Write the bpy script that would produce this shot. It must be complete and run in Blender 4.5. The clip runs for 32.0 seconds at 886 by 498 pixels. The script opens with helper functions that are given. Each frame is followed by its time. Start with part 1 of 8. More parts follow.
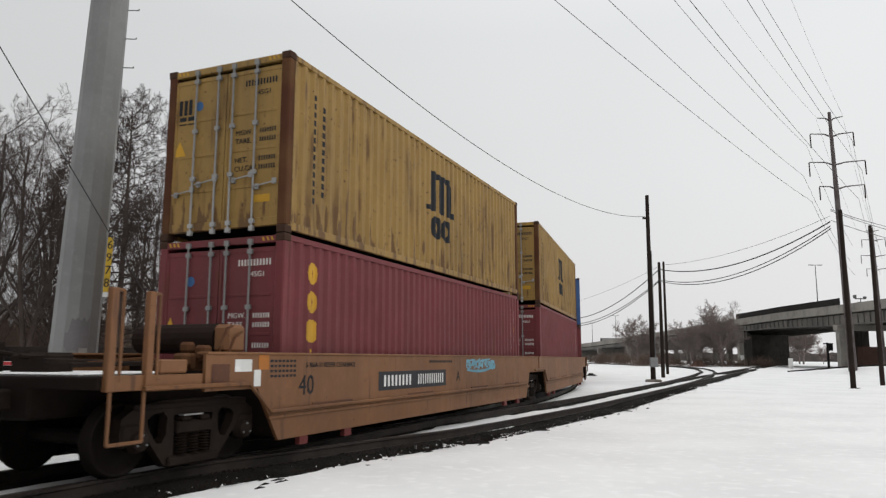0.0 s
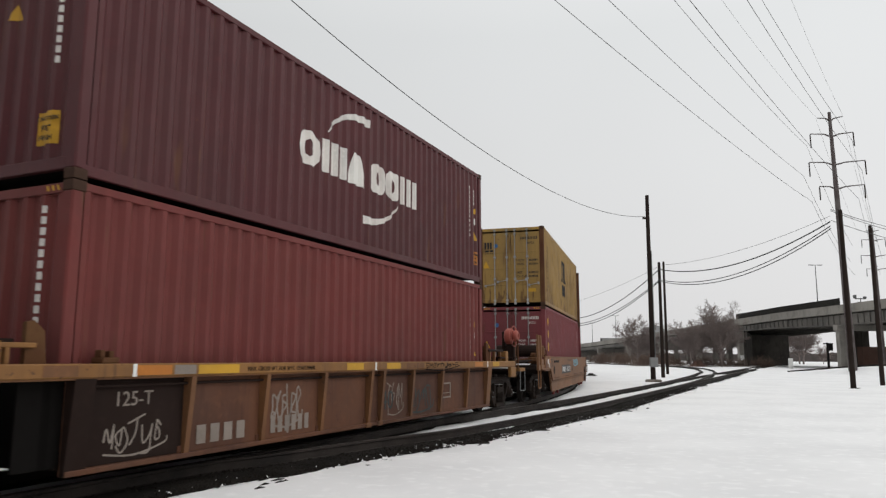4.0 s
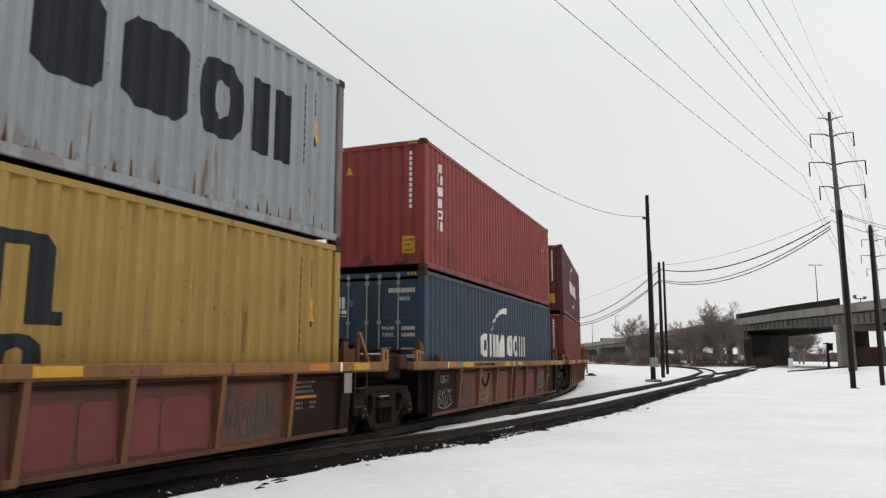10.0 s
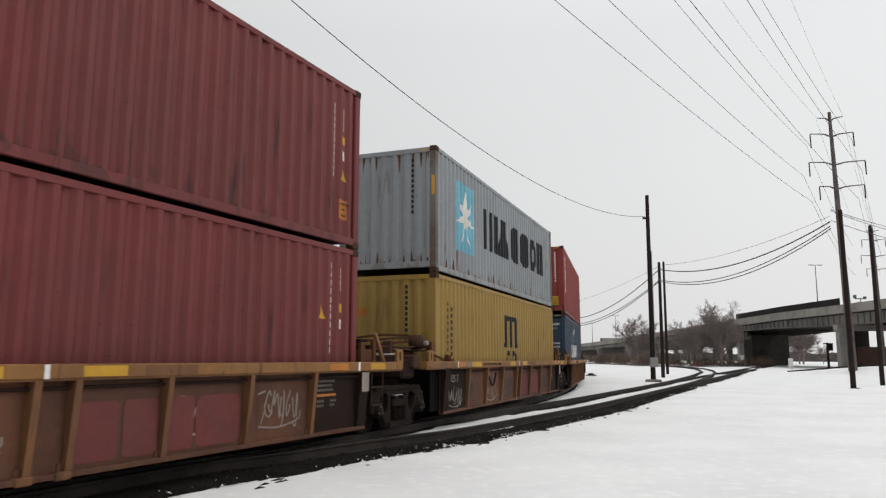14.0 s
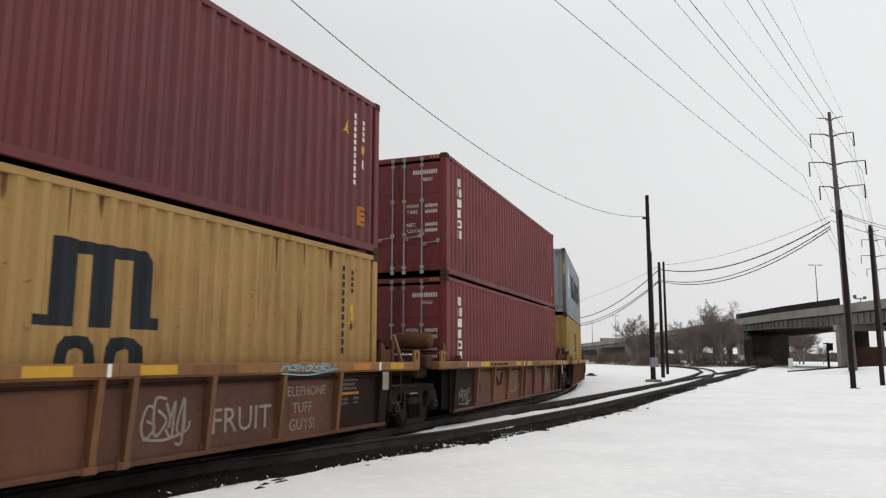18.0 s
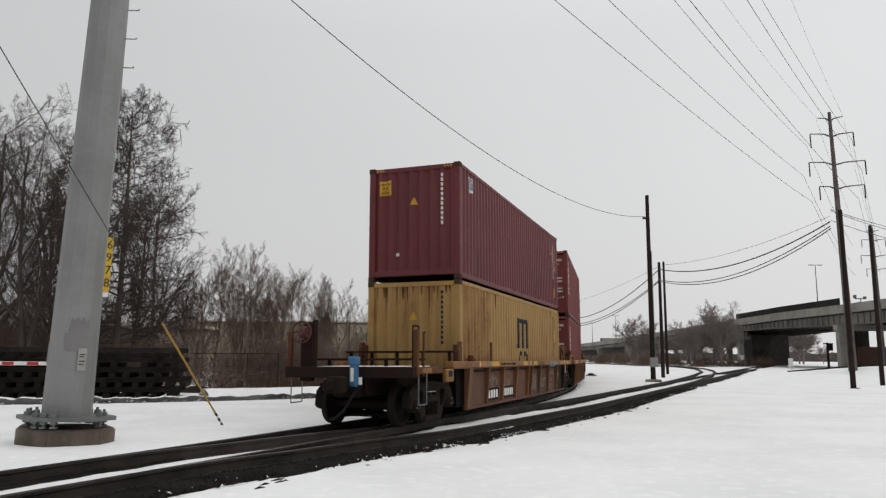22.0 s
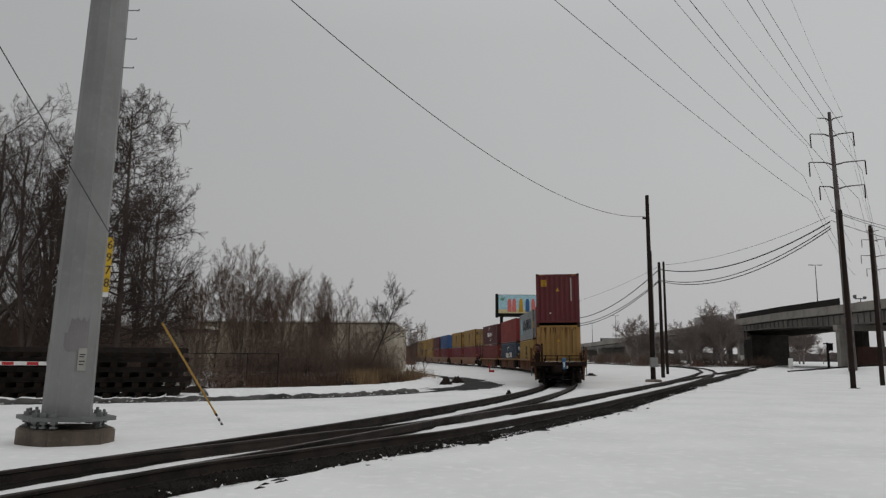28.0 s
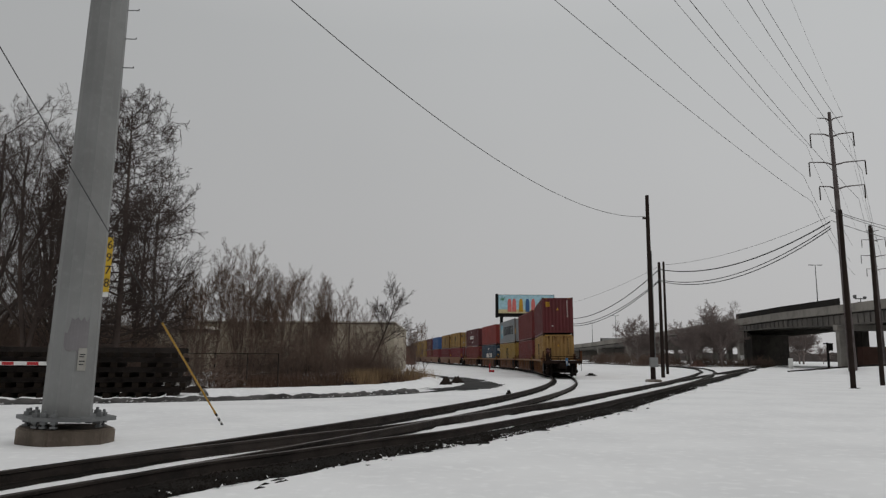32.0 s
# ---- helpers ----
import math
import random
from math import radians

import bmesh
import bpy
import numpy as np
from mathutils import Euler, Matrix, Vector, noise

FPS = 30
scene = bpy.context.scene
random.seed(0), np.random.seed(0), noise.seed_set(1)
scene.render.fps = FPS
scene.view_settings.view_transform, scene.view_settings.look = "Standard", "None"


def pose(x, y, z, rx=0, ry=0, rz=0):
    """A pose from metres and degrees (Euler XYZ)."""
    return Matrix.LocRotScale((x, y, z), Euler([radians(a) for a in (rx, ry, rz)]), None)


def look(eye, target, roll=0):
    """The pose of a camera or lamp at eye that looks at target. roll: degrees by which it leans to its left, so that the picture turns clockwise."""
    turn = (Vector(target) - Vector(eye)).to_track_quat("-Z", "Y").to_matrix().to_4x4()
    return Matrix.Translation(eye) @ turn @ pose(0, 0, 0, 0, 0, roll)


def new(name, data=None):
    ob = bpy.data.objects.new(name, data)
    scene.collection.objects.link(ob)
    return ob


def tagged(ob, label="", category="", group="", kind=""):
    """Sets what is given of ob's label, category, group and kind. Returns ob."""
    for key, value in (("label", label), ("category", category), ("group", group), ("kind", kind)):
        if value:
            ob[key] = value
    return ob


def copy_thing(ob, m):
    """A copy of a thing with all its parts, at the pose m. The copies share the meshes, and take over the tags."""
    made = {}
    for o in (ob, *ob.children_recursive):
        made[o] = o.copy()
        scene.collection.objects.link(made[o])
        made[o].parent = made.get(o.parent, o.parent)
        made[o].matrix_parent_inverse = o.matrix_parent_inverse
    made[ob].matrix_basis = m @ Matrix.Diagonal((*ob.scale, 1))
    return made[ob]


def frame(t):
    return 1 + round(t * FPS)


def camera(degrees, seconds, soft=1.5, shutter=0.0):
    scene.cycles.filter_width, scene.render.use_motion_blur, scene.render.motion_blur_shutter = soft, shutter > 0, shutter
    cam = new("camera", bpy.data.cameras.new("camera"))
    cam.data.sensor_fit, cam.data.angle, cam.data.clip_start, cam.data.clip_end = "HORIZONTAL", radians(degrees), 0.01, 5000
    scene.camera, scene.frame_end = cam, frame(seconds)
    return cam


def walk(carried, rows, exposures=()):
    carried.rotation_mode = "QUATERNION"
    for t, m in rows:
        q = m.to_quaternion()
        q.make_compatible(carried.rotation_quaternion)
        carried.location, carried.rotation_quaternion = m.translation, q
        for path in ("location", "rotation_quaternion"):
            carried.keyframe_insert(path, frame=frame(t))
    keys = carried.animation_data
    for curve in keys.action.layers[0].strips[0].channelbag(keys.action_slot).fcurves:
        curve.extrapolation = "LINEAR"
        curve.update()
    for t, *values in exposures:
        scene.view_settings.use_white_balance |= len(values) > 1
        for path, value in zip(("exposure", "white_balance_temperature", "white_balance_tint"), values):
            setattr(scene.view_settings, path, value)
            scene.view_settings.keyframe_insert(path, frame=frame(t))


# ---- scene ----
cam = camera(63.01, 32.0, soft=1.3, shutter=0.2)
EYE = pose(0, 0, 1.4, 98.505, 0, 0) @ pose(0, 0, 0, 0, 0, 0.4)
walk(cam, [(0.0, EYE), (32.0, EYE)], exposures=[(0, -0.08), (1, -0.15), (2, -0.24), (3, -0.16), (6, -0.10), (7, -0.05), (10, -0.03), (13, -0.08), (19, -0.06), (21, -0.07), (23, -0.45), (25, -0.7), (28, -0.8), (32, -0.8)])


# ---- world and light ----
def overcast_sky():
    w = bpy.data.worlds.new("sky")
    w.use_nodes = True
    nt = w.node_tree
    nt.nodes.clear()
    out = nt.nodes.new("ShaderNodeOutputWorld")
    bg = nt.nodes.new("ShaderNodeBackground")
    bg.inputs["Strength"].default_value = 0.12
    sky = nt.nodes.new("ShaderNodeTexSky")
    sky.sky_type, sky.sun_disc = "NISHITA", False
    sky.sun_elevation, sky.sun_rotation = radians(41), radians(90)
    sky.dust_density, sky.air_density = 4.0, 1.0
    hsv = nt.nodes.new("ShaderNodeHueSaturation")
    hsv.inputs["Saturation"].default_value = 0.12
    tc = nt.nodes.new("ShaderNodeTexCoord")
    sep = nt.nodes.new("ShaderNodeSeparateXYZ")
    ramp = nt.nodes.new("ShaderNodeValToRGB")
    e = ramp.color_ramp.elements
    e[0].position, e[0].color = 0.0, (0.615, 0.61, 0.612, 1)
    e[1].position, e[1].color = 1.0, (1.025, 1.03, 1.035, 1)
    m = e.new(0.42)
    m.color = (0.63, 0.643, 0.648, 1)
    gain = nt.nodes.new("ShaderNodeVectorMath")
    gain.operation = "SCALE"
    gain.inputs["Scale"].default_value = 10.5
    # soft cloud mottling
    nz = nt.nodes.new("ShaderNodeTexNoise")
    nz.inputs["Scale"].default_value, nz.inputs["Detail"].default_value = 1.6, 3.0
    mr = nt.nodes.new("ShaderNodeMapRange")
    mr.inputs["To Min"].default_value, mr.inputs["To Max"].default_value = 0.94, 1.06
    mul = nt.nodes.new("ShaderNodeVectorMath")
    mul.operation = "SCALE"
    mix = nt.nodes.new("ShaderNodeMix")
    mix.data_type = "RGBA"
    mix.inputs["Factor"].default_value = 0.92
    L = nt.links.new
    L(tc.outputs["Generated"], sep.inputs[0])
    L(sep.outputs["Z"], ramp.inputs["Fac"])
    L(ramp.outputs["Color"], gain.inputs[0])
    L(tc.outputs["Generated"], nz.inputs["Vector"])
    L(nz.outputs["Fac"], mr.inputs["Value"])
    # the veiled sun stands to the right of the track: the cloud is brighter on that side
    sideways = nt.nodes.new("ShaderNodeMapRange")
    sideways.inputs["From Min"].default_value, sideways.inputs["From Max"].default_value = -1.0, 1.0
    sideways.inputs["To Min"].default_value, sideways.inputs["To Max"].default_value = 0.76, 1.24
    L(sep.outputs["X"], sideways.inputs["Value"])
    both = nt.nodes.new("ShaderNodeMath")
    both.operation = "MULTIPLY"
    L(mr.outputs["Result"], both.inputs[0])
    L(sideways.outputs["Result"], both.inputs[1])
    L(gain.outputs[0], mul.inputs[0])
    L(both.outputs[0], mul.inputs["Scale"])
    L(sky.outputs["Color"], hsv.inputs["Color"])
    L(hsv.outputs["Color"], mix.inputs["A"])
    L(mul.outputs[0], mix.inputs["B"])
    L(mix.outputs["Result"], bg.inputs["Color"])
    L(bg.outputs[0], out.inputs["Surface"])
    scene.world = w
    sun = bpy.data.lights.new("sun", "SUN")
    sun.energy, sun.angle, sun.color = 0.45, radians(60), (1.0, 0.97, 0.93)
    ob = new("sun", sun)
    ob.matrix_world = look((30, -2, 26), (0, 0, 0))


overcast_sky()
scene.view_settings.exposure = 0.0


# ---- materials ----
def material(name, color, rough=0.7, metal=0.0, color2=None, grain=8.0, mix=0.5, bump=0.0, bump_scale=60.0,
             rust=0.0, rust_color=(0.10, 0.035, 0.015), streak=True, foot=0.0, vary=0.0, dirt=0.0, dirt_color=(0.05, 0.04, 0.03), island=False, spec=0.35, foot_top=0.62):
    """Paint or plain surface with two scales of variation, optional rust runs, dirt and fine relief."""
    mt = bpy.data.materials.new(name)
    mt.use_nodes = True
    nt = mt.node_tree
    b = nt.nodes["Principled BSDF"]
    L = nt.links.new
    tc = nt.nodes.new("ShaderNodeTexCoord")

    def noise_of(scale, detail=4.0, stretch=(1, 1, 1)):
        mp = nt.nodes.new("ShaderNodeMapping")
        mp.inputs["Scale"].default_value = stretch
        nz = nt.nodes.new("ShaderNodeTexNoise")
        nz.inputs["Scale"].default_value, nz.inputs["Detail"].default_value = scale, detail
        L(tc.outputs["Object"], mp.inputs["Vector"])
        L(mp.outputs["Vector"], nz.inputs["Vector"])
        return nz.outputs["Fac"]

    def ramp_of(fac, lo, hi):
        r = nt.nodes.new("ShaderNodeMapRange")
        r.interpolation_type = "SMOOTHSTEP"
        r.inputs["From Min"].default_value, r.inputs["From Max"].default_value = lo, hi
        L(fac, r.inputs["Value"])
        return r.outputs["Result"]

    def blend(fac, a, bcol):
        m = nt.nodes.new("ShaderNodeMix")
        m.data_type = "RGBA"
        if isinstance(fac, float):
            m.inputs["Factor"].default_value = fac
        else:
            L(fac, m.inputs["Factor"])
        for sock, v in (("A", a), ("B", bcol)):
            if isinstance(v, tuple):
                m.inputs[sock].default_value = (*v, 1)
            else:
                L(v, m.inputs[sock])
        return m.outputs["Result"]

    def times(a, k):
        m = nt.nodes.new("ShaderNodeMath")
        m.operation = "MULTIPLY"
        L(a, m.inputs[0])
        if isinstance(k, float):
            m.inputs[1].default_value = k
        else:
            L(k, m.inputs[1])
        return m.outputs[0]

    c2 = color2 or tuple(v * 0.78 for v in color)
    col = blend(ramp_of(noise_of(grain * 0.18, 5.0), 0.35, 0.68), color, c2)
    c3 = tuple(min(1.0, v * 1.16) for v in color)
    col = blend(times(ramp_of(noise_of(grain * 2.3, 6.0), 0.5, 0.75), mix), col, c3)
    if vary:
        info = nt.nodes.new("ShaderNodeNewGeometry" if island else "ShaderNodeObjectInfo")
        rnd = info.outputs["Random Per Island" if island else "Random"]
        col = blend(times(rnd, vary), col, tuple(v * 0.45 for v in color))
    if dirt:
        col = blend(times(ramp_of(noise_of(0.9, 7.0, (1, 1, 0.55)), 0.42, 0.72), dirt), col, dirt_color)
        col = blend(times(ramp_of(noise_of(9.0, 4.0, (1, 1, 0.06)), 0.5, 0.72), dirt * 0.55), col, dirt_color)
    rg = None
    if rust:
        st = (1, 1, 0.10) if streak else (1, 1, 1)
        big = ramp_of(noise_of(0.55, 4.0), 0.36, 0.60)
        f1 = ramp_of(noise_of(7.5, 8.0, st), 0.62 - 0.17 * rust, 0.72 - 0.12 * rust)
        f2 = ramp_of(noise_of(14.0, 6.0), 0.69 - 0.09 * rust, 0.76 - 0.09 * rust)
        f = nt.nodes.new("ShaderNodeMath")
        f.operation, f.use_clamp = "ADD", True
        runs = times(f1, big)
        if foot:
            # drips and chips that start above the bottom rail
            sx = nt.nodes.new("ShaderNodeSeparateXYZ")
            L(tc.outputs["Object"], sx.inputs[0])
            hi = nt.nodes.new("ShaderNodeMapRange")
            hi.inputs["From Min"].default_value, hi.inputs["From Max"].default_value = foot_top, 0.18
            hi.inputs["To Min"].default_value, hi.inputs["To Max"].default_value = -0.12, 0.10
            L(sx.outputs["Z"], hi.inputs["Value"])
            sm = nt.nodes.new("ShaderNodeMath")
            sm.operation = "ADD"
            L(noise_of(6.0, 5.0, (1, 1, 0.22)) if foot_top > 0.9 else noise_of(5.0, 6.0, (1, 1, 0.55)), sm.inputs[0])
            L(hi.outputs["Result"], sm.inputs[1])
            mx = nt.nodes.new("ShaderNodeMath")
            mx.operation = "MAXIMUM"
            L(runs, mx.inputs[0])
            L(times(ramp_of(sm.outputs[0], 0.60, 0.66), foot), mx.inputs[1])
            runs = mx.outputs[0]
        L(runs, f.inputs[0])
        L(f2, f.inputs[1])
        rg = f.outputs[0]
        col = blend(times(rg, 0.85), col, rust_color)
    L(col, b.inputs["Base Color"])
    b.inputs["Roughness"].default_value = rough
    b.inputs["Metallic"].default_value = metal
    b.inputs["Specular IOR Level"].default_value = spec
    rr = nt.nodes.new("ShaderNodeMapRange")
    rr.inputs["To Min"].default_value, rr.inputs["To Max"].default_value = max(0.05, rough - 0.12), min(1.0, rough + 0.12)
    L(noise_of(grain * 0.9, 3.0), rr.inputs["Value"])
    L(rr.outputs["Result"], b.inputs["Roughness"])
    if bump:
        bp = nt.nodes.new("ShaderNodeBump")
        bp.inputs["Strength"].default_value = bump
        bp.inputs["Distance"].default_value = 0.02
        L(noise_of(bump_scale, 6.0), bp.inputs["Height"])
        L(bp.outputs["Normal"], b.inputs["Normal"])
    return mt


M = {}
M["snow"] = material("snow", (0.815, 0.815, 0.812), 0.75, grain=2.0, color2=(0.738, 0.738, 0.738), mix=0.5, bump=0.22, bump_scale=9.0)
M["dirty_snow"] = material("dirty_snow", (0.46, 0.45, 0.45), 0.8, grain=5.0, color2=(0.20, 0.19, 0.18), bump=0.6, bump_scale=14.0)
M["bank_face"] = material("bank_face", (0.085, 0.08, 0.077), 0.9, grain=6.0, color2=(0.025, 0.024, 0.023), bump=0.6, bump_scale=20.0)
M["slush"] = material("slush", (0.055, 0.053, 0.052), 0.9, grain=3.0, color2=(0.025, 0.025, 0.025), mix=0.7, bump=0.3, bump_scale=20.0, spec=0.08)
M["ballast"] = material("ballast", (0.0150, 0.0125, 0.0106), 0.9, grain=10.0, color2=(0.0066, 0.0058, 0.0048), bump=1.0, bump_scale=40.0, spec=0.08)
M["stone"] = material("stone", (0.019, 0.0155, 0.013), 0.85, grain=10.0, vary=0.8, island=True, bump=0.4, spec=0.08)
M["rail_steel"] = material("rail_steel", (0.034, 0.026, 0.022), 0.7, 0.2, grain=9.0, color2=(0.014, 0.0105, 0.009), mix=0.7, bump=0.4, spec=0.3)
M["rail_shine"] = material("rail_shine", (0.115, 0.095, 0.085), 0.45, 0.5, grain=6.0, color2=(0.07, 0.055, 0.048))
M["tie"] = material("tie", (0.019, 0.014, 0.011), 0.85, grain=9.0, color2=(0.015, 0.011, 0.008), bump=0.5, vary=0.5, spec=0.08)
M["galvanized"] = material("galvanized", (0.226, 0.229, 0.225), 0.6, 0.2, grain=4.0, color2=(0.182, 0.185, 0.181), mix=0.35, dirt=0.22, dirt_color=(0.12, 0.115, 0.11))
M["galvanized_dark"] = material("galvanized_dark", (0.16, 0.165, 0.165), 0.6, 0.3, grain=5.0)
M["corten"] = material("corten", (0.125, 0.108, 0.105), 0.75, 0.2, grain=5.0, color2=(0.075, 0.058, 0.056))
M["concrete"] = material("concrete", (0.27, 0.245, 0.22), 0.85, grain=5.0, color2=(0.18, 0.15, 0.125), bump=0.5, dirt=0.4)
M["bridge_concrete"] = material("bridge_concrete", (0.285, 0.268, 0.24), 0.85, grain=0.6, color2=(0.20, 0.185, 0.165), mix=0.5, dirt=0.35, dirt_color=(0.09, 0.085, 0.08))
# concrete darkened so that its colour holds the shade below the overpass
M["shaded_concrete"] = material("shaded_concrete", (0.075, 0.068, 0.06), 0.9, grain=0.7, color2=(0.035, 0.032, 0.03), dirt=0.4, dirt_color=(0.02, 0.018, 0.017), spec=0.1)
# the deck's underside, its shade put into a darker colour
M["shaded_soffit"] = material("shaded_soffit", (0.055, 0.052, 0.048), 0.9, grain=0.8, spec=0.1)
M["footing"] = material("footing", (0.165, 0.135, 0.108), 0.9, grain=5.0, color2=(0.085, 0.065, 0.05), bump=0.8, bump_scale=16.0, dirt=0.5)
M["bridge_steel"] = material("bridge_steel", (0.16, 0.148, 0.132), 0.7, grain=0.8, color2=(0.10, 0.094, 0.086))
M["wood_pole"] = material("wood_pole", (0.028, 0.020, 0.017), 0.85, grain=6.0, bump=0.3, spec=0.08)
M["black"] = material("black", (0.012, 0.011, 0.011), 0.6, grain=6.0, spec=0.08)
M["wire"] = material("wire", (0.05, 0.05, 0.052), 0.7)
M["mesh_fence"] = material("mesh_fence", (0.028, 0.026, 0.024), 0.8, spec=0.08)
M["bark"] = material("bark", (0.080, 0.062, 0.055), 0.9, grain=4.0, color2=(0.055, 0.042, 0.037), bump=0.4, vary=0.3, spec=0.08)
M["bark_red"] = material("bark_red", (0.185, 0.132, 0.106), 0.9, grain=4.0, color2=(0.125, 0.090, 0.073), vary=0.35, spec=0.08)
M["dry_grass"] = material("dry_grass", (0.34, 0.23, 0.12), 0.9, grain=4.0, color2=(0.22, 0.14, 0.075), vary=0.5, island=True)
M["weeds"] = material("weeds", (0.10, 0.058, 0.038), 0.9, grain=4.0, color2=(0.06, 0.037, 0.026), vary=0.5, island=True)
M["far_wood"] = material("far_wood", (0.11, 0.095, 0.09), 0.95, grain=0.8, color2=(0.075, 0.065, 0.06), spec=0.08)
M["building"] = material("building", (0.40, 0.355, 0.275), 0.9, grain=1.2, color2=(0.33, 0.29, 0.225), dirt=0.3, dirt_color=(0.16, 0.14, 0.11))
M["dark_earth"] = material("dark_earth", (0.030, 0.022, 0.018), 0.95, grain=5.0, color2=(0.016, 0.012, 0.010), bump=0.8, bump_scale=18.0, spec=0.08)
M["building_trim"] = material("building_trim", (0.52, 0.49, 0.42), 0.85, grain=2.0, color2=(0.42, 0.39, 0.33))
M["brick_far"] = material("brick_far", (0.16, 0.09, 0.07), 0.9, grain=3.0)
M["white"] = material("white", (0.72, 0.72, 0.70), 0.6, grain=5.0, dirt=0.1)
M["yellow_sign"] = material("yellow_sign", (0.62, 0.40, 0.03), 0.55, grain=5.0)
M["yellow_guard"] = material("yellow_guard", (0.34, 0.19, 0.018), 0.5, grain=5.0, dirt=0.15)
M["red_sign"] = material("red_sign", (0.40, 0.02, 0.025), 0.5)
M["silver"] = material("silver", (0.34, 0.34, 0.335), 0.5, 0.4, grain=5.0, dirt=0.25)
M["ink"] = material("ink", (0.014, 0.014, 0.018), 0.6)
M["ink_grey"] = material("ink_grey", (0.018, 0.020, 0.024), 0.7, grain=8.0, spec=0.15)
M["mark_white"] = material("mark_white", (0.66, 0.64, 0.60), 0.65, grain=9.0, dirt=0.15, dirt_color=(0.35, 0.15, 0.10))
M["mark_orange"] = material("mark_orange", (0.42, 0.14, 0.012), 0.55, grain=6.0, dirt=0.2)
M["mark_yellow"] = material("mark_yellow", (0.50, 0.27, 0.015), 0.55, grain=6.0, dirt=0.12)
M["sky_blue"] = material("sky_blue", (0.145, 0.37, 0.47), 0.55, grain=6.0, dirt=0.08)
M["paper_label"] = material("paper_label", (0.33, 0.32, 0.29), 0.8, grain=20.0, dirt=0.4)
M["chalk"] = material("chalk", (0.24, 0.20, 0.17), 0.9, grain=20.0)
M["chalk_grey"] = material("chalk_grey", (0.13, 0.11, 0.095), 0.9, grain=20.0)
M["chalk_dark"] = material("chalk_dark", (0.05, 0.055, 0.055), 0.9, grain=20.0)
M["decal_red"] = material("decal_red", (0.135, 0.026, 0.024), 0.75, grain=9.0, dirt=0.25)
M["glass_blue"] = material("glass_blue", (0.035, 0.11, 0.26), 0.4)
# container paints
M["tan"] = material("tan", (0.268, 0.162, 0.043), 0.6, grain=3.0, color2=(0.235, 0.140, 0.036), rust=0.62, rust_color=(0.075, 0.030, 0.010), dirt=0.16, foot=0.9, foot_top=1.15)
M["dusty_red"] = material("dusty_red", (0.1443, 0.0267, 0.0311), 0.65, grain=3.0, color2=(0.1209, 0.0222, 0.0259), rust=0.15, dirt=0.12)
M["maroon"] = material("maroon", (0.068, 0.0098, 0.0118), 0.55, grain=3.0, color2=(0.056, 0.0080, 0.0098), rust=0.1, dirt=0.1)
M["brown_red"] = material("brown_red", (0.130, 0.0220, 0.0182), 0.65, grain=3.0, color2=(0.106, 0.0182, 0.0150), rust=0.2, dirt=0.1)
M["red"] = material("red", (0.196, 0.0265, 0.0212), 0.6, grain=3.0, color2=(0.166, 0.0228, 0.0182), rust=0.12, rust_color=(0.035, 0.012, 0.008), dirt=0.10, foot=0.95)
M["blue"] = material("blue", (0.0170, 0.036, 0.062), 0.55, grain=3.0, color2=(0.0140, 0.029, 0.050), rust=0.3, rust_color=(0.06, 0.035, 0.022), dirt=0.14, foot=0.6)
M["grey"] = material("grey", (0.230, 0.247, 0.258), 0.6, grain=3.0, color2=(0.205, 0.220, 0.230), rust=0.16, rust_color=(0.115, 0.052, 0.024), dirt=0.06, foot=0.45)
M["grey_post"] = material("grey_post", (0.150, 0.140, 0.132), 0.7, grain=4.0, color2=(0.10, 0.072, 0.056), rust=0.75, rust_color=(0.085, 0.036, 0.016), dirt=0.2)
M["rust_run"] = material("rust_run", (0.125, 0.056, 0.022), 0.8, grain=9.0, color2=(0.075, 0.032, 0.014), spec=0.1)
M["yellow"] = material("yellow", (0.268, 0.168, 0.0365), 0.6, grain=3.0, color2=(0.240, 0.148, 0.031), rust=0.25, rust_color=(0.10, 0.05, 0.012), dirt=0.08)
M["crimson"] = material("crimson", (0.136, 0.0225, 0.0215), 0.6, grain=3.0, color2=(0.114, 0.0185, 0.0178), rust=0.28, rust_color=(0.03, 0.010, 0.008), dirt=0.12, foot=0.6)
M["wine"] = material("wine", (0.108, 0.0170, 0.0190), 0.55, grain=3.0, color2=(0.089, 0.0136, 0.0155), rust=0.15, rust_color=(0.04, 0.012, 0.01), dirt=0.1)
M["rusty_yellow"] = material("rusty_yellow", (0.296, 0.178, 0.058), 0.65, grain=3.0, color2=(0.260, 0.150, 0.045), rust=0.42, rust_color=(0.15, 0.062, 0.018), dirt=0.18, dirt_color=(0.15, 0.065, 0.02), foot=0.9, foot_top=1.15)
M["far_blue"] = material("far_blue_paint", (0.035, 0.085, 0.21), 0.6, grain=3.0)
M["car_post"] = material("car_post", (0.172, 0.075, 0.0265), 0.7, grain=4.0, color2=(0.122, 0.052, 0.020), rust=0.3, rust_color=(0.06, 0.025, 0.012), dirt=0.3, dirt_color=(0.06, 0.03, 0.018))
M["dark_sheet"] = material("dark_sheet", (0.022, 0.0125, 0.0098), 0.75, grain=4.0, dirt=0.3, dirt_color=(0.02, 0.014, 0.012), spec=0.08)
M["casting"] = material("casting", (0.06, 0.034, 0.024), 0.8, grain=6.0, spec=0.08)
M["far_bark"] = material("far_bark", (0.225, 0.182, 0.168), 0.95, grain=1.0)
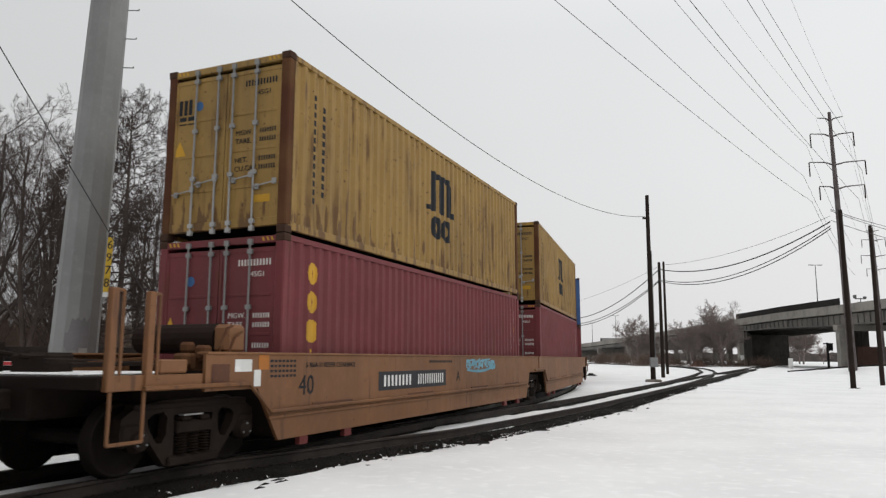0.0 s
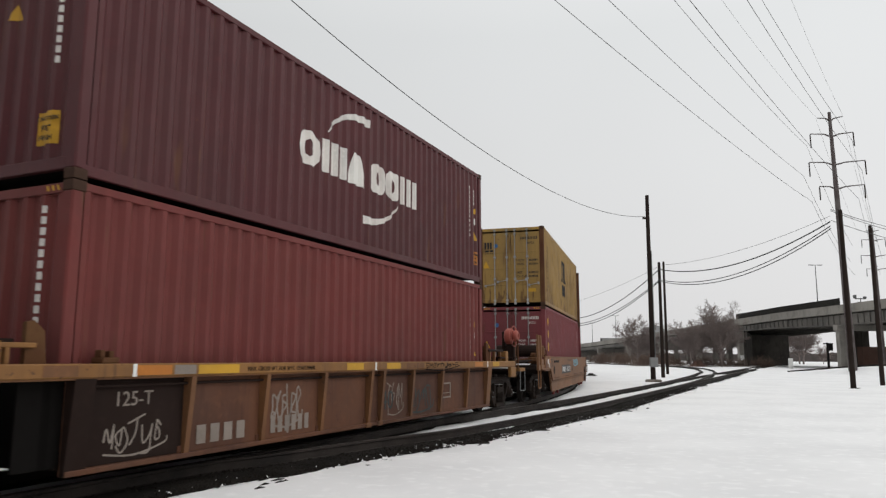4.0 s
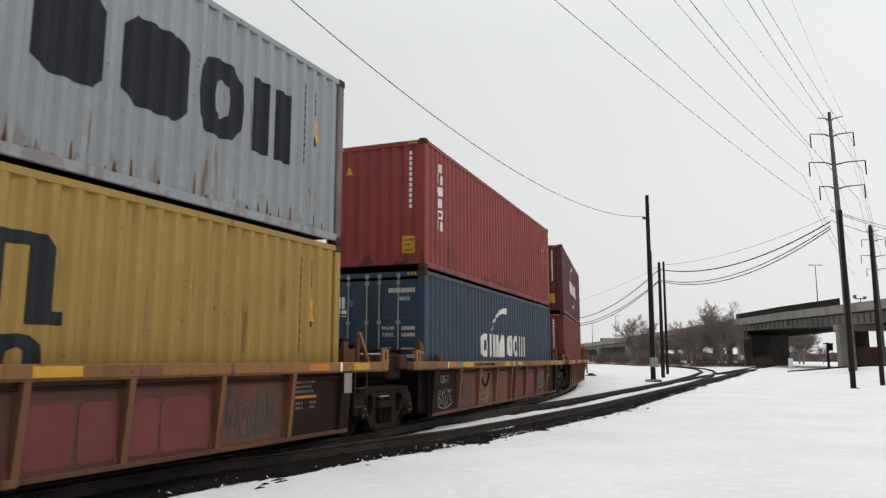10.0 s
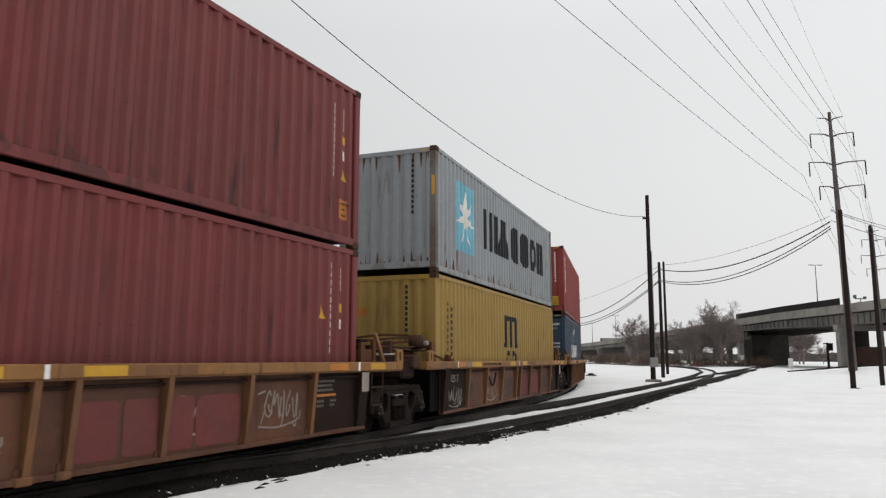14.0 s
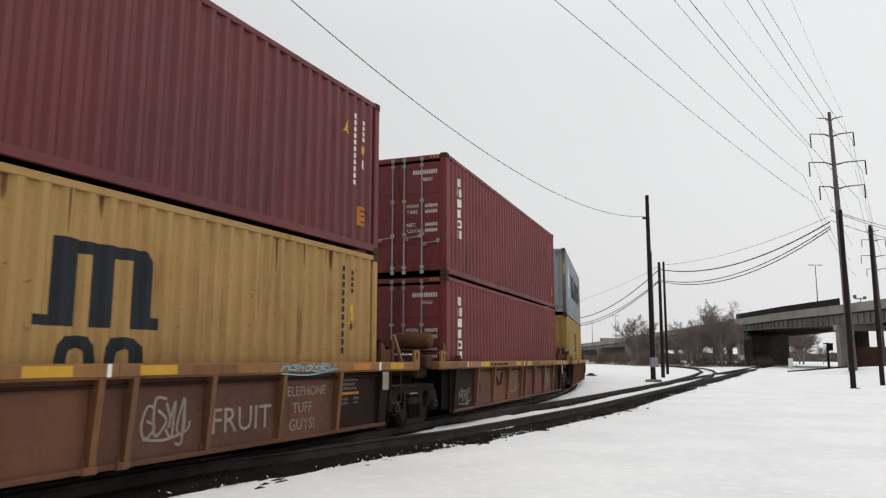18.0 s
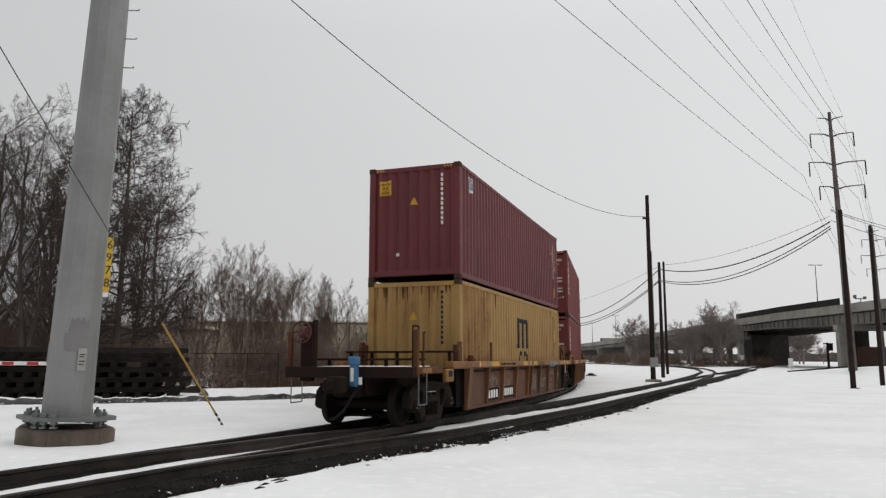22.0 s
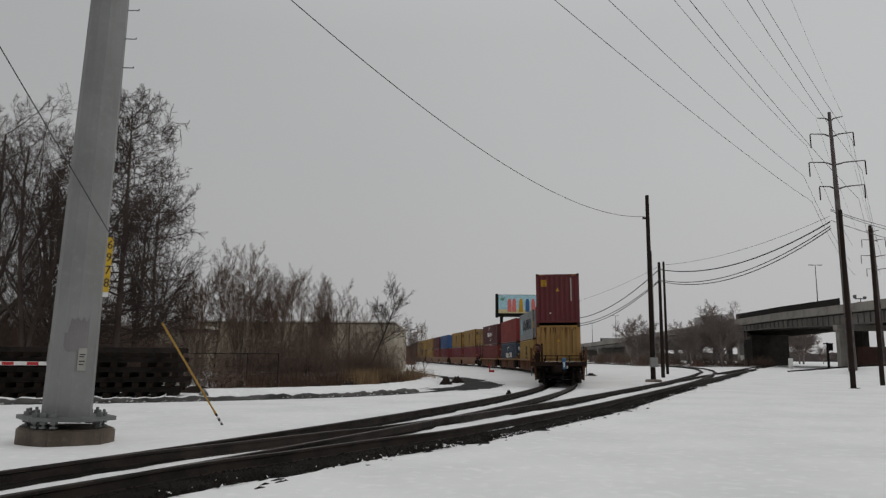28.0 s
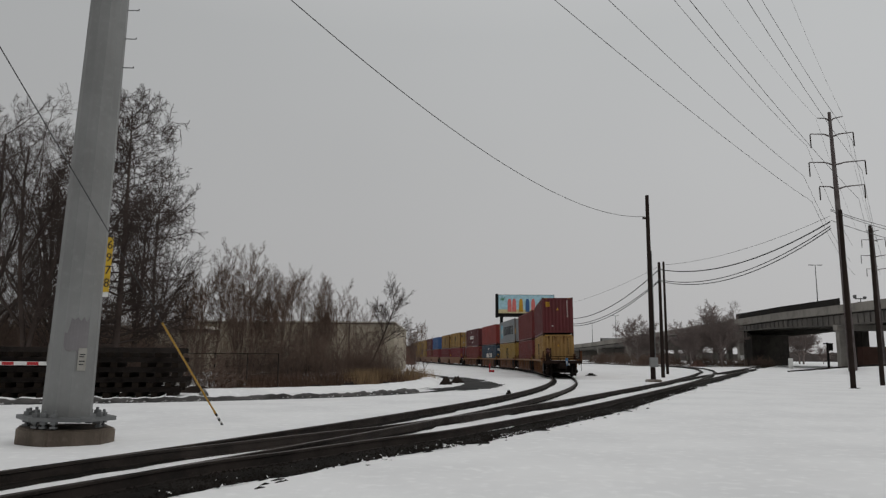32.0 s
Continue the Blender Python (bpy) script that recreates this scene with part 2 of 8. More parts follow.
M["rusty_patch"] = material("rusty_patch", (0.270, 0.158, 0.048), 0.7, grain=3.0, color2=(0.20, 0.10, 0.028), rust=0.85, rust_color=(0.10, 0.035, 0.010), dirt=0.35, dirt_color=(0.12, 0.05, 0.016))
M["brake_red"] = material("brake_red", (0.33, 0.075, 0.052), 0.6, grain=6.0, dirt=0.2)
M["tail_wheel"] = material("tail_wheel", (0.085, 0.026, 0.020), 0.7, grain=6.0, dirt=0.3)
M["eot_blue"] = material("eot_blue", (0.035, 0.13, 0.26), 0.45, grain=6.0, dirt=0.1)
M["faded_patch"] = material("faded_patch", (0.175, 0.165, 0.17), 0.65, grain=5.0)
# near-black with the shade under and inside the cars put into it
M["shade_black"] = material("shade_black", (0.006, 0.005, 0.0045), 0.85, grain=6.0, spec=0.08)
M["post_rust"] = material("post_rust", (0.0735, 0.0297, 0.0173), 0.8, grain=6.0, color2=(0.1050, 0.0531, 0.0242), spec=0.08)
# rail car paints
M["car_yellow"] = material("car_yellow", (0.2295, 0.1067, 0.0269), 0.65, grain=4.0, color2=(0.1785, 0.0791, 0.0206), rust=0.4, rust_color=(0.07, 0.028, 0.012), dirt=0.30, dirt_color=(0.08, 0.04, 0.02))
M["car_tan"] = material("car_tan", (0.182, 0.081, 0.032), 0.65, grain=4.0, color2=(0.150, 0.066, 0.026), rust=0.25, rust_color=(0.07, 0.03, 0.014), dirt=0.25, dirt_color=(0.07, 0.036, 0.018))
M["car_side"] = material("car_side", (0.118, 0.0455, 0.0205), 0.75, grain=3.0, color2=(0.072, 0.0265, 0.0135), rust=0.4, rust_color=(0.06, 0.022, 0.012), dirt=0.35, dirt_color=(0.04, 0.022, 0.015))
M["car_black"] = material("car_black", (0.014, 0.0100, 0.0083), 0.75, grain=5.0, dirt=0.4, dirt_color=(0.018, 0.011, 0.008), spec=0.08)
M["truck_iron"] = material("truck_iron", (0.021, 0.0145, 0.0115), 0.75, 0.0, grain=8.0, color2=(0.011, 0.0080, 0.0068), bump=0.3, dirt=0.3, dirt_color=(0.020, 0.013, 0.009), spec=0.08)
M["wheel_steel"] = material("wheel_steel", (0.015, 0.0115, 0.0100), 0.75, 0.1, grain=8.0, spec=0.08)


# ---- mesh helpers ----
def part(name, me, mat, parent=None, label="", at=None):
    """One mesh object, under a thing or a part. The paint is the object's own, so that alike parts share a mesh."""
    if isinstance(me, bmesh.types.BMesh):
        d = bpy.data.meshes.new(name)
        me.to_mesh(d)
        me.free()
        me = d
    ob = new(name, me)
    if len(me.materials) == 0:
        me.materials.append(None)
    ob.material_slots[0].link = "OBJECT"
    ob.material_slots[0].material = M[mat]
    if parent is not None:
        ob.parent = parent
    if at is not None:
        ob.matrix_basis = at if isinstance(at, Matrix) else Matrix.Translation(at)
    if label:
        ob["label"] = label
    return ob


def raw(verts, faces, name="mesh", smooth=False):
    d = bpy.data.meshes.new(name)
    d.from_pydata([tuple(v) for v in verts], [], faces)
    if smooth:
        d.polygons.foreach_set("use_smooth", [True] * len(d.polygons))
    d.update()
    return d


def box(bm, x0, x1, y0, y1, z0, z1, bevel=0.0):
    r = bmesh.ops.create_cube(bm, size=1.0, matrix=Matrix.Translation(((x0 + x1) / 2, (y0 + y1) / 2, (z0 + z1) / 2)) @ Matrix.Diagonal((x1 - x0, y1 - y0, z1 - z0, 1)))
    if bevel:
        es = list({e for v in r["verts"] for e in v.link_edges})
        bmesh.ops.bevel(bm, geom=es, offset=bevel, segments=1, affect="EDGES")


def boxes(*list_of, bevel=0.0):
    bm = bmesh.new()
    for b in list_of:
        box(bm, *b, bevel=bevel)
    return bm


def rod(bm, a, b, r0, r1=None, n=8):
    """A capped round bar from a to b."""
    a, b = Vector(a), Vector(b)
    d = b - a
    q = d.to_track_quat("Z", "Y").to_matrix().to_4x4()
    bmesh.ops.create_cone(bm, cap_ends=True, segments=n, radius1=r0, radius2=r0 if r1 is None else r1, depth=d.length,
                          matrix=Matrix.Translation((a + b) / 2) @ q)


def rods(points, r, n=6):
    bm = bmesh.new()
    for a, b in zip(points, points[1:]):
        rod(bm, a, b, r, n=n)
    return bm


def prism(bm, pts, axis, lo, hi):
    """A flat outline (list of two coordinates) pushed along an axis from lo to hi."""
    def mk(p, v):
        return {"x": (v, p[0], p[1]), "y": (p[0], v, p[1]), "z": (p[0], p[1], v)}[axis]
    a = [bm.verts.new(mk(p, lo)) for p in pts]
    b = [bm.verts.new(mk(p, hi)) for p in pts]
    n = len(pts)
    bm.faces.new(a)
    bm.faces.new(b[::-1])
    for i in range(n):
        bm.faces.new((a[i], b[i], b[(i + 1) % n], a[(i + 1) % n]))
    bmesh.ops.recalc_face_normals(bm, faces=bm.faces)


def lathe(profile, n=24):
    """Surface of revolution about y from (radius, y) pairs."""
    vs, fs = [], []
    for i in range(n):
        a = 2 * math.pi * i / n
        for r, y in profile:
            vs.append((r * math.cos(a), y, r * math.sin(a)))
    k = len(profile)
    for i in range(n):
        j = (i + 1) % n
        for p in range(k - 1):
            fs.append((i * k + p, i * k + p + 1, j * k + p + 1, j * k + p))
    return vs, fs


def tube(points, radii, n=5, vs=None, fs=None):
    """Adds a tapered tube along points to the lists vs, fs."""
    base = len(vs)
    pts = [Vector(p) for p in points]
    for i, p in enumerate(pts):
        d = (pts[min(i + 1, len(pts) - 1)] - pts[max(i - 1, 0)])
        if d.length < 1e-9:
            d = Vector((0, 0, 1))
        d.normalize()
        u = d.cross(Vector((0.3, 0.9, 0.2)))
        u.normalize()
        w = d.cross(u)
        for k in range(n):
            a = 2 * math.pi * k / n
            vs.append(p + (u * math.cos(a) + w * math.sin(a)) * radii[i])
    for i in range(len(pts) - 1):
        for k in range(n):
            a, b = base + i * n + k, base + i * n + (k + 1) % n
            fs.append((a, b, b + n, a + n))


def lettering(text, size, thick=0.003):
    """A mesh of built-in type, lying in x and z, facing -y, its lower left corner at the origin."""
    cu = bpy.data.curves.new("type", "FONT")
    cu.body, cu.size, cu.extrude = text, size, thick
    cu.resolution_u = 2
    ob = bpy.data.objects.new("type", cu)
    me = bpy.data.meshes.new_from_object(ob)
    bpy.data.objects.remove(ob)
    me.transform(Matrix.Rotation(radians(90), 4, "X"))
    me.materials.clear()
    return me


# ---- the line of the track ----
KNOTS = [-40, -22, -10, 0, 8, 20, 40, 60, 80, 100, 130, 220]
BENDS = [-0.02951, -0.01595, -0.00239, 0.00559, 0.00653, 0.00852, 0.00545, 0.00545, 0.00402, 0.00174, -0.00021, -0.00027]
LINE_S = np.arange(-40, 300, 0.25)
LINE_H = np.cumsum(np.interp(LINE_S, KNOTS, BENDS)) * 0.25
LINE_H += 1.638988 - LINE_H[0]
LINE_X = -15.00211 + np.cumsum(np.cos(LINE_H)) * 0.25 - 0.25 * math.cos(LINE_H[0])
LINE_Y = -25.76069 + np.cumsum(np.sin(LINE_H)) * 0.25 - 0.25 * math.sin(LINE_H[0])
CANT = -0.482  # degrees by which the cars lean into the curve
PIVOT = 8.35   # from a car's middle to where its end is guided


def on_line(s):
    """Place (x, y) and heading at s metres along the train's track."""
    if s < -40:
        d = s + 40
        return Vector((LINE_X[0] + d * math.cos(LINE_H[0]), LINE_Y[0] + d * math.sin(LINE_H[0]), 0)), float(LINE_H[0])
    return Vector((np.interp(s, LINE_S, LINE_X), np.interp(s, LINE_S, LINE_Y), 0)), float(np.interp(s, LINE_S, LINE_H))


def gone(t):
    """Metres that the train's tail has gone along the track at t seconds; the pull is a little uneven."""
    uneven = np.interp(t, (0, 1, 2, 3, 4, 6, 7, 8, 9, 11, 12, 13, 14, 15.5, 17, 18, 19, 20, 21, 22, 23), (0.012, 0.028, -0.022, -0.02, 0, 0.01, 0.009, 0.003, -0.007, -0.014, -0.005, 0.007, -0.022, 0, -0.023, -0.021, 0.011, 0.002, -0.009, 0.009, 0))
    return -83.4661 + 4.07404 * (t + float(uneven)) + 0.0080 * max(0.0, t - 22.0) ** 2


def chord(s0, s1, z=0.0, cant=0.0):
    """Pose of a rigid body whose two pivots stand at s0 and s1 on the track."""
    a, b = on_line(s0)[0], on_line(s1)[0]
    d = b - a
    m = (a + b) / 2
    return pose(m.x, m.y, 0, cant, 0, math.degrees(math.atan2(d.y, d.x))) @ pose(0, 0, z)


def smooth_line(points, step=0.5):
    """A rounded line through the points, as places and headings."""
    P = [Vector((*p, 0)) for p in points]
    P = [P[0] * 2 - P[1]] + P + [P[-1] * 2 - P[-2]]
    out = []
    for i in range(1, len(P) - 2):
        n = max(2, int((P[i + 1] - P[i]).length / step))
        for k in range(n):
            t = k / n
            a, b, c, d = P[i - 1], P[i], P[i + 1], P[i + 2]
            out.append(0.5 * ((2 * b) + (c - a) * t + (2 * a - 5 * b + 4 * c - d) * t * t + (3 * b - a - 3 * c + d) * t ** 3))
    out.append(P[-2])
    return out


LINE_1 = [on_line(s)[0] for s in np.arange(-60, 290, 1.0)]
LINE_2 = smooth_line([on_line(-60)[0].xy, on_line(-20)[0].xy, on_line(-8)[0].xy, (-4.05, 9.85), (-2.95, 11.45), (-1.65, 13.35), (-0.3, 15.15), (2.62, 20.39), (5.2, 25.44), (11.2, 38.0), (24.4, 65.3), (49.1, 116.1), (73.0, 165.0), (120, 262)])
LINE_3 = smooth_line([(5.2, 25.44), (11.2, 38.0), (17.5, 52.0), (25.0, 70.0), (33.6, 93.0), (41.0, 120), (44.5, 145), (44.0, 175), (36, 220)])


def frames_of(line):
    """Places with their left-hand normals."""
    out = []
    for i, p in enumerate(line):
        d = line[min(i + 1, len(line) - 1)] - line[max(i - 1, 0)]
        d.normalize()
        out.append((p, Vector((-d.y, d.x, 0))))
    return out


# ---- ground and track ----
def lump(x, y, k=1.0):
    return noise.noise(Vector((x * k, y * k, 3.7)))


def snow_ground():
    t = np.linspace(-1, 1, 230)
    xs = np.sign(t) * 2500 * np.abs(t) ** 3.6
    ys = np.sort(np.concatenate([-np.geomspace(1, 1500, 24), np.linspace(0, 40, 110), np.geomspace(41, 4500, 60)]))
    vs, fs = [], []
    for y in ys:
        for x in xs:
            d = math.hypot(x, y)
            a = 0.030 if d < 70 else 0.10
            z = -0.17 + a * lump(x, y, 0.22) + (0.018 * lump(x, y, 0.9) + 0.010 * lump(x, y, 2.6) if d < 50 else 0)
            # a low bank beside the camera, right of the ballast
            vs.append((x, y, z))
    n = len(xs)
    for j in range(len(ys) - 1):
        for i in range(n - 1):
            fs.append((j * n + i, j * n + i + 1, (j + 1) * n + i + 1, (j + 1) * n + i))
    g = part("ground", raw(vs, fs, "ground", True), "snow")
    tagged(g, "flat ground under trampled white snow", "ground", kind="structure")


def ribbon(name, line, o0, o1, z, mat, rag0=0.0, rag1=0.0, label="", category="ground", crown=0.0, cols=6, k=1.6):
    """A strip along a line between two sideways offsets (left positive) with ragged edges."""
    vs, fs = [], []
    fr = frames_of(line)
    for i, (p, l) in enumerate(fr):
        e0 = o0 + rag0 * (lump(p.x * 1.3 + 40, p.y, k) + 0.5 * lump(p.x, p.y, k * 3.1))
        e1 = o1 + rag1 * (lump(p.x * 1.3 - 70, p.y, k) + 0.5 * lump(p.x, p.y + 9, k * 3.1) + 0.4 * lump(p.x + 5, p.y, k * 8.0))
        for c in range(cols):
            f = c / (cols - 1)
            q = p + l * (e0 + (e1 - e0) * f)
            h = z + crown * math.sin(math.pi * f) + (0.012 * lump(q.x, q.y, 2.5) if 0 < c < cols - 1 else -0.02)
            vs.append((q.x, q.y, h))
    for i in range(len(fr) - 1):
        for c in range(cols - 1):
            a = i * cols + c
            fs.append((a, a + 1, a + 1 + cols, a + cols))
    ob = part(name, raw(vs, fs, name, True), mat)
    return tagged(ob, label, category, kind="structure")


RAIL = [(-0.07, -0.18), (0.07, -0.18), (0.07, -0.165), (0.012, -0.145), (0.010, -0.05), (0.036, -0.035), (0.036, -0.006), (0.028, 0.0), (-0.028, 0.0), (-0.036, -0.006), (-0.036, -0.035), (-0.010, -0.05), (-0.012, -0.145), (-0.07, -0.165)]


def rail(line, off, label):
    vs, fs = [], []
    n = len(RAIL)
    fr = frames_of(line)
    for p, l in fr:
        c = p + l * off
        for a, z in RAIL:
            q = c + l * a
            vs.append((q.x, q.y, z))
    for i in range(len(fr) - 1):
        for k in range(n):
            a, b = i * n + k, i * n + (k + 1) % n
            fs.append((a, b, b + n, a + n))
    ob = part("rail", raw(vs, fs, "rail"), "rail_steel")
    vs, fs = [], []
    for p, l in fr:
        for a in (-0.026, 0.026):
            q = p + l * (off + a)
            vs.append((q.x, q.y, 0.003))
    for i in range(len(fr) - 1):
        fs.append((2 * i + 1, 2 * i, 2 * i + 2, 2 * i + 3))
    part("rail_head", raw(vs, fs, "rail_head"), "rail_shine", ob, "worn bright running face")
    return tagged(ob, label, "rail", "running rails", "structure")


def gravel(line, o0, o1, count, seed, size=(0.02, 0.055), z=-0.15):
    """Loose stones strewn along a line."""
    rnd = random.Random(seed)
    fr = frames_of(line)
    vs, fs = [], []
    for _ in range(count):
        i = rnd.randrange(len(fr) - 1)
        p, l = fr[i]
        p2 = fr[i + 1][0]
        q = p.lerp(p2, rnd.random()) + l * (o0 + (o1 - o0) * rnd.random())
        r = rnd.uniform(*size)
        b = len(vs)
        ang = rnd.random() * 6.28
        for k in range(4):
            a = ang + k * 1.5708 + rnd.uniform(-0.3, 0.3)
            vs.append((q.x + r * math.cos(a), q.y + r * math.sin(a), z - 0.01 + rnd.uniform(0, 0.01)))
        vs.append((q.x + rnd.uniform(-r, r) * 0.4, q.y + rnd.uniform(-r, r) * 0.4, z + r * rnd.uniform(0.5, 1.0)))
        for k in range(4):
            fs.append((b + k, b + (k + 1) % 4, b + 4))
    return raw(vs, fs, "gravel")


def part_of(line, y0, y1, step=0.2):
    """The stretch of a line between two distances ahead, finely stepped."""
    out = []
    for a, b in zip(line, line[1:]):
        if b.y < y0 or a.y > y1:
            continue
        n = max(1, int((b - a).length / step))
        out += [a.lerp(b, k / n) for k in range(n)]
    return out


def tracks():
    G = 0.753
    fine1 = part_of(LINE_1, -6, 60)
    fine2 = part_of(LINE_2, -6, 75)
    fine3 = part_of(LINE_3, 25, 175, 0.5)
    ribbon("ballast", fine2, -0.70, -1.58, -0.150, "ballast", 0.0, 0.38, "dark cinder ballast along the rail, edged with snow", crown=0.01)
    ribbon("ballast", part_of(LINE_2, -6, 20), -0.30, -0.78, -0.146, "ballast", 0.12, 0.0, "dark cinder ballast between the switch rails", crown=0.012)
    ribbon("ballast", fine1, 0.78, 0.46, -0.150, "ballast", 0.02, 0.06, "dark groove beside the rail, cleared of snow")
    ribbon("ballast", part_of(LINE_1, 12, 60), -0.66, -0.87, -0.142, "ballast", 0.06, 0.06, "dark groove beside the rail, cleared of snow")
    ribbon("ballast", part_of(LINE_2, 20, 75), 0.80, 0.50, -0.148, "ballast", 0.04, 0.07, "dark groove beside the rail, cleared of snow")
    ribbon("ballast", part_of(LINE_2, 75, 250, 2.0), 1.3, -1.3, -0.14, "ballast", 0.1, 0.1, "dark ballast of the far track")
    ribbon("ballast", part_of(LINE_1, 60, 280, 1.0), 1.0, -1.0, -0.14, "ballast", 0.15, 0.15, "dark ballast of the far track")
    for s in (0.95, -0.55):
        ribbon("ballast", fine3, s, s - 0.45, -0.14, "ballast", 0.05, 0.05, "dark groove beside the rail of the curved track")
    for line, lab in ((LINE_1, "dark steel rail of the curving track"), (LINE_2, "dark steel rail of the straight track"), (LINE_3, "dark steel rail of the far branch track")):
        for s in (G, -G):
            rail(line, s, lab)
    st = part("gravel", gravel(part_of(LINE_2, 5, 40), -0.85, -1.66, 11500, 4, (0.012, 0.034)), "stone")
    tagged(st, "loose dark ballast stones beside the rail", "gravel", kind="stuff")
    st = part("gravel", gravel(part_of(LINE_2, 5, 22), -0.38, -0.66, 1200, 5, (0.012, 0.034)), "stone")
    tagged(st, "loose dark ballast stones between the switch rails", "gravel", kind="stuff")
    # patches of bare dirt where the snow has broken away from the ballast
    rnd = random.Random(61)
    fr = frames_of(part_of(LINE_2, 7, 42))
    vs, fs = [], []
    for _ in range(150):
        p, l = fr[rnd.randrange(len(fr))]
        c = p + l * -(1.52 + 0.55 * rnd.random() ** 2.2)
        r, n = rnd.uniform(0.012, 0.075), 12
        d = Vector((l.y, -l.x, 0))
        b = len(vs)
        vs.append((c.x, c.y, -0.150))
        for k in range(n):
            a = 6.2832 * k / n
            q = c + (d * math.cos(a) * 3.0 + l * math.sin(a) * 0.8) * r * rnd.uniform(0.7, 1.1)
            vs.append((q.x, q.y, -0.178))
        fs += [(b, b + 1 + k, b + 1 + (k + 1) % n) for k in range(n)]
    tagged(part("bare_patches", raw(vs, fs, "patches", True), "ballast"), "bare dark patches at the ragged edge of the snow", "dirt", kind="stuff")
    # tufts of snow left on the ballast
    vs, fs = [], []
    for _ in range(240):
        p, l = fr[rnd.randrange(len(fr))]
        c = p + l * -(1.10 + 0.5 * rnd.random() ** 0.6)
        r, n = rnd.uniform(0.006, 0.026), 7
        b = len(vs)
        vs.append((c.x, c.y, -0.138 + 0.3 * r))
        for k in range(n):
            a = 6.2832 * k / n
            vs.append((c.x + 1.5 * r * math.cos(a) * rnd.uniform(0.5, 1.2), c.y + r * math.sin(a) * rnd.uniform(0.5, 1.2), -0.16))
        fs += [(b, b + 1 + k, b + 1 + (k + 1) % n) for k in range(n)]
    tagged(part("snow_tufts", raw(vs, fs, "tufts", True), "snow"), "tufts of snow left on the edge of the ballast", "snow", kind="stuff")


def road():
    """The ploughed lane behind the pole, with banks of dirty snow on its far side."""
    line = smooth_line([(-40, 15.5), (-22, 20.8), (-12.6, 23.4), (-7.3, 26.0), (-3.4, 29.0), (-0.9, 32.6), (0.9, 38.0), (1.6, 44), (1.0, 52), (-0.4, 62), (-5, 84)], 0.5)
    ribbon("road", line, 0.35, -0.32, -0.145, "slush", 0.10, 0.14, "wet dark wheel track of a ploughed lane", "road")

    def shoulder(name, stretch, prof, mat, rough, label, k=1.7):
        """A low ridge beside the lane; prof: sideways offset and height, from the lane outwards."""
        vs, fs = [], []
        fr = frames_of(stretch)
        m = len(prof)
        for p, l in fr:
            s = 1.0 + 0.55 * lump(p.x + 11, p.y, k) + 0.35 * lump(p.x, p.y - 5, k * 3.3)
            for j, (o, h) in enumerate(prof):
                q = p + l * (o + rough * (lump(p.x * 1.1, p.y + 17 * j, k * 2.2) + 0.6 * lump(p.x, p.y + 5 * j, k * 6.0)))
                vs.append((q.x, q.y, -0.16 + h * s))
        for i in range(len(fr) - 1):
            for j in range(m - 1):
                c = i * m + j
                fs.append((c, c + 1, c + 1 + m, c + m))
        return tagged(part(name, raw(vs, fs, name, True), mat), label, "snow bank", kind="structure")
    near = part_of(line, 14, 33, 0.12)
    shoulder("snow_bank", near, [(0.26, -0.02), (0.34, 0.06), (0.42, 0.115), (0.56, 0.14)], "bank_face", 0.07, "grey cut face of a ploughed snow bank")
    shoulder("snow_bank", near, [(0.54, 0.139), (0.75, 0.16), (1.2, 0.13), (1.7, 0.06), (2.4, -0.04)], "snow", 0.07, "low bank of ploughed white snow")
    shoulder("snow_bank", near, [(-0.24, -0.02), (-0.34, 0.012), (-0.5, 0.018), (-0.9, -0.03)], "snow", 0.09, "ragged lip of snow along the lane")
    crumbs = part("clods", gravel(near, 1.6, -0.7, 500, 19, (0.02, 0.06), -0.12), "dirty_snow")
    tagged(crumbs, "crumbs of dirty snow along the lane", "clods", kind="stuff")
    mid = smooth_line([(0.2, 35.6), (1.6, 38.2), (2.6, 43), (2.2, 50), (0.9, 57)], 0.5)
    ribbon("road", mid, 1.3, -0.9, -0.142, "slush", 0.2, 0.4, "wet dark bend of the ploughed lane", "road")
    bank2 = ribbon("snow_bank", part_of(line, 26, 60, 0.4), 3.4, 1.6, -0.14, "snow", 0.3, 0.3, "low bank of ploughed white snow", "snow bank", crown=0.3)


snow_ground()
tracks()
road()


def ground_clod(r, h):
    """A low uneven heap."""
    vs, fs = [(0.0, 0.0, h * 0.95)], []
    n, rings = 18, 5
    for j in range(1, rings + 1):
        f = j / rings
        for i in range(n):
            a = 6.283 * i / n
            q = r * f * (0.75 + 0.45 * abs(lump(math.cos(a) * 2.5, math.sin(a) * 2.5 + r, 1.0)))
            z = h * (0.5 + 0.5 * math.cos(math.pi * f)) * (1 + 0.5 * lump(math.cos(a) * 4 + r, math.sin(a) * 4 + j, 1.0)) - 0.03 * f
            vs.append((q * math.cos(a), q * 0.7 * math.sin(a), z))
    for i in range(n):
        fs.append((0, 1 + i, 1 + (i + 1) % n))
    for j in range(rings - 1):
        for i in range(n):
            a, b = 1 + j * n + i, 1 + j * n + (i + 1) % n
            fs.append((a, a + n, b + n, b))
    return raw(vs, fs, "clod", True)


# ---- containers ----
CL, CW, CH = 12.192, 2.438, 2.896
PERIOD = 0.278


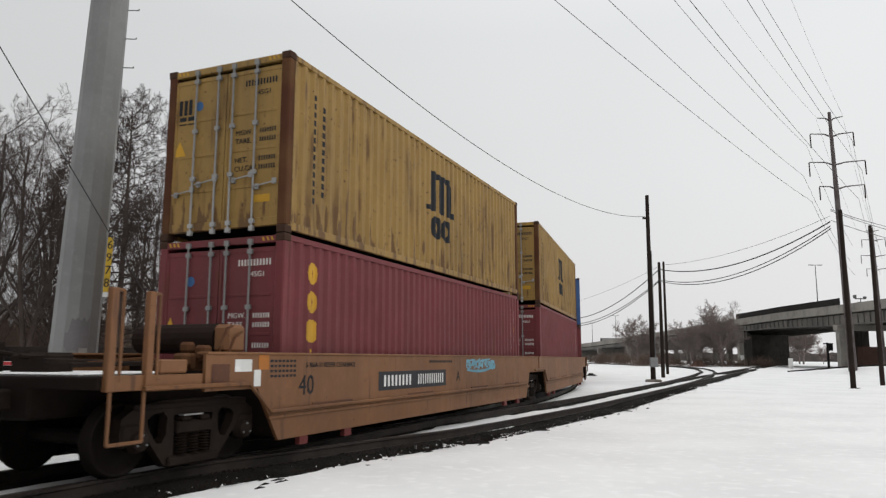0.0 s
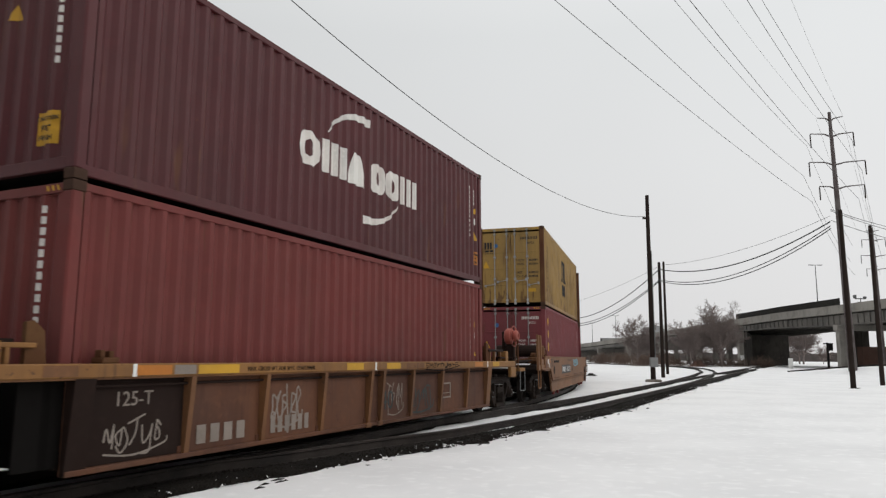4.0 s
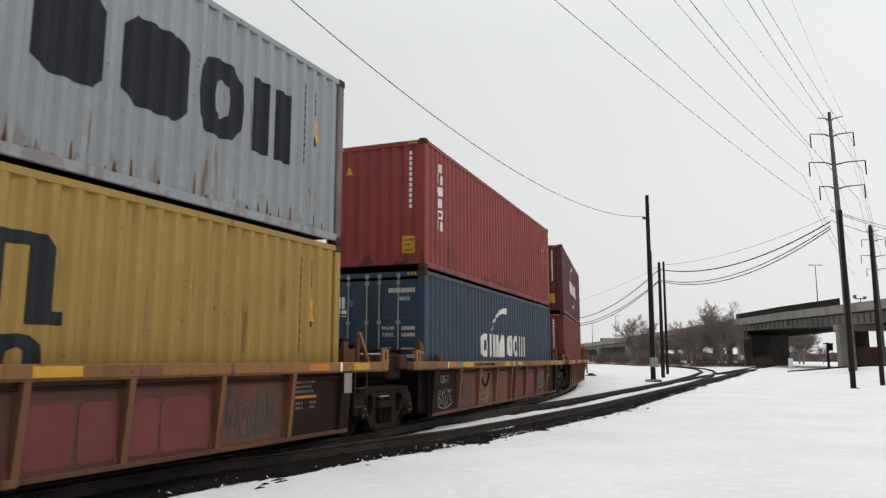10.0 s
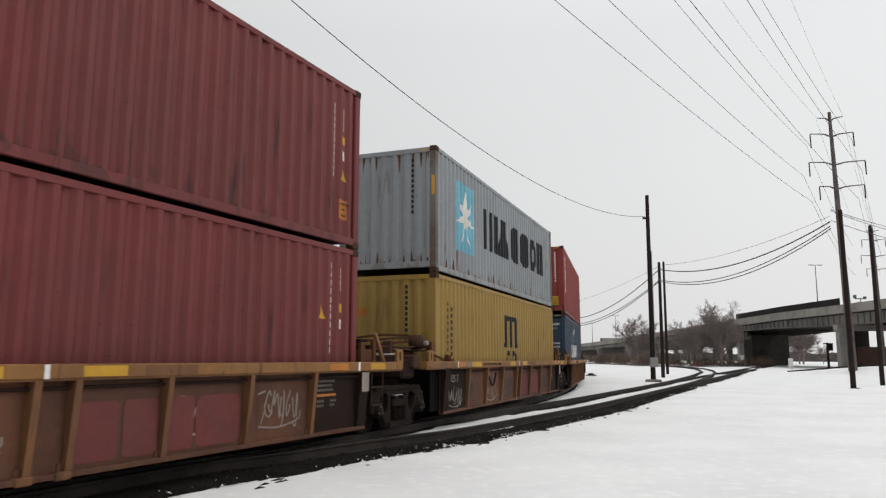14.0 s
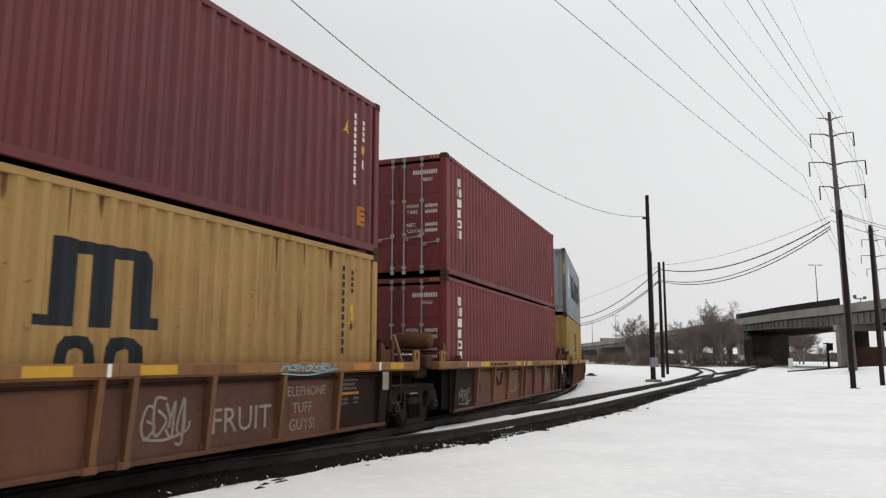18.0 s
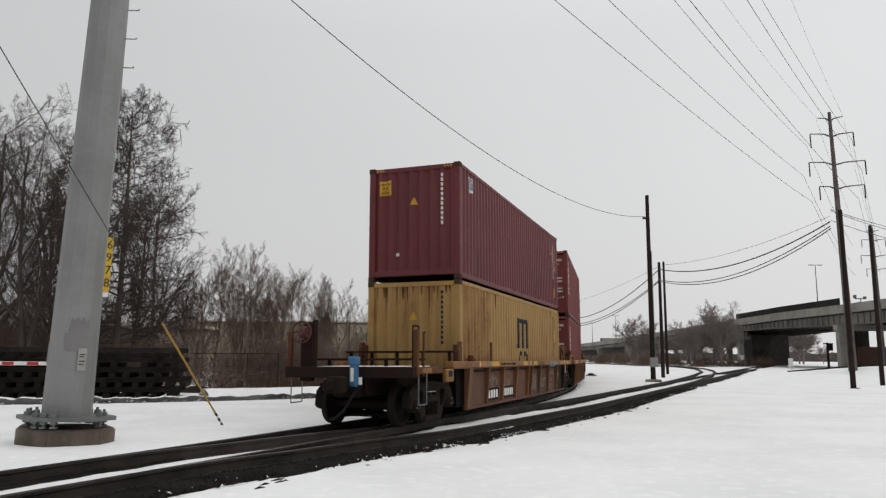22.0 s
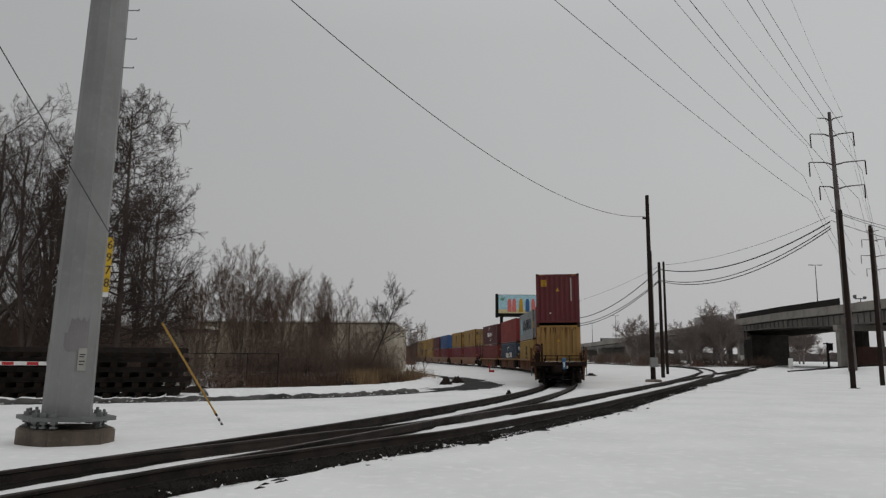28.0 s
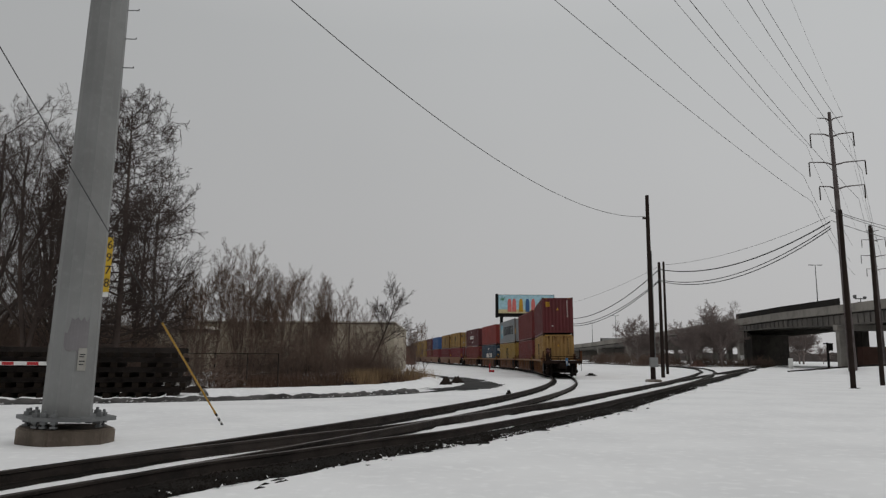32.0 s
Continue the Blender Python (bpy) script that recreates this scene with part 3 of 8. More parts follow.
def wave(a, lo, hi, out, depth=0.046):
    """Outward place of a corrugated wall at a along it."""
    f = ((a - lo) / PERIOD) % 1.0
    if f < 0.26:
        return out
    if f < 0.5:
        return out - depth * (f - 0.26) / 0.24
    if f < 0.76:
        return out - depth
    return out - depth * (1.0 - f) / 0.24


def breaks(lo, hi):
    n = int((hi - lo) / PERIOD) + 1
    xs = [lo + PERIOD * (i + f) for i in range(n) for f in (0.0, 0.26, 0.5, 0.76)]
    return sorted({round(x, 4) for x in xs if lo < x < hi} | {lo, hi})


SIDE = (-5.93, 5.93, 1.208)
ENDW = (-1.06, 1.06, 6.075)


def wall_mesh(lo, hi, out, z0, z1, kind):
    """A corrugated steel sheet, kind r/l: right or left side, e/f: rear or front end."""
    vs, fs = [], []
    xs = breaks(lo, hi)
    for x in xs:
        w = wave(x, lo, hi, out)
        for z in (z0, z1):
            vs.append({"r": (x, -w, z), "l": (x, w, z), "e": (-w, x, z), "f": (w, x, z)}[kind])
    for i in range(len(xs) - 1):
        q = (2 * i, 2 * i + 2, 2 * i + 3, 2 * i + 1)
        fs.append(q if kind in "rf" else q[::-1])
    n = len(vs)
    inner = out - 0.058
    for x in (xs[0], xs[-1]):
        for z in (z0, z1):
            vs.append({"r": (x, -inner, z), "l": (x, inner, z), "e": (-inner, x, z), "f": (inner, x, z)}[kind])
    fs.append((n, n + 1, n + 3, n + 2))
    return raw(vs, fs, "sheet")


def conform(polys, kind, flat=None):
    """Paint marks that follow a corrugated wall: outlines of (a, z) laid 4 mm proud of it."""
    lo, hi, out = SIDE if kind in "rl" else ENDW
    base = breaks(lo, hi)
    vs, fs = [], []

    def vert(a, z):
        w = (flat if flat is not None else wave(min(max(a, lo), hi), lo, hi, out)) + 0.004
        vs.append({"r": (a, -w, z), "l": (a, w, z), "e": (-w, a, z), "f": (w, a, z)}[kind])
        return len(vs) - 1

    for poly in polys:
        xs = [p[0] for p in poly]
        x0, x1 = min(xs), max(xs)
        cuts = sorted({round(x, 5) for x in xs} | {x for x in base if x0 < x < x1})
        for a, b in zip(cuts, cuts[1:]):
            if b - a < 1e-5:
                continue
            m = (a + b) / 2
            spans = []
            for (px, pz), (qx, qz) in zip(poly, poly[1:] + poly[:1]):
                if (px < m) != (qx < m):
                    def zat(x):
                        return pz + (qz - pz) * (x - px) / (qx - px)
                    spans.append((zat(m), zat(a), zat(b)))
            spans.sort()
            for s0, s1 in zip(spans[::2], spans[1::2]):
                q = (vert(a, s0[1]), vert(b, s0[2]), vert(b, s1[2]), vert(a, s1[1]))
                fs.append(q if kind in "rf" else q[::-1])
    return raw(vs, fs, "mark")


def rect(x0, x1, z0, z1):
    return [(x0, z0), (x1, z0), (x1, z1), (x0, z1)]


def column(x, z1, z0, n, w, gap=0.45):
    """A stack of small bars, one for each sign of an unreadable upright line."""
    p = (z1 - z0) / n
    return [rect(x - w / 2, x + w / 2, z1 - p * (i + 1) + p * gap / 2, z1 - p * i - p * gap / 2) for i in range(n)]


def row(x0, x1, z0, z1, n, gap=0.3):
    p = (x1 - x0) / n
    return [rect(x0 + p * i + p * gap / 2, x0 + p * (i + 1) - p * gap / 2, z0, z1) for i in range(n)]


def ring_part(cx, cz, r0, r1, a0, a1, n=10, sx=1.0):
    """A swoosh: part of a ring that tapers to its end."""
    o = [(cx + sx * r1 * math.cos(radians(a0 + (a1 - a0) * i / n)), cz + r1 * math.sin(radians(a0 + (a1 - a0) * i / n))) for i in range(n + 1)]
    k = [(cx + sx * (r0 + (r1 - r0) * i / n * 0.9) * math.cos(radians(a0 + (a1 - a0) * i / n)), cz + (r0 + (r1 - r0) * i / n * 0.9) * math.sin(radians(a0 + (a1 - a0) * i / n))) for i in range(n + 1)]
    return o + k[::-1]


MESHES = {}


def shared(key, fn):
    if key not in MESHES:
        r = fn()
        if isinstance(r, bmesh.types.BMesh):
            d = bpy.data.meshes.new(key)
            r.to_mesh(d)
            r.free()
            r = d
        r.materials.append(None)
        MESHES[key] = r
    return MESHES[key]


def casting():
    bm = bmesh.new()
    box(bm, -0.089, 0.089, -0.081, 0.081, -0.059, 0.059, 0.008)
    return bm


def door_leaf(side):
    """One ribbed door leaf; side +1 is the left-hand leaf seen from behind."""
    bm = bmesh.new()
    y0, y1 = (0.008, 1.06) if side > 0 else (-1.06, -0.008)
    box(bm, -6.062, -6.02, y0, y1, 0.16, 2.70)
    for z in (0.75, 1.35, 1.95):
        box(bm, -6.074, -6.06, y0 + 0.08, y1 - 0.08, z, z + 0.045, 0.005)
    for y in (y0, y1 - 0.05):
        box(bm, -6.072, -6.06, y, y + 0.05, 0.17, 2.69)
    box(bm, -6.072, -6.06, y0, y1, 0.17, 0.23)
    box(bm, -6.072, -6.06, y0, y1, 2.63, 2.69)
    return bm


def lock_rod():
    bm = bmesh.new()
    rod(bm, (-6.105, 0, 0.10), (-6.105, 0, 2.80), 0.0165, n=8)
    for z in (0.17, 0.95, 1.75, 2.6):
        box(bm, -6.125, -6.07, -0.045, 0.045, z, z + 0.07, 0.006)
    box(bm, -6.13, -6.07, -0.04, 0.04, 0.05, 0.13, 0.006)
    box(bm, -6.13, -6.07, -0.04, 0.04, 2.74, 2.83, 0.006)
    return bm


def lock_handle():
    """A drop-forged handle that hangs a little askew from its rod to its keeper."""
    bm = bmesh.new()
    rod(bm, (-6.118, -0.03, 0.80), (-6.122, 0.40, 0.74), 0.013, 0.010, 6)
    box(bm, -6.128, -6.09, -0.035, 0.035, 0.76, 0.85, 0.006)
    box(bm, -6.112, -6.07, 0.30, 0.37, 0.70, 0.79, 0.006)
    return bm


def container(label, paint, doors=False, post=None, marks=(), group="containers on the train", plain=False, lead_post=None):
    """A 40-foot high-cube box. Origin at the middle of its base; +x is the way the train goes."""
    ob = new("shipping_container")
    tagged(ob, label, "shipping container", group)
    post = post or paint
    lo, hi, out = SIDE
    part("side_panel", shared("side_r", lambda: wall_mesh(lo, hi, out, 0.15, 2.80, "r")), paint, ob)
    part("side_panel", shared("side_l", lambda: wall_mesh(lo, hi, out, 0.15, 2.80, "l")), paint, ob)
    a, b, e = ENDW
    part("end_panel", shared("end_f", lambda: wall_mesh(a, b, e, 0.25, 2.80, "f")), paint, ob)
    part("roof_panel", shared("roof", lambda: boxes((-6.0, 6.0, -1.17, 1.17, 2.83, 2.86))), paint, ob)
    part("floor_frame", shared("floor_frame", lambda: boxes((-6.0, 6.0, -1.17, 1.17, 0.12, 0.17))), "shade_black", ob)
    for y in (-1, 1):
        part("top_side_rail", shared("tsr%d" % y, lambda: boxes((-6.0, 6.0, min(y * 1.155, y * 1.215), max(y * 1.155, y * 1.215), 2.79, 2.88), bevel=0.008)), paint, ob)
        part("bottom_side_rail", shared("bsr%d" % y, lambda: boxes((-6.0, 6.0, min(y * 1.15, y * 1.213), max(y * 1.15, y * 1.213), 0.05, 0.175), bevel=0.008)), paint, ob)
        for x in (-1, 1):
            part("corner_post", shared("cpost%d%d" % (x, y), lambda: boxes((min(x * 5.93, x * 6.09), max(x * 5.93, x * 6.09), min(y * 1.05, y * 1.214), max(y * 1.05, y * 1.214), 0.11, 2.79), bevel=0.02)), lead_post if lead_post and x > 0 and y < 0 else post, ob)
            for z in (0.059, CH - 0.059):
                part("corner_casting", shared("casting", casting), "casting", ob, at=(x * 6.007, y * 1.138, z))
    for x in (-1, 1):
        part("top_end_rail", shared("ter%d" % x, lambda: boxes((min(x * 5.99, x * 6.085), max(x * 5.99, x * 6.085), -1.06, 1.06, 2.76, 2.87), bevel=0.008)), paint, ob)
        part("bottom_end_rail", shared("ber%d" % x, lambda: boxes((min(x * 5.99, x * 6.08), max(x * 5.99, x * 6.08), -1.06, 1.06, 0.12, 0.26), bevel=0.01)), paint, ob)
    if doors:
        for s in (1, -1):
            d = part("door", shared("door%d" % s, lambda: door_leaf(s)), paint, ob)
            for y in (0.15, 0.60):
                part("lock_rod", shared("lock_rod", lock_rod), "silver", d, "galvanised lock rod", at=(0, s * y, 0))
            for y in (0.15, 0.60):
                part("lock_handle", shared("lock_handle", lock_handle), "silver", d, at=(0, s * y - (0.0 if s > 0 else 0.40), 0.14 if y < 0.5 else 0.0))
    else:
        part("end_panel", shared("end_e", lambda: wall_mesh(a, b, e, 0.25, 2.80, "e")), paint, ob)
    for name, me, mat in marks:
        mk = part(name, me, mat, ob)
        if name in ("id_marks", "data_marks", "house_lettering", "caution_lines", "emblem", "rust_streak"):
            mk["kind"] = "stuff"
    if not plain:
        # hazard stripes on the upper corners
        for y in (0.80, -1.02):
            for k in range(3):
                part("hazard_stripe", shared("hz%.2f%d" % (y, k), lambda: conform([[(y + 0.08 * k, 2.79), (y + 0.08 * k + 0.035, 2.79), (y + 0.08 * k + 0.06, 2.85), (y + 0.08 * k + 0.025, 2.85)]], "e", 6.085)), "mark_yellow", ob)
    return ob


def both_sides(name, polys, mat, mirror=True):
    """The same marks on the right wall and, turned about, on the left wall."""
    out = [(name, conform(polys, "r"), mat)]
    if mirror:
        out.append((name, conform([[(-x, z) for x, z in p] for p in polys], "l"), mat))
    return out


def star_marks():
    cx, cz = -4.0, 1.56
    sq = [rect(cx - 0.76, cx + 0.76, cz - 0.86, cz + 0.86)]
    st = []
    for i in range(14):
        a = radians(90 + i * 360 / 14)
        r = 0.72 if i % 2 == 0 else 0.22
        st.append((cx + r * math.cos(a) * 0.98, cz + r * math.sin(a)))
    o = both_sides("emblem_panel", sq, "sky_blue")
    st2 = []
    for nm, me, mat in both_sides("emblem_star", [st], "mark_white"):
        for v in me.vertices:
            v.co.y += 0.003 if v.co.y > 0 else -0.003
        st2.append((nm, me, mat))
    return o + st2


def block(x0, x1, z0, z1, cut=0.07):
    """A plain upright block with its corners cut off."""
    c = (x1 - x0) * cut
    return [(x0 + c, z0), (x1 - c, z0), (x1, z0 + c), (x1, z1 - c), (x1 - c, z1), (x0 + c, z1), (x0, z1 - c), (x0, z0 + c)]


def shape(kind, x0, x1, z0, z1):
    """Plain shapes that stand for one sign of a brand word: a ring, a wedge, upright bars or a block."""
    w, h = x1 - x0, z1 - z0

    def at(*uv):
        return [(x0 + w * u, z0 + h * v) for u, v in uv]
    if kind == "o":
        half = ((0.5, 0), (0.2, 0.03), (0.04, 0.2), (0, 0.5), (0.04, 0.8), (0.2, 0.97), (0.5, 1), (0.5, 0.76), (0.36, 0.68), (0.33, 0.5), (0.36, 0.32), (0.5, 0.24))
        return [at(*half), at(*[(1 - u, v) for u, v in half])]
    if kind == "a":
        return [at((0.08, 0), (0.92, 0), (0.66, 1), (0.34, 1))]
    if kind == "m":
        return [at((0.0, 0), (0.27, 0), (0.27, 1), (0.0, 1)), at((0.37, 0), (0.63, 0), (0.63, 1), (0.37, 1)), at((0.73, 0), (1, 0), (1, 1), (0.73, 1))]
    if kind == "n":
        return [at((0, 0), (0.36, 0), (0.36, 1), (0, 1)), at((0.56, 0), (0.92, 0), (0.92, 1), (0.56, 1))]
    if kind == "t":
        return [at((0.3, 0), (0.7, 0), (0.7, 1), (0.3, 1))]
    return [block(x0, x1, z0, z1, 0.16)]


def word(x0, x1, z0, z1, spans, kinds):
    """A brand word as plain shapes; spans: start and end of each along the word, in parts of its length."""
    return [p for (a, b), k in zip(spans, kinds) for p in shape(k, x0 + (x1 - x0) * a, x0 + (x1 - x0) * b, z0, z1)]


def upright(x0, x1, z1, z0, kinds):
    """A brand word run downwards, one plain shape below the other."""
    p = (z1 - z0) / len(kinds)
    return [q for i, k in enumerate(kinds) for q in shape(k, x0, x1, z1 - p * (i + 0.88), z1 - p * (i + 0.1))]


THREE = ((0.0, 0.27), (0.30, 0.66), (0.66, 1.0))
LAST = ((0.0, 0.27), (0.31, 0.58), (0.62, 1.0))
SIX = ((0.0, 0.19), (0.18, 0.37), (0.40, 0.52), (0.555, 0.695), (0.72, 0.84), (0.87, 1.0))


def block_logo(cx, cz, w, h):
    """Three uprights under a bar on a foot, and two blocks below: an abstract house mark."""
    x0 = cx - w / 2
    s = w * 0.22
    up = [rect(x0 + s * 0.2, x0 + s * 1.2, cz, cz + h * 0.60), rect(cx - s / 2, cx + s / 2, cz, cz + h * 0.50), rect(x0 + w - s, x0 + w, cz, cz + h * 0.50)]
    up.append([(x0 + s * 1.2, cz + h * 0.50), (x0 + w, cz + h * 0.50), (x0 + w - s * 0.4, cz + h * 0.59), (x0 + s * 1.2, cz + h * 0.59)])
    up += [rect(x0 - w * 0.10, x0 + s * 0.2, cz, cz + h * 0.07), rect(x0 + w, x0 + w * 1.10, cz, cz + h * 0.09)]
    return up + shape("o", x0 + w * 0.10, x0 + w * 0.48, cz - h * 0.40, cz - h * 0.06) + shape("o", x0 + w * 0.54, x0 + w * 0.94, cz - h * 0.40, cz - h * 0.06)


def triangle(y, z, s=0.2):
    return [(y + s * 0.5, z), (y - s * 0.5, z), (y, z + s)]


def end_marks(idx_y=-0.62, tri=None, caution=None, ink="mark_white", idn=11):
    """Marks on the rear wall: an upright identity line as bars, a warning triangle and a caution plate."""
    out = [("id_marks", conform(column(idx_y, 2.66, 1.34, idn, 0.06, 0.32), "e"), ink)]
    if tri:
        out.append(("warning_triangle", conform([triangle(*tri)], "e"), "mark_yellow"))
    if caution:
        y, z = caution
        out.append(("caution_plate", conform([rect(y - 0.16, y + 0.16, z - 0.19, z + 0.19)], "e"), "mark_yellow"))
        for tx, size, dy, dz in (("CAUTION", 0.075, 0.145, 0.075), ("9'6\"", 0.10, 0.075, -0.045), ("HIGH", 0.085, 0.10, -0.15)):
            me = lettering(tx, size)
            me.transform(Matrix.Rotation(radians(-90), 4, "Z"))
            me.transform(Matrix.Translation((-ENDW[2] - 0.008, y + dy, z + dz)))
            out.append(("caution_lettering", me, "ink"))
    return out


def rust_runs(seed, a0, a1, z, n, longest, kind, up=False):
    """Rust that has run down from a rail, or crept up from the foot, in thin uneven tapers."""
    rnd = random.Random(seed)
    polys = []
    for _ in range(n):
        a, w, h = rnd.uniform(a0, a1), rnd.uniform(0.008, 0.03), longest * rnd.uniform(0.12, 1.0) ** 1.6
        d = h if up else -h
        polys.append([(a - w, z), (a + w, z), (a + w * 0.7, z + d * 0.45), (a + w * 0.2, z + d), (a - w * 0.2, z + d), (a - w * rnd.uniform(0.5, 1.0), z + d * 0.5)][::1 if up else -1])
    return ("rust_streak", conform(polys, kind), "rust_run")


def side_front_marks(ink="mark_white", tri=None, caution=False, low=False, x=5.3):
    """Marks at the leading end of the right wall: two upright identity lines, plates and a triangle."""
    top, foot = (2.60, 1.08) if low else (2.48, 1.14)
    out = [("id_marks", conform(column(x, top, foot, 11, 0.085, 0.3), "r"), ink), ("id_marks", conform(column(x + 0.28, top - 0.06, top - 0.48, 4, 0.085, 0.3), "r"), ink)]
    out.append(("data_plate", conform([rect(x + 0.22, x + 0.36, 1.78, 1.92)], "r"), "mark_yellow"))
    out.append(("data_marks", conform(row(x + 0.22, x + 0.36, 1.50, 1.66, 2), "r"), ink))
    if tri:
        out.append(("warning_triangle", conform([[(tri[0] - 0.11, tri[1] - 0.11), (tri[0] + 0.11, tri[1] - 0.11), (tri[0], tri[1] + 0.12)]], "r"), "mark_yellow"))
    if caution:
        out.append(("caution_plate", conform([rect(x + 0.16, x + 0.42, 0.46, 0.80)], "r"), "mark_orange"))
        for k in range(3):
            me = lettering(("CAUTION", "9'6\"", "HIGH")[k], 0.062)
            me.transform(Matrix.Translation((x + (0.175, 0.22, 0.20)[k], -1.217, 0.70 - 0.1 * k)))
            out.append(("caution_lettering", me, "ink"))
    return out


def door_marks(ink, logo=True, signs=True):
    """Marks on the door leaves."""
    F = 6.064
    out = [("id_marks", conform(row(-0.98, -0.35, 2.42, 2.52, 11, 0.45), "e", F), ink)]
    for i, z in enumerate((1.62, 1.48, 1.17, 1.03)):
        out.append(("data_marks", conform(row(-0.98, -0.66, z, z + 0.075, 7, 0.45), "e", F), ink))
    for i, (tx, z) in enumerate((("MGW.", 1.62), ("TARE.", 1.48), ("NET.", 1.17), ("CU.CAP.", 1.03), ("45G1", 2.25))):
        me = lettering(tx, 0.12)
        me.transform(Matrix.Rotation(radians(-90), 4, "Z"))
        me.transform(Matrix.Translation((-6.067, -0.20 if z < 2 else -0.60, z)))
        out.append(("data_lettering", me, ink))
    if logo:
        out.append(("emblem", conform([rect(0.98 - 0.02 * k, 0.98 - 0.02 * k - 0.07, 2.10, 2.36) for k in (0, 5, 10)] + [rect(0.96, 0.82, 1.93, 2.07), rect(0.79, 0.66, 1.93, 2.07)], "e", F), ink))
    if signs:
        out.append(("warning_triangle", conform([triangle(0.93, 1.40, 0.26)], "e", F), "mark_yellow"))
        out.append(("round_label", conform([[(0.56 + 0.085 * math.cos(k * 0.7854), 2.22 + 0.085 * math.sin(k * 0.7854)) for k in range(8)]], "e", F), "glass_blue"))
        out.append(("caution_plate", conform([rect(-0.90, -0.60, 0.50, 0.62)], "e", F), "mark_yellow"))
    return out


TRAIN = []


def load_up():
    """The stacked boxes, unit by unit from the tail; each entry: unit key, lower box, upper box."""
    T, W = "mark_white", "mark_white"
    INK = "ink_grey"
    boxes_of = {}
    # tail: wine over rusty yellow
    up = container("wine-red ribbed steel container stacked on a rusty yellow one", "wine", marks=end_marks(-0.75, (0.0, 1.90), (0.77, 2.37)) + side_front_marks(tri=(4.98, 2.16), caution=True, x=5.24) + [
        ("emblem_panel", conform([rect(-5.35, -4.97, 2.30, 2.68)], "r"), "white"), ("emblem_field", conform([rect(-5.32, -5.0, 2.37, 2.65)], "r", 1.213), "glass_blue"), ("emblem_stripe", conform([[(-5.29, 2.40), (-5.20, 2.40), (-5.18, 2.52), (-5.06, 2.56), (-5.06, 2.62), (-5.22, 2.58)]], "r", 1.217), "mark_yellow"), ("small_plate", conform([rect(0.38, 0.48, 0.62, 0.70)], "e"), T)])
    lo = container("faded yellow container streaked with brown rust, standing in the well", "rusty_yellow", post="rusty_yellow", marks=end_marks(-0.75, (0.0, 1.95), None, INK) +
                   both_sides("house_mark", block_logo(0.16, 1.34, 1.36, 1.55), INK) + side_front_marks(INK, tri=(5.25, 1.70), low=True, x=4.95) + [("patched_panel", conform([rect(-5.88, -3.58, 0.19, 2.78)], "r"), "rusty_patch"), ("rust_patch", conform([rect(-3.56, -3.38, 0.19, 1.45)], "r"), "post_rust"), rust_runs(3, -1.02, 1.02, 2.79, 26, 0.75, "e"), rust_runs(4, -5.8, 5.8, 2.79, 34, 0.5, "r")])
    boxes_of["F"] = (lo, up)
    stripe = upright(-5.33, -4.98, 2.50, 0.95, "tnbton")
    for k in range(2):
        b = container("crimson ribbed steel container with silver door rods", "crimson", doors=True, marks=door_marks(T, logo=False, signs=False) + both_sides("house_lettering", stripe, T, False) + side_front_marks(tri=(5.60, 1.25) if k else (5.05, 1.76), caution=bool(k), low=not k))
        boxes_of.setdefault("E", []).append(b)
    lo = container("clean mustard-yellow container standing in the well", "yellow", marks=end_marks(-0.50, None, None, INK) + both_sides("house_mark", block_logo(0.16, 1.34, 1.36, 1.55), INK) +
                   both_sides("house_lettering", column(-5.31, 2.33, 0.40, 13, 0.12, 0.35) + column(-5.06, 2.22, 0.60, 11, 0.10, 0.35), INK, False) + side_front_marks(INK, tri=(5.31, 1.70), low=True, x=5.02) + [("label", conform([rect(0.50, 0.82, 1.98, 2.16)], "e"), "mark_orange")])
    up = container("light grey ribbed container with a pale blue star panel", "grey", post="grey_post", marks=end_marks(-0.62, None, None, INK) + star_marks() +
                   both_sides("house_lettering", word(-2.50, 4.70, 1.04, 2.14, SIX, "maebon"), INK) + side_front_marks(INK, tri=(5.32, 1.72), x=5.0) + [
                       ("post_label", conform([rect(1.11, 1.18, 1.05, 1.75)], "e", 6.092), "mark_yellow"), ("post_label", conform([rect(-1.18, -1.11, 1.75, 2.2)], "e", 6.092), "mark_yellow"), rust_runs(5, -1.02, 1.02, 0.26, 22, 0.35, "e", True), rust_runs(6, -1.02, 1.02, 2.79, 12, 0.5, "e"), rust_runs(7, -5.85, 5.85, 0.18, 60, 0.28, "r", True)])
    boxes_of["D"] = (lo, up)
    sw = [ring_part(0.25, 1.35, 0.94, 1.12, 90, 157, 8, 1.45)]
    lo = container("deep blue ribbed container with silver door rods in the well", "blue", doors=True, marks=door_marks(T) + both_sides("house_lettering", word(-2.16, 0.18, 1.06, 1.68, THREE, "oma") + word(0.35, 2.38, 1.08, 1.70, LAST, "oom"), T) + both_sides("house_swoosh", sw, T) + side_front_marks(low=True) + [rust_runs(8, -5.8, 5.8, 2.79, 22, 0.6, "r")])
    up = container("brick-red ribbed container with dark scuffs along its foot", "red", marks=end_marks(-0.85, (0.66, 2.22), (-0.81, 0.55)) + both_sides("house_lettering", upright(-5.34, -4.96, 2.56, 0.94, "tnbton"), T, False) + side_front_marks(tri=(5.08, 2.05)), lead_post="car_yellow")
    boxes_of["C"] = (lo, up)
    lo = container("brown-red ribbed container standing in the well", "brown_red", marks=end_marks(-0.78, (0.80, 2.15), None) + side_front_marks(tri=(5.6, 1.2), low=True))
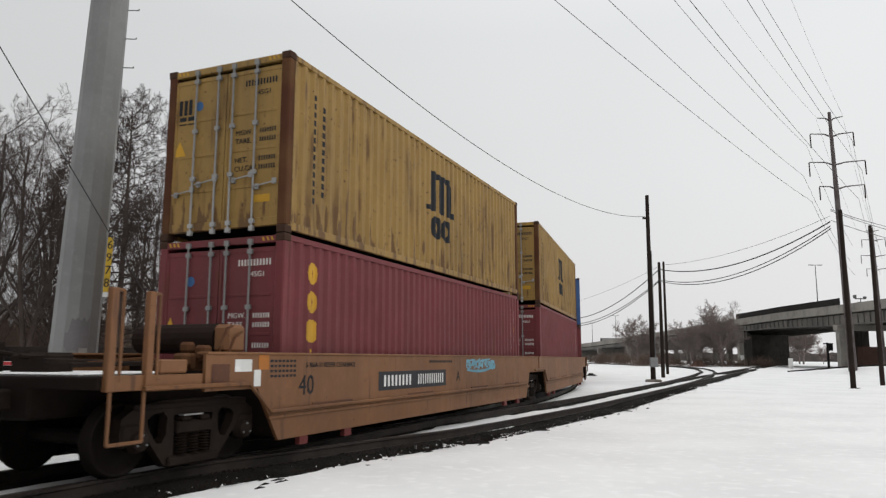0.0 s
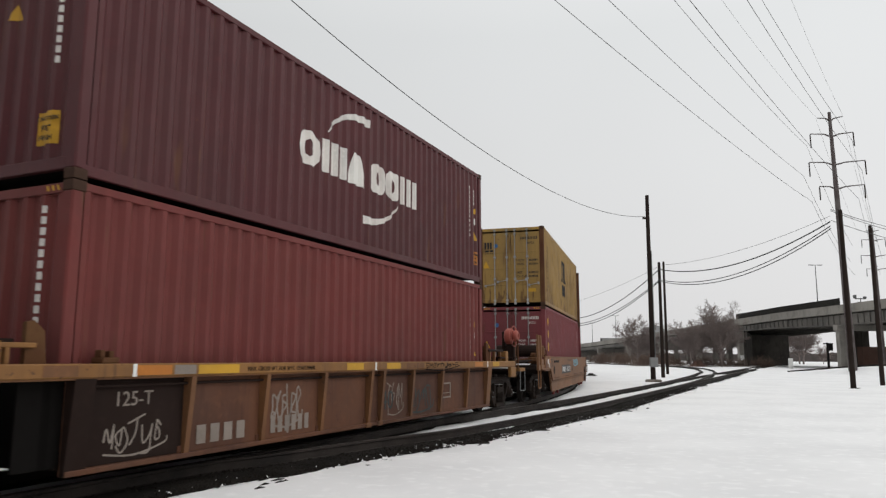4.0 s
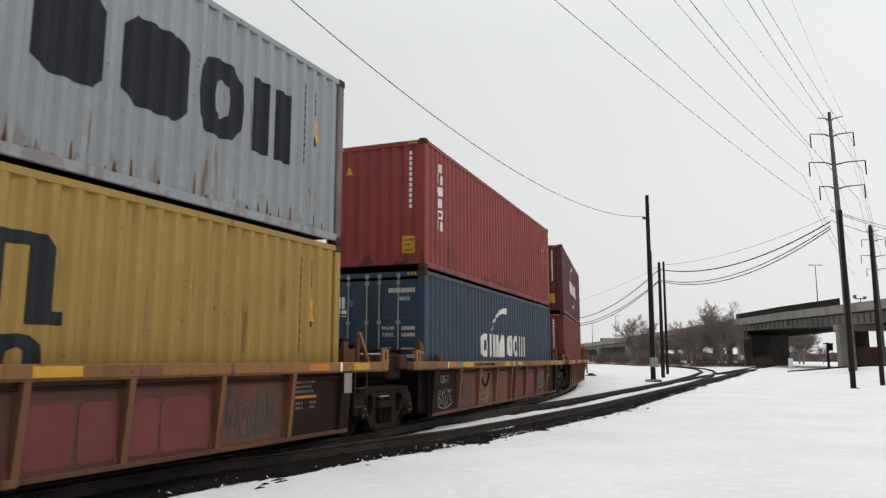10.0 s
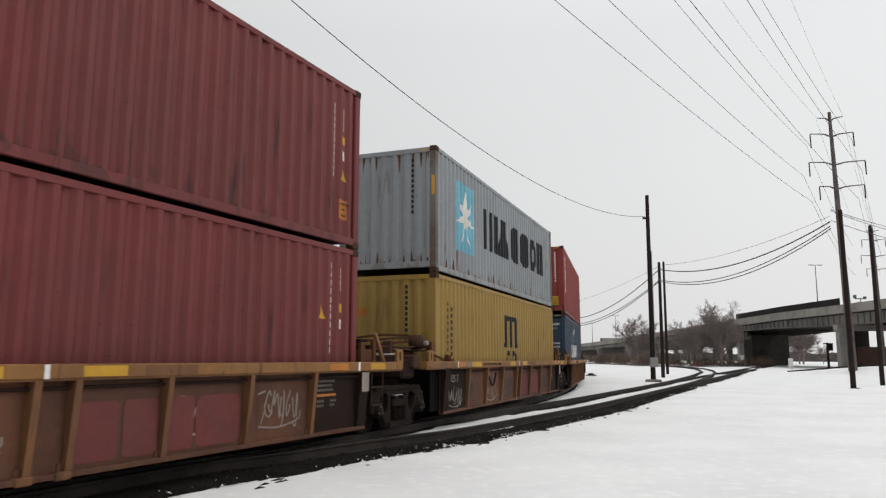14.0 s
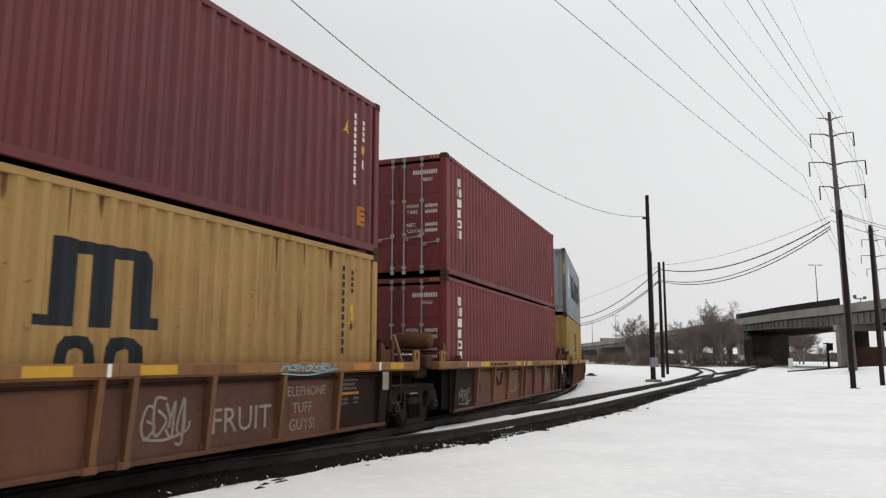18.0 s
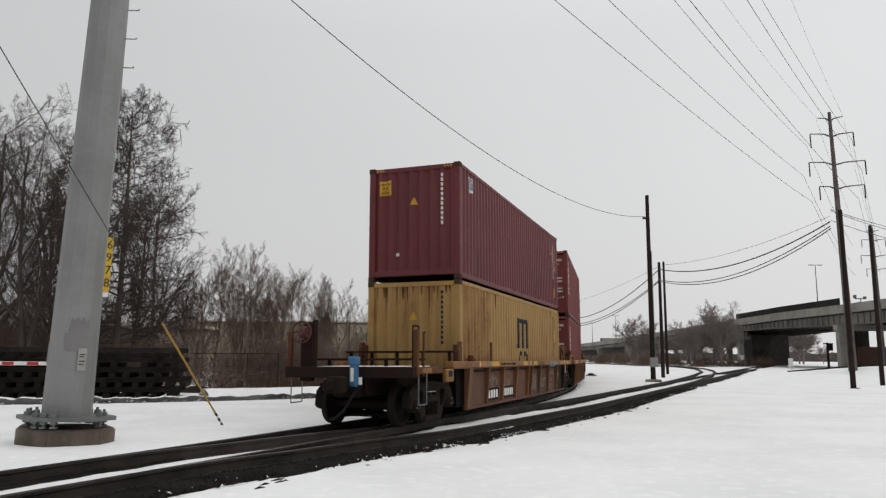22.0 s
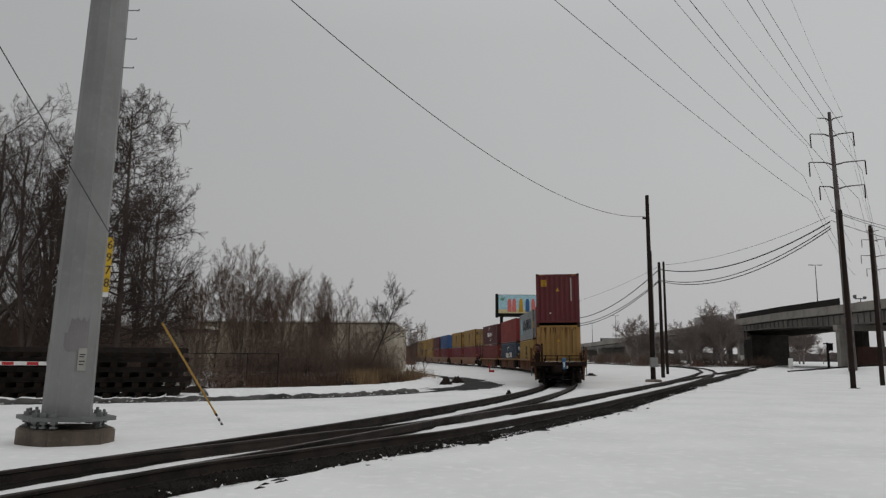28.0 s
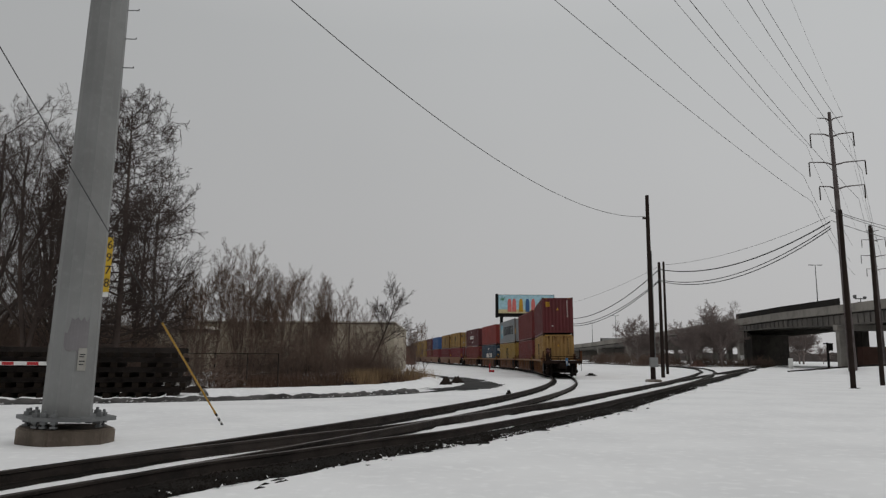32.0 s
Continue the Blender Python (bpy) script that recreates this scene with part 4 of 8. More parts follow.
    sw = [ring_part(0.1, 1.60, 0.82, 0.98, 86, 160, 8, 1.45), ring_part(0.1, 1.55, 0.82, 0.98, -94, -25, 8, 1.45)]
    up = container("dark maroon ribbed container with white lettering blocks", "maroon", marks=end_marks(-0.78, (0.0, 2.02), (-0.70, 0.62)) + both_sides("house_lettering", word(-2.05, 0.12, 1.22, 1.80, THREE, "oma") + word(0.28, 2.28, 1.22, 1.80, LAST, "oom"), T) + both_sides("house_swoosh", sw[:1], T) + both_sides("house_swoosh", sw[1:], T) + side_front_marks(tri=(5.66, 1.20), caution=True, x=5.36))
    boxes_of["B"] = (lo, up)
    for key, lab in (("A", "rusty"), ("Z", "weathered")):
        lo = container("faded dusty-red container with silver door rods in the well", "dusty_red", doors=True, marks=door_marks(T, logo=False) + (both_sides("house_lettering", upright(-5.40, -5.12, 2.58, 0.75, "oobt"), "mark_yellow", False) if key == "A" else []) + side_front_marks())
        up = container("%s tan-yellow container with silver door rods" % lab, "tan", doors=True, post="post_rust", marks=door_marks(INK) + both_sides("house_mark", block_logo(0.05, 1.40, 1.30, 1.55), INK) +
                       both_sides("house_lettering", column(-5.31, 2.43, 0.55, 13, 0.11, 0.35) + column(-5.05, 2.30, 0.70, 11, 0.10, 0.35), INK, False))
        boxes_of[key] = (lo, up)
    for key, cl, cu in (("Y", "dusty_red", "far_blue"), ("X", "brown_red", "maroon"), ("W", "yellow", "tan"), ("V", "tan", "yellow"), ("U", "yellow", "tan"), ("T", "brown_red", "blue")):
        names = {"dusty_red": "dusty red", "far_blue": "bright blue", "maroon": "dark maroon", "brown_red": "brown-red", "yellow": "mustard-yellow", "tan": "tan-yellow", "blue": "deep blue"}
        boxes_of[key] = (container("%s container low in the far part of the train" % names[cl], cl, plain=True), container("%s container stacked high in the far part of the train" % names[cu], cu, plain=True))
    return boxes_of


# ---- rail cars ----
def taper_post(x, side, w=0.085, z0=0.22, z1=1.14):
    bm = bmesh.new()
    y = side
    pts = [(1.315 * y, z0), (1.37 * y, z0), (1.455 * y, z1), (1.315 * y, z1)]
    prism(bm, pts, "x", x - w / 2, x + w / 2)
    return bm


def eye_plate(x, side):
    """The lifting plate with an oval hole at the sill's end."""
    vs, fs = [], []
    n = 16
    y0, y1 = side * 1.478, side * 1.43
    for y in (y0, y1):
        for i in range(n):
            a = 2 * math.pi * i / n
            vs.append((x + 0.042 * math.cos(a), y, 1.395 + 0.085 * math.sin(a)))
        for i in range(n):
            a = 2 * math.pi * i / n
            c, s = math.cos(a), math.sin(a)
            vs.append((x + max(-0.115, min(0.115, 0.15 * c)), y, 1.36 + max(-0.19, min(0.165, 0.21 * s))))
    for i in range(n):
        j = (i + 1) % n
        fs += [(i, j, n + j, n + i), (2 * n + i, 3 * n + i, 3 * n + j, 2 * n + j), (n + i, n + j, 3 * n + j, 3 * n + i), (i, 2 * n + i, 2 * n + j, j)]
    return raw(vs, fs, "plate")


def step_ladder(x, side, z0=0.55, z1=1.13):
    bm = bmesh.new()
    y = side * 1.41
    for xx in (x - 0.19, x + 0.19):
        rod(bm, (xx, y, z0), (xx, y, z1), 0.014, n=6)
    for z in (z0, z0 + 0.31):
        rod(bm, (x - 0.19, y, z), (x + 0.19, y, z), 0.014, n=6)
    return bm


def scrawl(seed, x0, x1, z0, z1, wd=0.012, letters=5, y=-1.3245):
    """A sprayed tag: a row of rounded strokes, one bent line for each sign, and a flourish below."""
    rnd = random.Random(seed)
    vs, fs = [], []

    def stroke(pts):
        fine = []
        P = [pts[0]] + pts + [pts[-1]]
        for i in range(1, len(P) - 2):
            for k in range(5):
                t = k / 5
                fine.append(tuple(0.5 * (2 * P[i][c] + (P[i + 1][c] - P[i - 1][c]) * t + (2 * P[i - 1][c] - 5 * P[i][c] + 4 * P[i + 1][c] - P[i + 2][c]) * t * t
                                         + (3 * P[i][c] - P[i - 1][c] - 3 * P[i + 1][c] + P[i + 2][c]) * t ** 3) for c in (0, 1)))
        fine.append(pts[-1])
        for (a, b), (c, d) in zip(fine, fine[1:]):
            l = math.hypot(c - a, d - b) or 1e-6
            nx, nz = -(d - b) / l * wd, (c - a) / l * wd
            k = len(vs)
            vs.extend([(a + nx, y, b + nz), (a - nx, y, b - nz), (c - nx, y, d - nz), (c + nx, y, d + nz)])
            fs.append((k, k + 1, k + 2, k + 3))
    w, h = (x1 - x0) / letters, z1 - z0
    for i in range(letters):
        cx = x0 + w * i
        lo, hi = z0 + h * rnd.uniform(0, 0.22), z1 - h * rnd.uniform(0, 0.25)
        kind = rnd.randrange(5)
        def at(u, v):
            return (cx + w * (u + 0.18 * (v - 0.5)) + rnd.gauss(0, w * 0.17), lo + (hi - lo) * v + rnd.gauss(0, h * 0.11))
        if kind == 0:
            stroke([at(0.1, 0), at(0.2, 1), at(0.5, 0.3), at(0.8, 1), at(0.9, 0)])
        elif kind == 1:
            stroke([at(0.8, 0.9), at(0.3, 1), at(0.1, 0.5), at(0.4, 0), at(0.9, 0.2), at(0.75, 0.5), at(0.4, 0.45)])
        elif kind == 2:
            stroke([at(0.2, 0), at(0.25, 1), at(0.8, 0.85), at(0.3, 0.5), at(0.95, -0.1)])
        elif kind == 3:
            stroke([at(0.0, 0.9), at(1.0, 1.0)])
            stroke([at(0.5, 1.0), at(0.5, 0.5), at(0.4, -0.1)])
        else:
            stroke([at(0.1, 1), at(0.2, 0.2), at(0.6, 0.05), at(0.8, 1), at(0.85, 0.4), at(0.7, -0.3), at(0.3, -0.2)])
    stroke([(x0 + 0.1 * w, z0 - 0.03), (x0 + (x1 - x0) * 0.5, z0 - 0.07 + rnd.uniform(-0.02, 0.02)), (x1, z0 + 0.02), (x1 + 0.3 * w, z0 + 0.3 * h)])
    return raw(vs, fs, "scrawl")


def flat_marks(polys, y):
    """Plain painted bars on a flat side wall facing -y."""
    vs, fs = [], []
    for p in polys:
        k = len(vs)
        vs += [(a, y, z) for a, z in p]
        fs.append(tuple(range(k, k + len(p))))
    return raw(vs, fs, "bars")


POSTS = (-5.98, -4.42, -2.95, -1.47, 0.03, 0.48, 1.72, 3.16, 4.64, 6.06)


def bent(points, r, n=6):
    """A pipe bent along points."""
    vs, fs = [], []
    P = smooth3(points)
    tube(P, [r] * len(P), n, vs, fs)
    return raw(vs, fs, "pipe", True)


def smooth3(points, k=4):
    P = [Vector(p) for p in points]
    P = [P[0] * 2 - P[1]] + P + [P[-1] * 2 - P[-2]]
    out = []
    for i in range(1, len(P) - 2):
        a, b, c, d = P[i - 1:i + 3]
        for j in range(k):
            t = j / k
            out.append(0.5 * ((2 * b) + (c - a) * t + (2 * a - 5 * b + 4 * c - d) * t * t + (3 * b - a - 3 * c + d) * t ** 3))
    out.append(P[-2])
    return out


def well_car_ribbed(label, first=False, last=False, graffiti=0):
    """A ribbed low-slung unit; its boxes stand between its sides, its ends ride on shared trucks."""
    ob = tagged(new("well_car"), label, "rail car", "well cars of the train")
    xr, xf = -7.34 if last else -7.26, 8.05 if first else 7.38

    def m2(s, a, b):
        return min(s * a, s * b), max(s * a, s * b)
    for s in (-1, 1):
        part("side_sheet", shared("side_sheet%d" % s, lambda: boxes((-6.1, 6.18, *m2(s, 1.29, 1.318), 0.2, 1.14))), "car_side", ob)
        part("top_sill", shared("top_sill%d%.2f%.2f" % (s, xr, xf), lambda: boxes((xr, xf, *m2(s, 1.27, 1.47), 1.145, 1.295), bevel=0.014)), "car_yellow", ob)
        part("sill_lip", shared("sill_lip%d%.2f%.2f" % (s, xr, xf), lambda: boxes((xr + 0.02, xf - 0.02, *m2(s, 1.30, 1.452), 1.128, 1.146), bevel=0.004)), "car_post", ob)
        part("bottom_sill", shared("bottom_sill%d" % s, lambda: boxes((-6.1, 6.18, *m2(s, 1.27, 1.385), 0.165, 0.225), bevel=0.008)), "car_side", ob)
        part("side_pipe", shared("side_pipe%d" % s, lambda: rods([(-5.85, s * 1.37, 1.055), (6.0, s * 1.37, 1.055)], 0.018)), "dark_sheet", ob)
        for i, x in enumerate(POSTS):
            end = i in (0, len(POSTS) - 1)
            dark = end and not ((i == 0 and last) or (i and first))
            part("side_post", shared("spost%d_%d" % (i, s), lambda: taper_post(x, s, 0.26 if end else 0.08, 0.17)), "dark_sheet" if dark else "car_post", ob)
        for i, x in enumerate(POSTS[1:-1]):
            part("post_gusset", shared("pgus%d" % s, lambda: boxes((-0.10, 0.10, *m2(s, 1.32, 1.335), 0.225, 0.31), bevel=0.004)), "car_side", ob, at=(x, 0, 0))
        part("post_foot", shared("pfoot%d" % s, lambda: boxes((-0.09, 0.09, *m2(s, 1.32, 1.40), 0.15, 0.235), (0.33, 0.51, *m2(s, 1.32, 1.40), 0.15, 0.235), bevel=0.01)), "car_post", ob)
        for x in ([xr + 0.2] if not last else []) + ([xf - 0.13] if not first else []):
            part("eye_plate", shared("eye%d%.2f" % (s, x), lambda: eye_plate(x, s)), "car_yellow", ob)
        part("box_guide", shared("guide%d" % s, lambda: boxes((-5.78, -5.56, *m2(s, 1.26, 1.44), 1.296, 1.36), (-5.76, -5.70, *m2(s, 1.28, 1.38), 1.355, 1.44), (-5.64, -5.58, *m2(s, 1.28, 1.38), 1.355, 1.43), bevel=0.01)), "post_rust", ob)
        for k, (x0, x1) in enumerate(((-5.85, -4.46), (4.68, 5.94))):
            if (first and k) or (last and not k):
                continue
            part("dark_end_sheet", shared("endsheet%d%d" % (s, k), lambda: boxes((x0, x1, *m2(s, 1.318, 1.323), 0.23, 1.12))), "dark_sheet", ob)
        if not first:
            part("ladder", shared("ladder%d" % s, lambda: step_ladder(6.53, s)), "casting", ob, "grimy dark steel step ladder")
    # plates and stripes along the sill
    for k, (x0, x1, mt) in enumerate(((-5.35, -4.82, "mark_orange"), (4.95, 5.50, "mark_orange"), (-4.78, -4.42, "chalk"), (-4.38, -3.62, "mark_yellow"), (0.50, 1.05, "mark_yellow"), (-0.9, -0.35, "mark_yellow"), (6.2, 6.7, "mark_yellow"), (-6.5, -6.1, "car_post"), (1.3, 2.1, "car_post"))):
        part("sill_plate", shared("splate_%d" % k, lambda: flat_marks([rect(x0, x1, 1.165, 1.275)], -1.4735)), mt, ob)
    for k, x in enumerate((-5.40, 0.06, 5.80)):
        part("sill_reflector", shared("srefl_%d" % k, lambda: flat_marks([rect(x, x + 0.06, 1.150, 1.29)], -1.4735)), "white", ob, "white reflector strip")
    me = shared("sill_text", lambda: lettering("MAX. GROSS WT. FOR 20 FT. CONTAINER", 0.085))
    part("sill_lettering", me, "car_black", ob, at=(-3.45, -1.472, 1.185))["kind"] = "stuff"
    if not first:
        for k, (x0, z, w) in enumerate(((4.82, 0.98, 0.50), (4.82, 0.91, 0.42), (4.82, 0.84, 0.46), (4.82, 0.67, 0.20), (5.18, 0.67, 0.18), (4.82, 0.60, 0.20), (5.18, 0.60, 0.14))):
            part("data_marks", shared("dmk%d" % k, lambda: flat_marks(row(x0, x0 + w, z, z + 0.04, max(3, int(w / 0.055)), 0.4), -1.3255)), "chalk_grey", ob)["kind"] = "stuff"
        part("data_stripe", shared("dstripe", lambda: flat_marks([rect(4.82, 5.35, 0.76, 0.80)], -1.3255)), "mark_orange", ob)
    part("floor", shared("well_floor", lambda: boxes((-6.15, 6.15, -1.27, 1.27, 0.24, 0.33))), "car_black", ob)
    # bulkheads in near-black for the shade at the well's ends
    for x in (-6.28, 6.26):
        part("end_bulkhead", shared("bulk%.2f" % x, lambda: boxes((x - 0.05, x + 0.05, -1.27, 1.27, 0.26, 1.13))), "shade_black", ob)
    # dark sheets added to stand for the shaded open void at each end
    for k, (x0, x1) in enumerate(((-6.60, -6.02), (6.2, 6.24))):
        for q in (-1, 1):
            part("end_sheet", shared("esheet%d%d" % (k, q), lambda: boxes((x0, x1, *m2(q, 1.24, 1.27), 0.26, 1.13))), "shade_black", ob)

    # ends
    def beam(x0, x1):
        return boxes((x0, x1, -0.45, 0.45, 0.72, 1.12), bevel=0.03)
    if not last:
        part("end_beam", shared("ebr", lambda: beam(-7.9, -6.33)), "car_black", ob)
        part("cross_beam", shared("xbr", lambda: boxes((-7.95, -7.32, -1.22, 1.22, 0.96, 1.36), bevel=0.05)), "dark_sheet", ob)
        part("beam_cover", shared("xbc", lambda: boxes((-7.62, -7.28, -1.33, 1.33, 1.16, 1.43), bevel=0.03)), "casting", ob)
        part("cover_snow", shared("xbs", lambda: boxes((-7.60, -7.34, -0.95, 0.75, 1.428, 1.455), bevel=0.012)), "snow", ob, "thin snow lying on the end casting")
        for s in (-1, 1):
            part("guide_bar", shared("gbar%d" % s, lambda: boxes((-7.0, -6.5, *m2(s, 1.30, 1.36), 1.45, 1.50), (-6.82, -6.77, *m2(s, 1.30, 1.36), 1.29, 1.46), bevel=0.008)), "car_yellow", ob)
            bm = bmesh.new()
            prism(bm, [(-6.58, 1.29), (-6.34, 1.29), (-6.38, 1.62), (-6.50, 1.72), (-6.58, 1.70)], "y", *m2(s, 1.24, 1.30))
            box(bm, -6.50, -6.42, *m2(s, 1.14, 1.25), 1.29, 1.66)
            part("corner_guide", shared_from("cguide%d" % s, bm), "post_rust", ob)
        part("walkboard", shared("rwalk", lambda: boxes((-6.98, -6.62, -1.2, 1.2, 1.50, 1.54), bevel=0.008)), "dark_sheet", ob, "grimy walkboard across the end")
        if graffiti == 2:
            vs, fs = lathe([(0.0, -1.12), (0.10, -1.12), (0.17, -1.08), (0.185, -1.0), (0.185, -0.35), (0.17, -0.27), (0.0, -0.24)], 18)
            part("air_cylinder", raw([(x - 6.80, y, z + 1.74) for x, y, z in vs], fs, "cyl", True), "post_rust", ob, "rust-brown air reservoir")
        if graffiti == 3:
            # a cluster of pipes and a drum on the end of the car
            vs, fs = lathe([(0.0, -1.16), (0.08, -1.16), (0.10, -1.12), (0.15, -1.10), (0.155, -0.86), (0.10, -0.83), (0.0, -0.82)], 16)
            part("brake_cylinder", raw([(x - 6.66, y, z + 1.70) for x, y, z in vs], fs, "cyl", True), "casting", ob, "rusty brake cylinder with a bright rod end")
            part("rod_end", rods([(-6.66, -1.24, 1.68), (-6.66, -1.15, 1.68)], 0.05, 10), "silver", ob)
            for k, pts in enumerate((((-6.75, -0.9, 1.80), (-7.1, -0.6, 1.78), (-7.5, -0.2, 1.72), (-7.9, 0.3, 1.66)), ((-6.8, -0.85, 1.72), (-7.2, -0.45, 1.66), (-7.7, 0.1, 1.58), (-8.2, 0.5, 1.6)), ((-6.7, -1.0, 1.62), (-7.0, -0.9, 1.58), (-7.4, -0.6, 1.6), (-7.9, -0.2, 1.52)),
                                     ((-6.6, -0.8, 1.84), (-6.9, -0.3, 1.86), (-7.1, 0.3, 1.80), (-7.3, 0.9, 1.78)), ((-6.62, -1.05, 1.64), (-6.5, -1.22, 1.55), (-6.36, -1.3, 1.42), (-6.1, -1.34, 1.36)))):
                part("brake_pipe", bent(pts, 0.024), "post_rust" if k % 2 else "casting", ob)
            part("pipe_clamp", boxes((-7.35, -7.22, -0.7, -0.5, 1.42, 1.72), bevel=0.02), "casting", ob)
        part("valve_body", shared("valve_r", lambda: boxes((-6.95, -6.75, -0.98, -0.78, 1.30, 1.50), (-6.92, -6.80, -1.08, -0.94, 1.34, 1.46), bevel=0.03)), "post_rust", ob)
        for k in range(3):
            part("brake_pipe", shared("rpipe%d" % k, lambda: bent([(-6.5 - 0.1 * k, -0.9 + 0.3 * k, 1.40), (-7.0, -0.75 + 0.32 * k, 1.38), (-7.6, -0.6 + 0.35 * k, 1.46 + 0.04 * k)], 0.02)), "car_black", ob)
    if not first:
        part("end_beam", shared("ebf", lambda: beam(6.27, 8.0)), "car_black", ob)
        part("deck_plate", shared("deckf", lambda: boxes((6.32, 7.35, -1.27, 1.27, 1.12, 1.16), bevel=0.01)), "car_black", ob)
        part("tool_box", shared("tbox", lambda: boxes((6.2, 6.56, -1.28, -0.85, 1.296, 1.52), bevel=0.015)), "post_rust", ob, "rust-brown steel box")
        for s in (-1, 1):
            part("brace_post", shared("brace%d" % s, lambda: boxes((6.60, 6.70, *m2(s, 1.21, 1.28), 1.2, 1.70), bevel=0.008)), "post_rust", ob)
            part("brace", shared("brace_d%d" % s, lambda: boxes((-0.33, 0.33, s * 1.25 - 0.03, s * 1.25 + 0.03, -0.035, 0.035), bevel=0.006)), "car_tan", ob, at=pose(6.88, 0, 1.52, 0, 58, 0))
            bm = bmesh.new()
            prism(bm, [(6.17, 1.29), (6.37, 1.29), (6.35, 1.46), (6.27, 1.62), (6.17, 1.64)], "y", *m2(s, 1.23, 1.29))
            part("corner_guide", shared_from("fguide%d" % s, bm), "post_rust", ob)
        for k, (x, z) in enumerate(((6.47, 1.66), (6.80, 1.55))):
            part("walkboard", shared("fwalk%d" % k, lambda: boxes((x - 0.13, x + 0.13, -1.15, 1.25, z, z + 0.04), bevel=0.006)), "dark_sheet", ob, "grimy walkboard across the end")
            for y in (-1.05, 0.0, 1.05):
                part("walk_leg", shared("fleg%d" % k, lambda: boxes((-0.03, 0.03, -0.03, 0.03, 1.16, z))), "dark_sheet", ob, at=(x, y, 0))
        for k in range(3):
            part("brake_pipe", shared("fpipe%d" % k, lambda: bent([(6.3, -0.7 + 0.6 * k, 1.30), (6.8, -0.62 + 0.55 * k, 1.36), (7.3, -0.5 + 0.5 * k, 1.30), (7.9, -0.4 + 0.4 * k, 1.36)], 0.026)), "car_black", ob)
        part("snow_lump", shared("snowlump", lambda: ground_clod(0.27, 0.15)), "snow", ob, "lump of snow left on the deck", at=pose(6.90, -1.05, 1.165, 0, 0, 20))
        part("snow_lump", shared("snowlump2", lambda: ground_clod(0.14, 0.07)), "snow", ob, "lump of snow left on the deck", at=pose(7.18, -0.55, 1.165, 0, 0, 70))
    if last or first:
        platform(ob, -1 if last else 1)
    rnd = random.Random(graffiti)
    cells = [(-5.7, -4.6), (-4.3, -3.2), (-2.85, -1.75), (-1.4, -0.2), (0.65, 1.6), (1.85, 3.0), (3.3, 4.5), (4.8, 5.8)]
    for i in graffiti_cells.get(graffiti, ()):
        a, b = cells[i]
        r0, r1 = rnd.uniform(0.36, 0.5), rnd.uniform(0.78, 0.95)
        part("graffiti", scrawl(graffiti * 31 + i * 3, a + rnd.uniform(0.03, 0.15), b - rnd.uniform(0.05, 0.25), r0, r1, rnd.choice((0.010, 0.013, 0.016)), rnd.choice((4, 5, 6))), "chalk_dark" if rnd.random() < 0.25 else "chalk", ob, "sprayed scrawl")
    return ob


graffiti_cells = {1: (1, 2, 4), 2: (3, 5, 6), 3: (6, 2), 4: (2, 6), 5: (2, 4)}


def shared_from(key, bm):
    if key in MESHES:
        bm.free()
        return MESHES[key]
    return shared(key, lambda: bm)


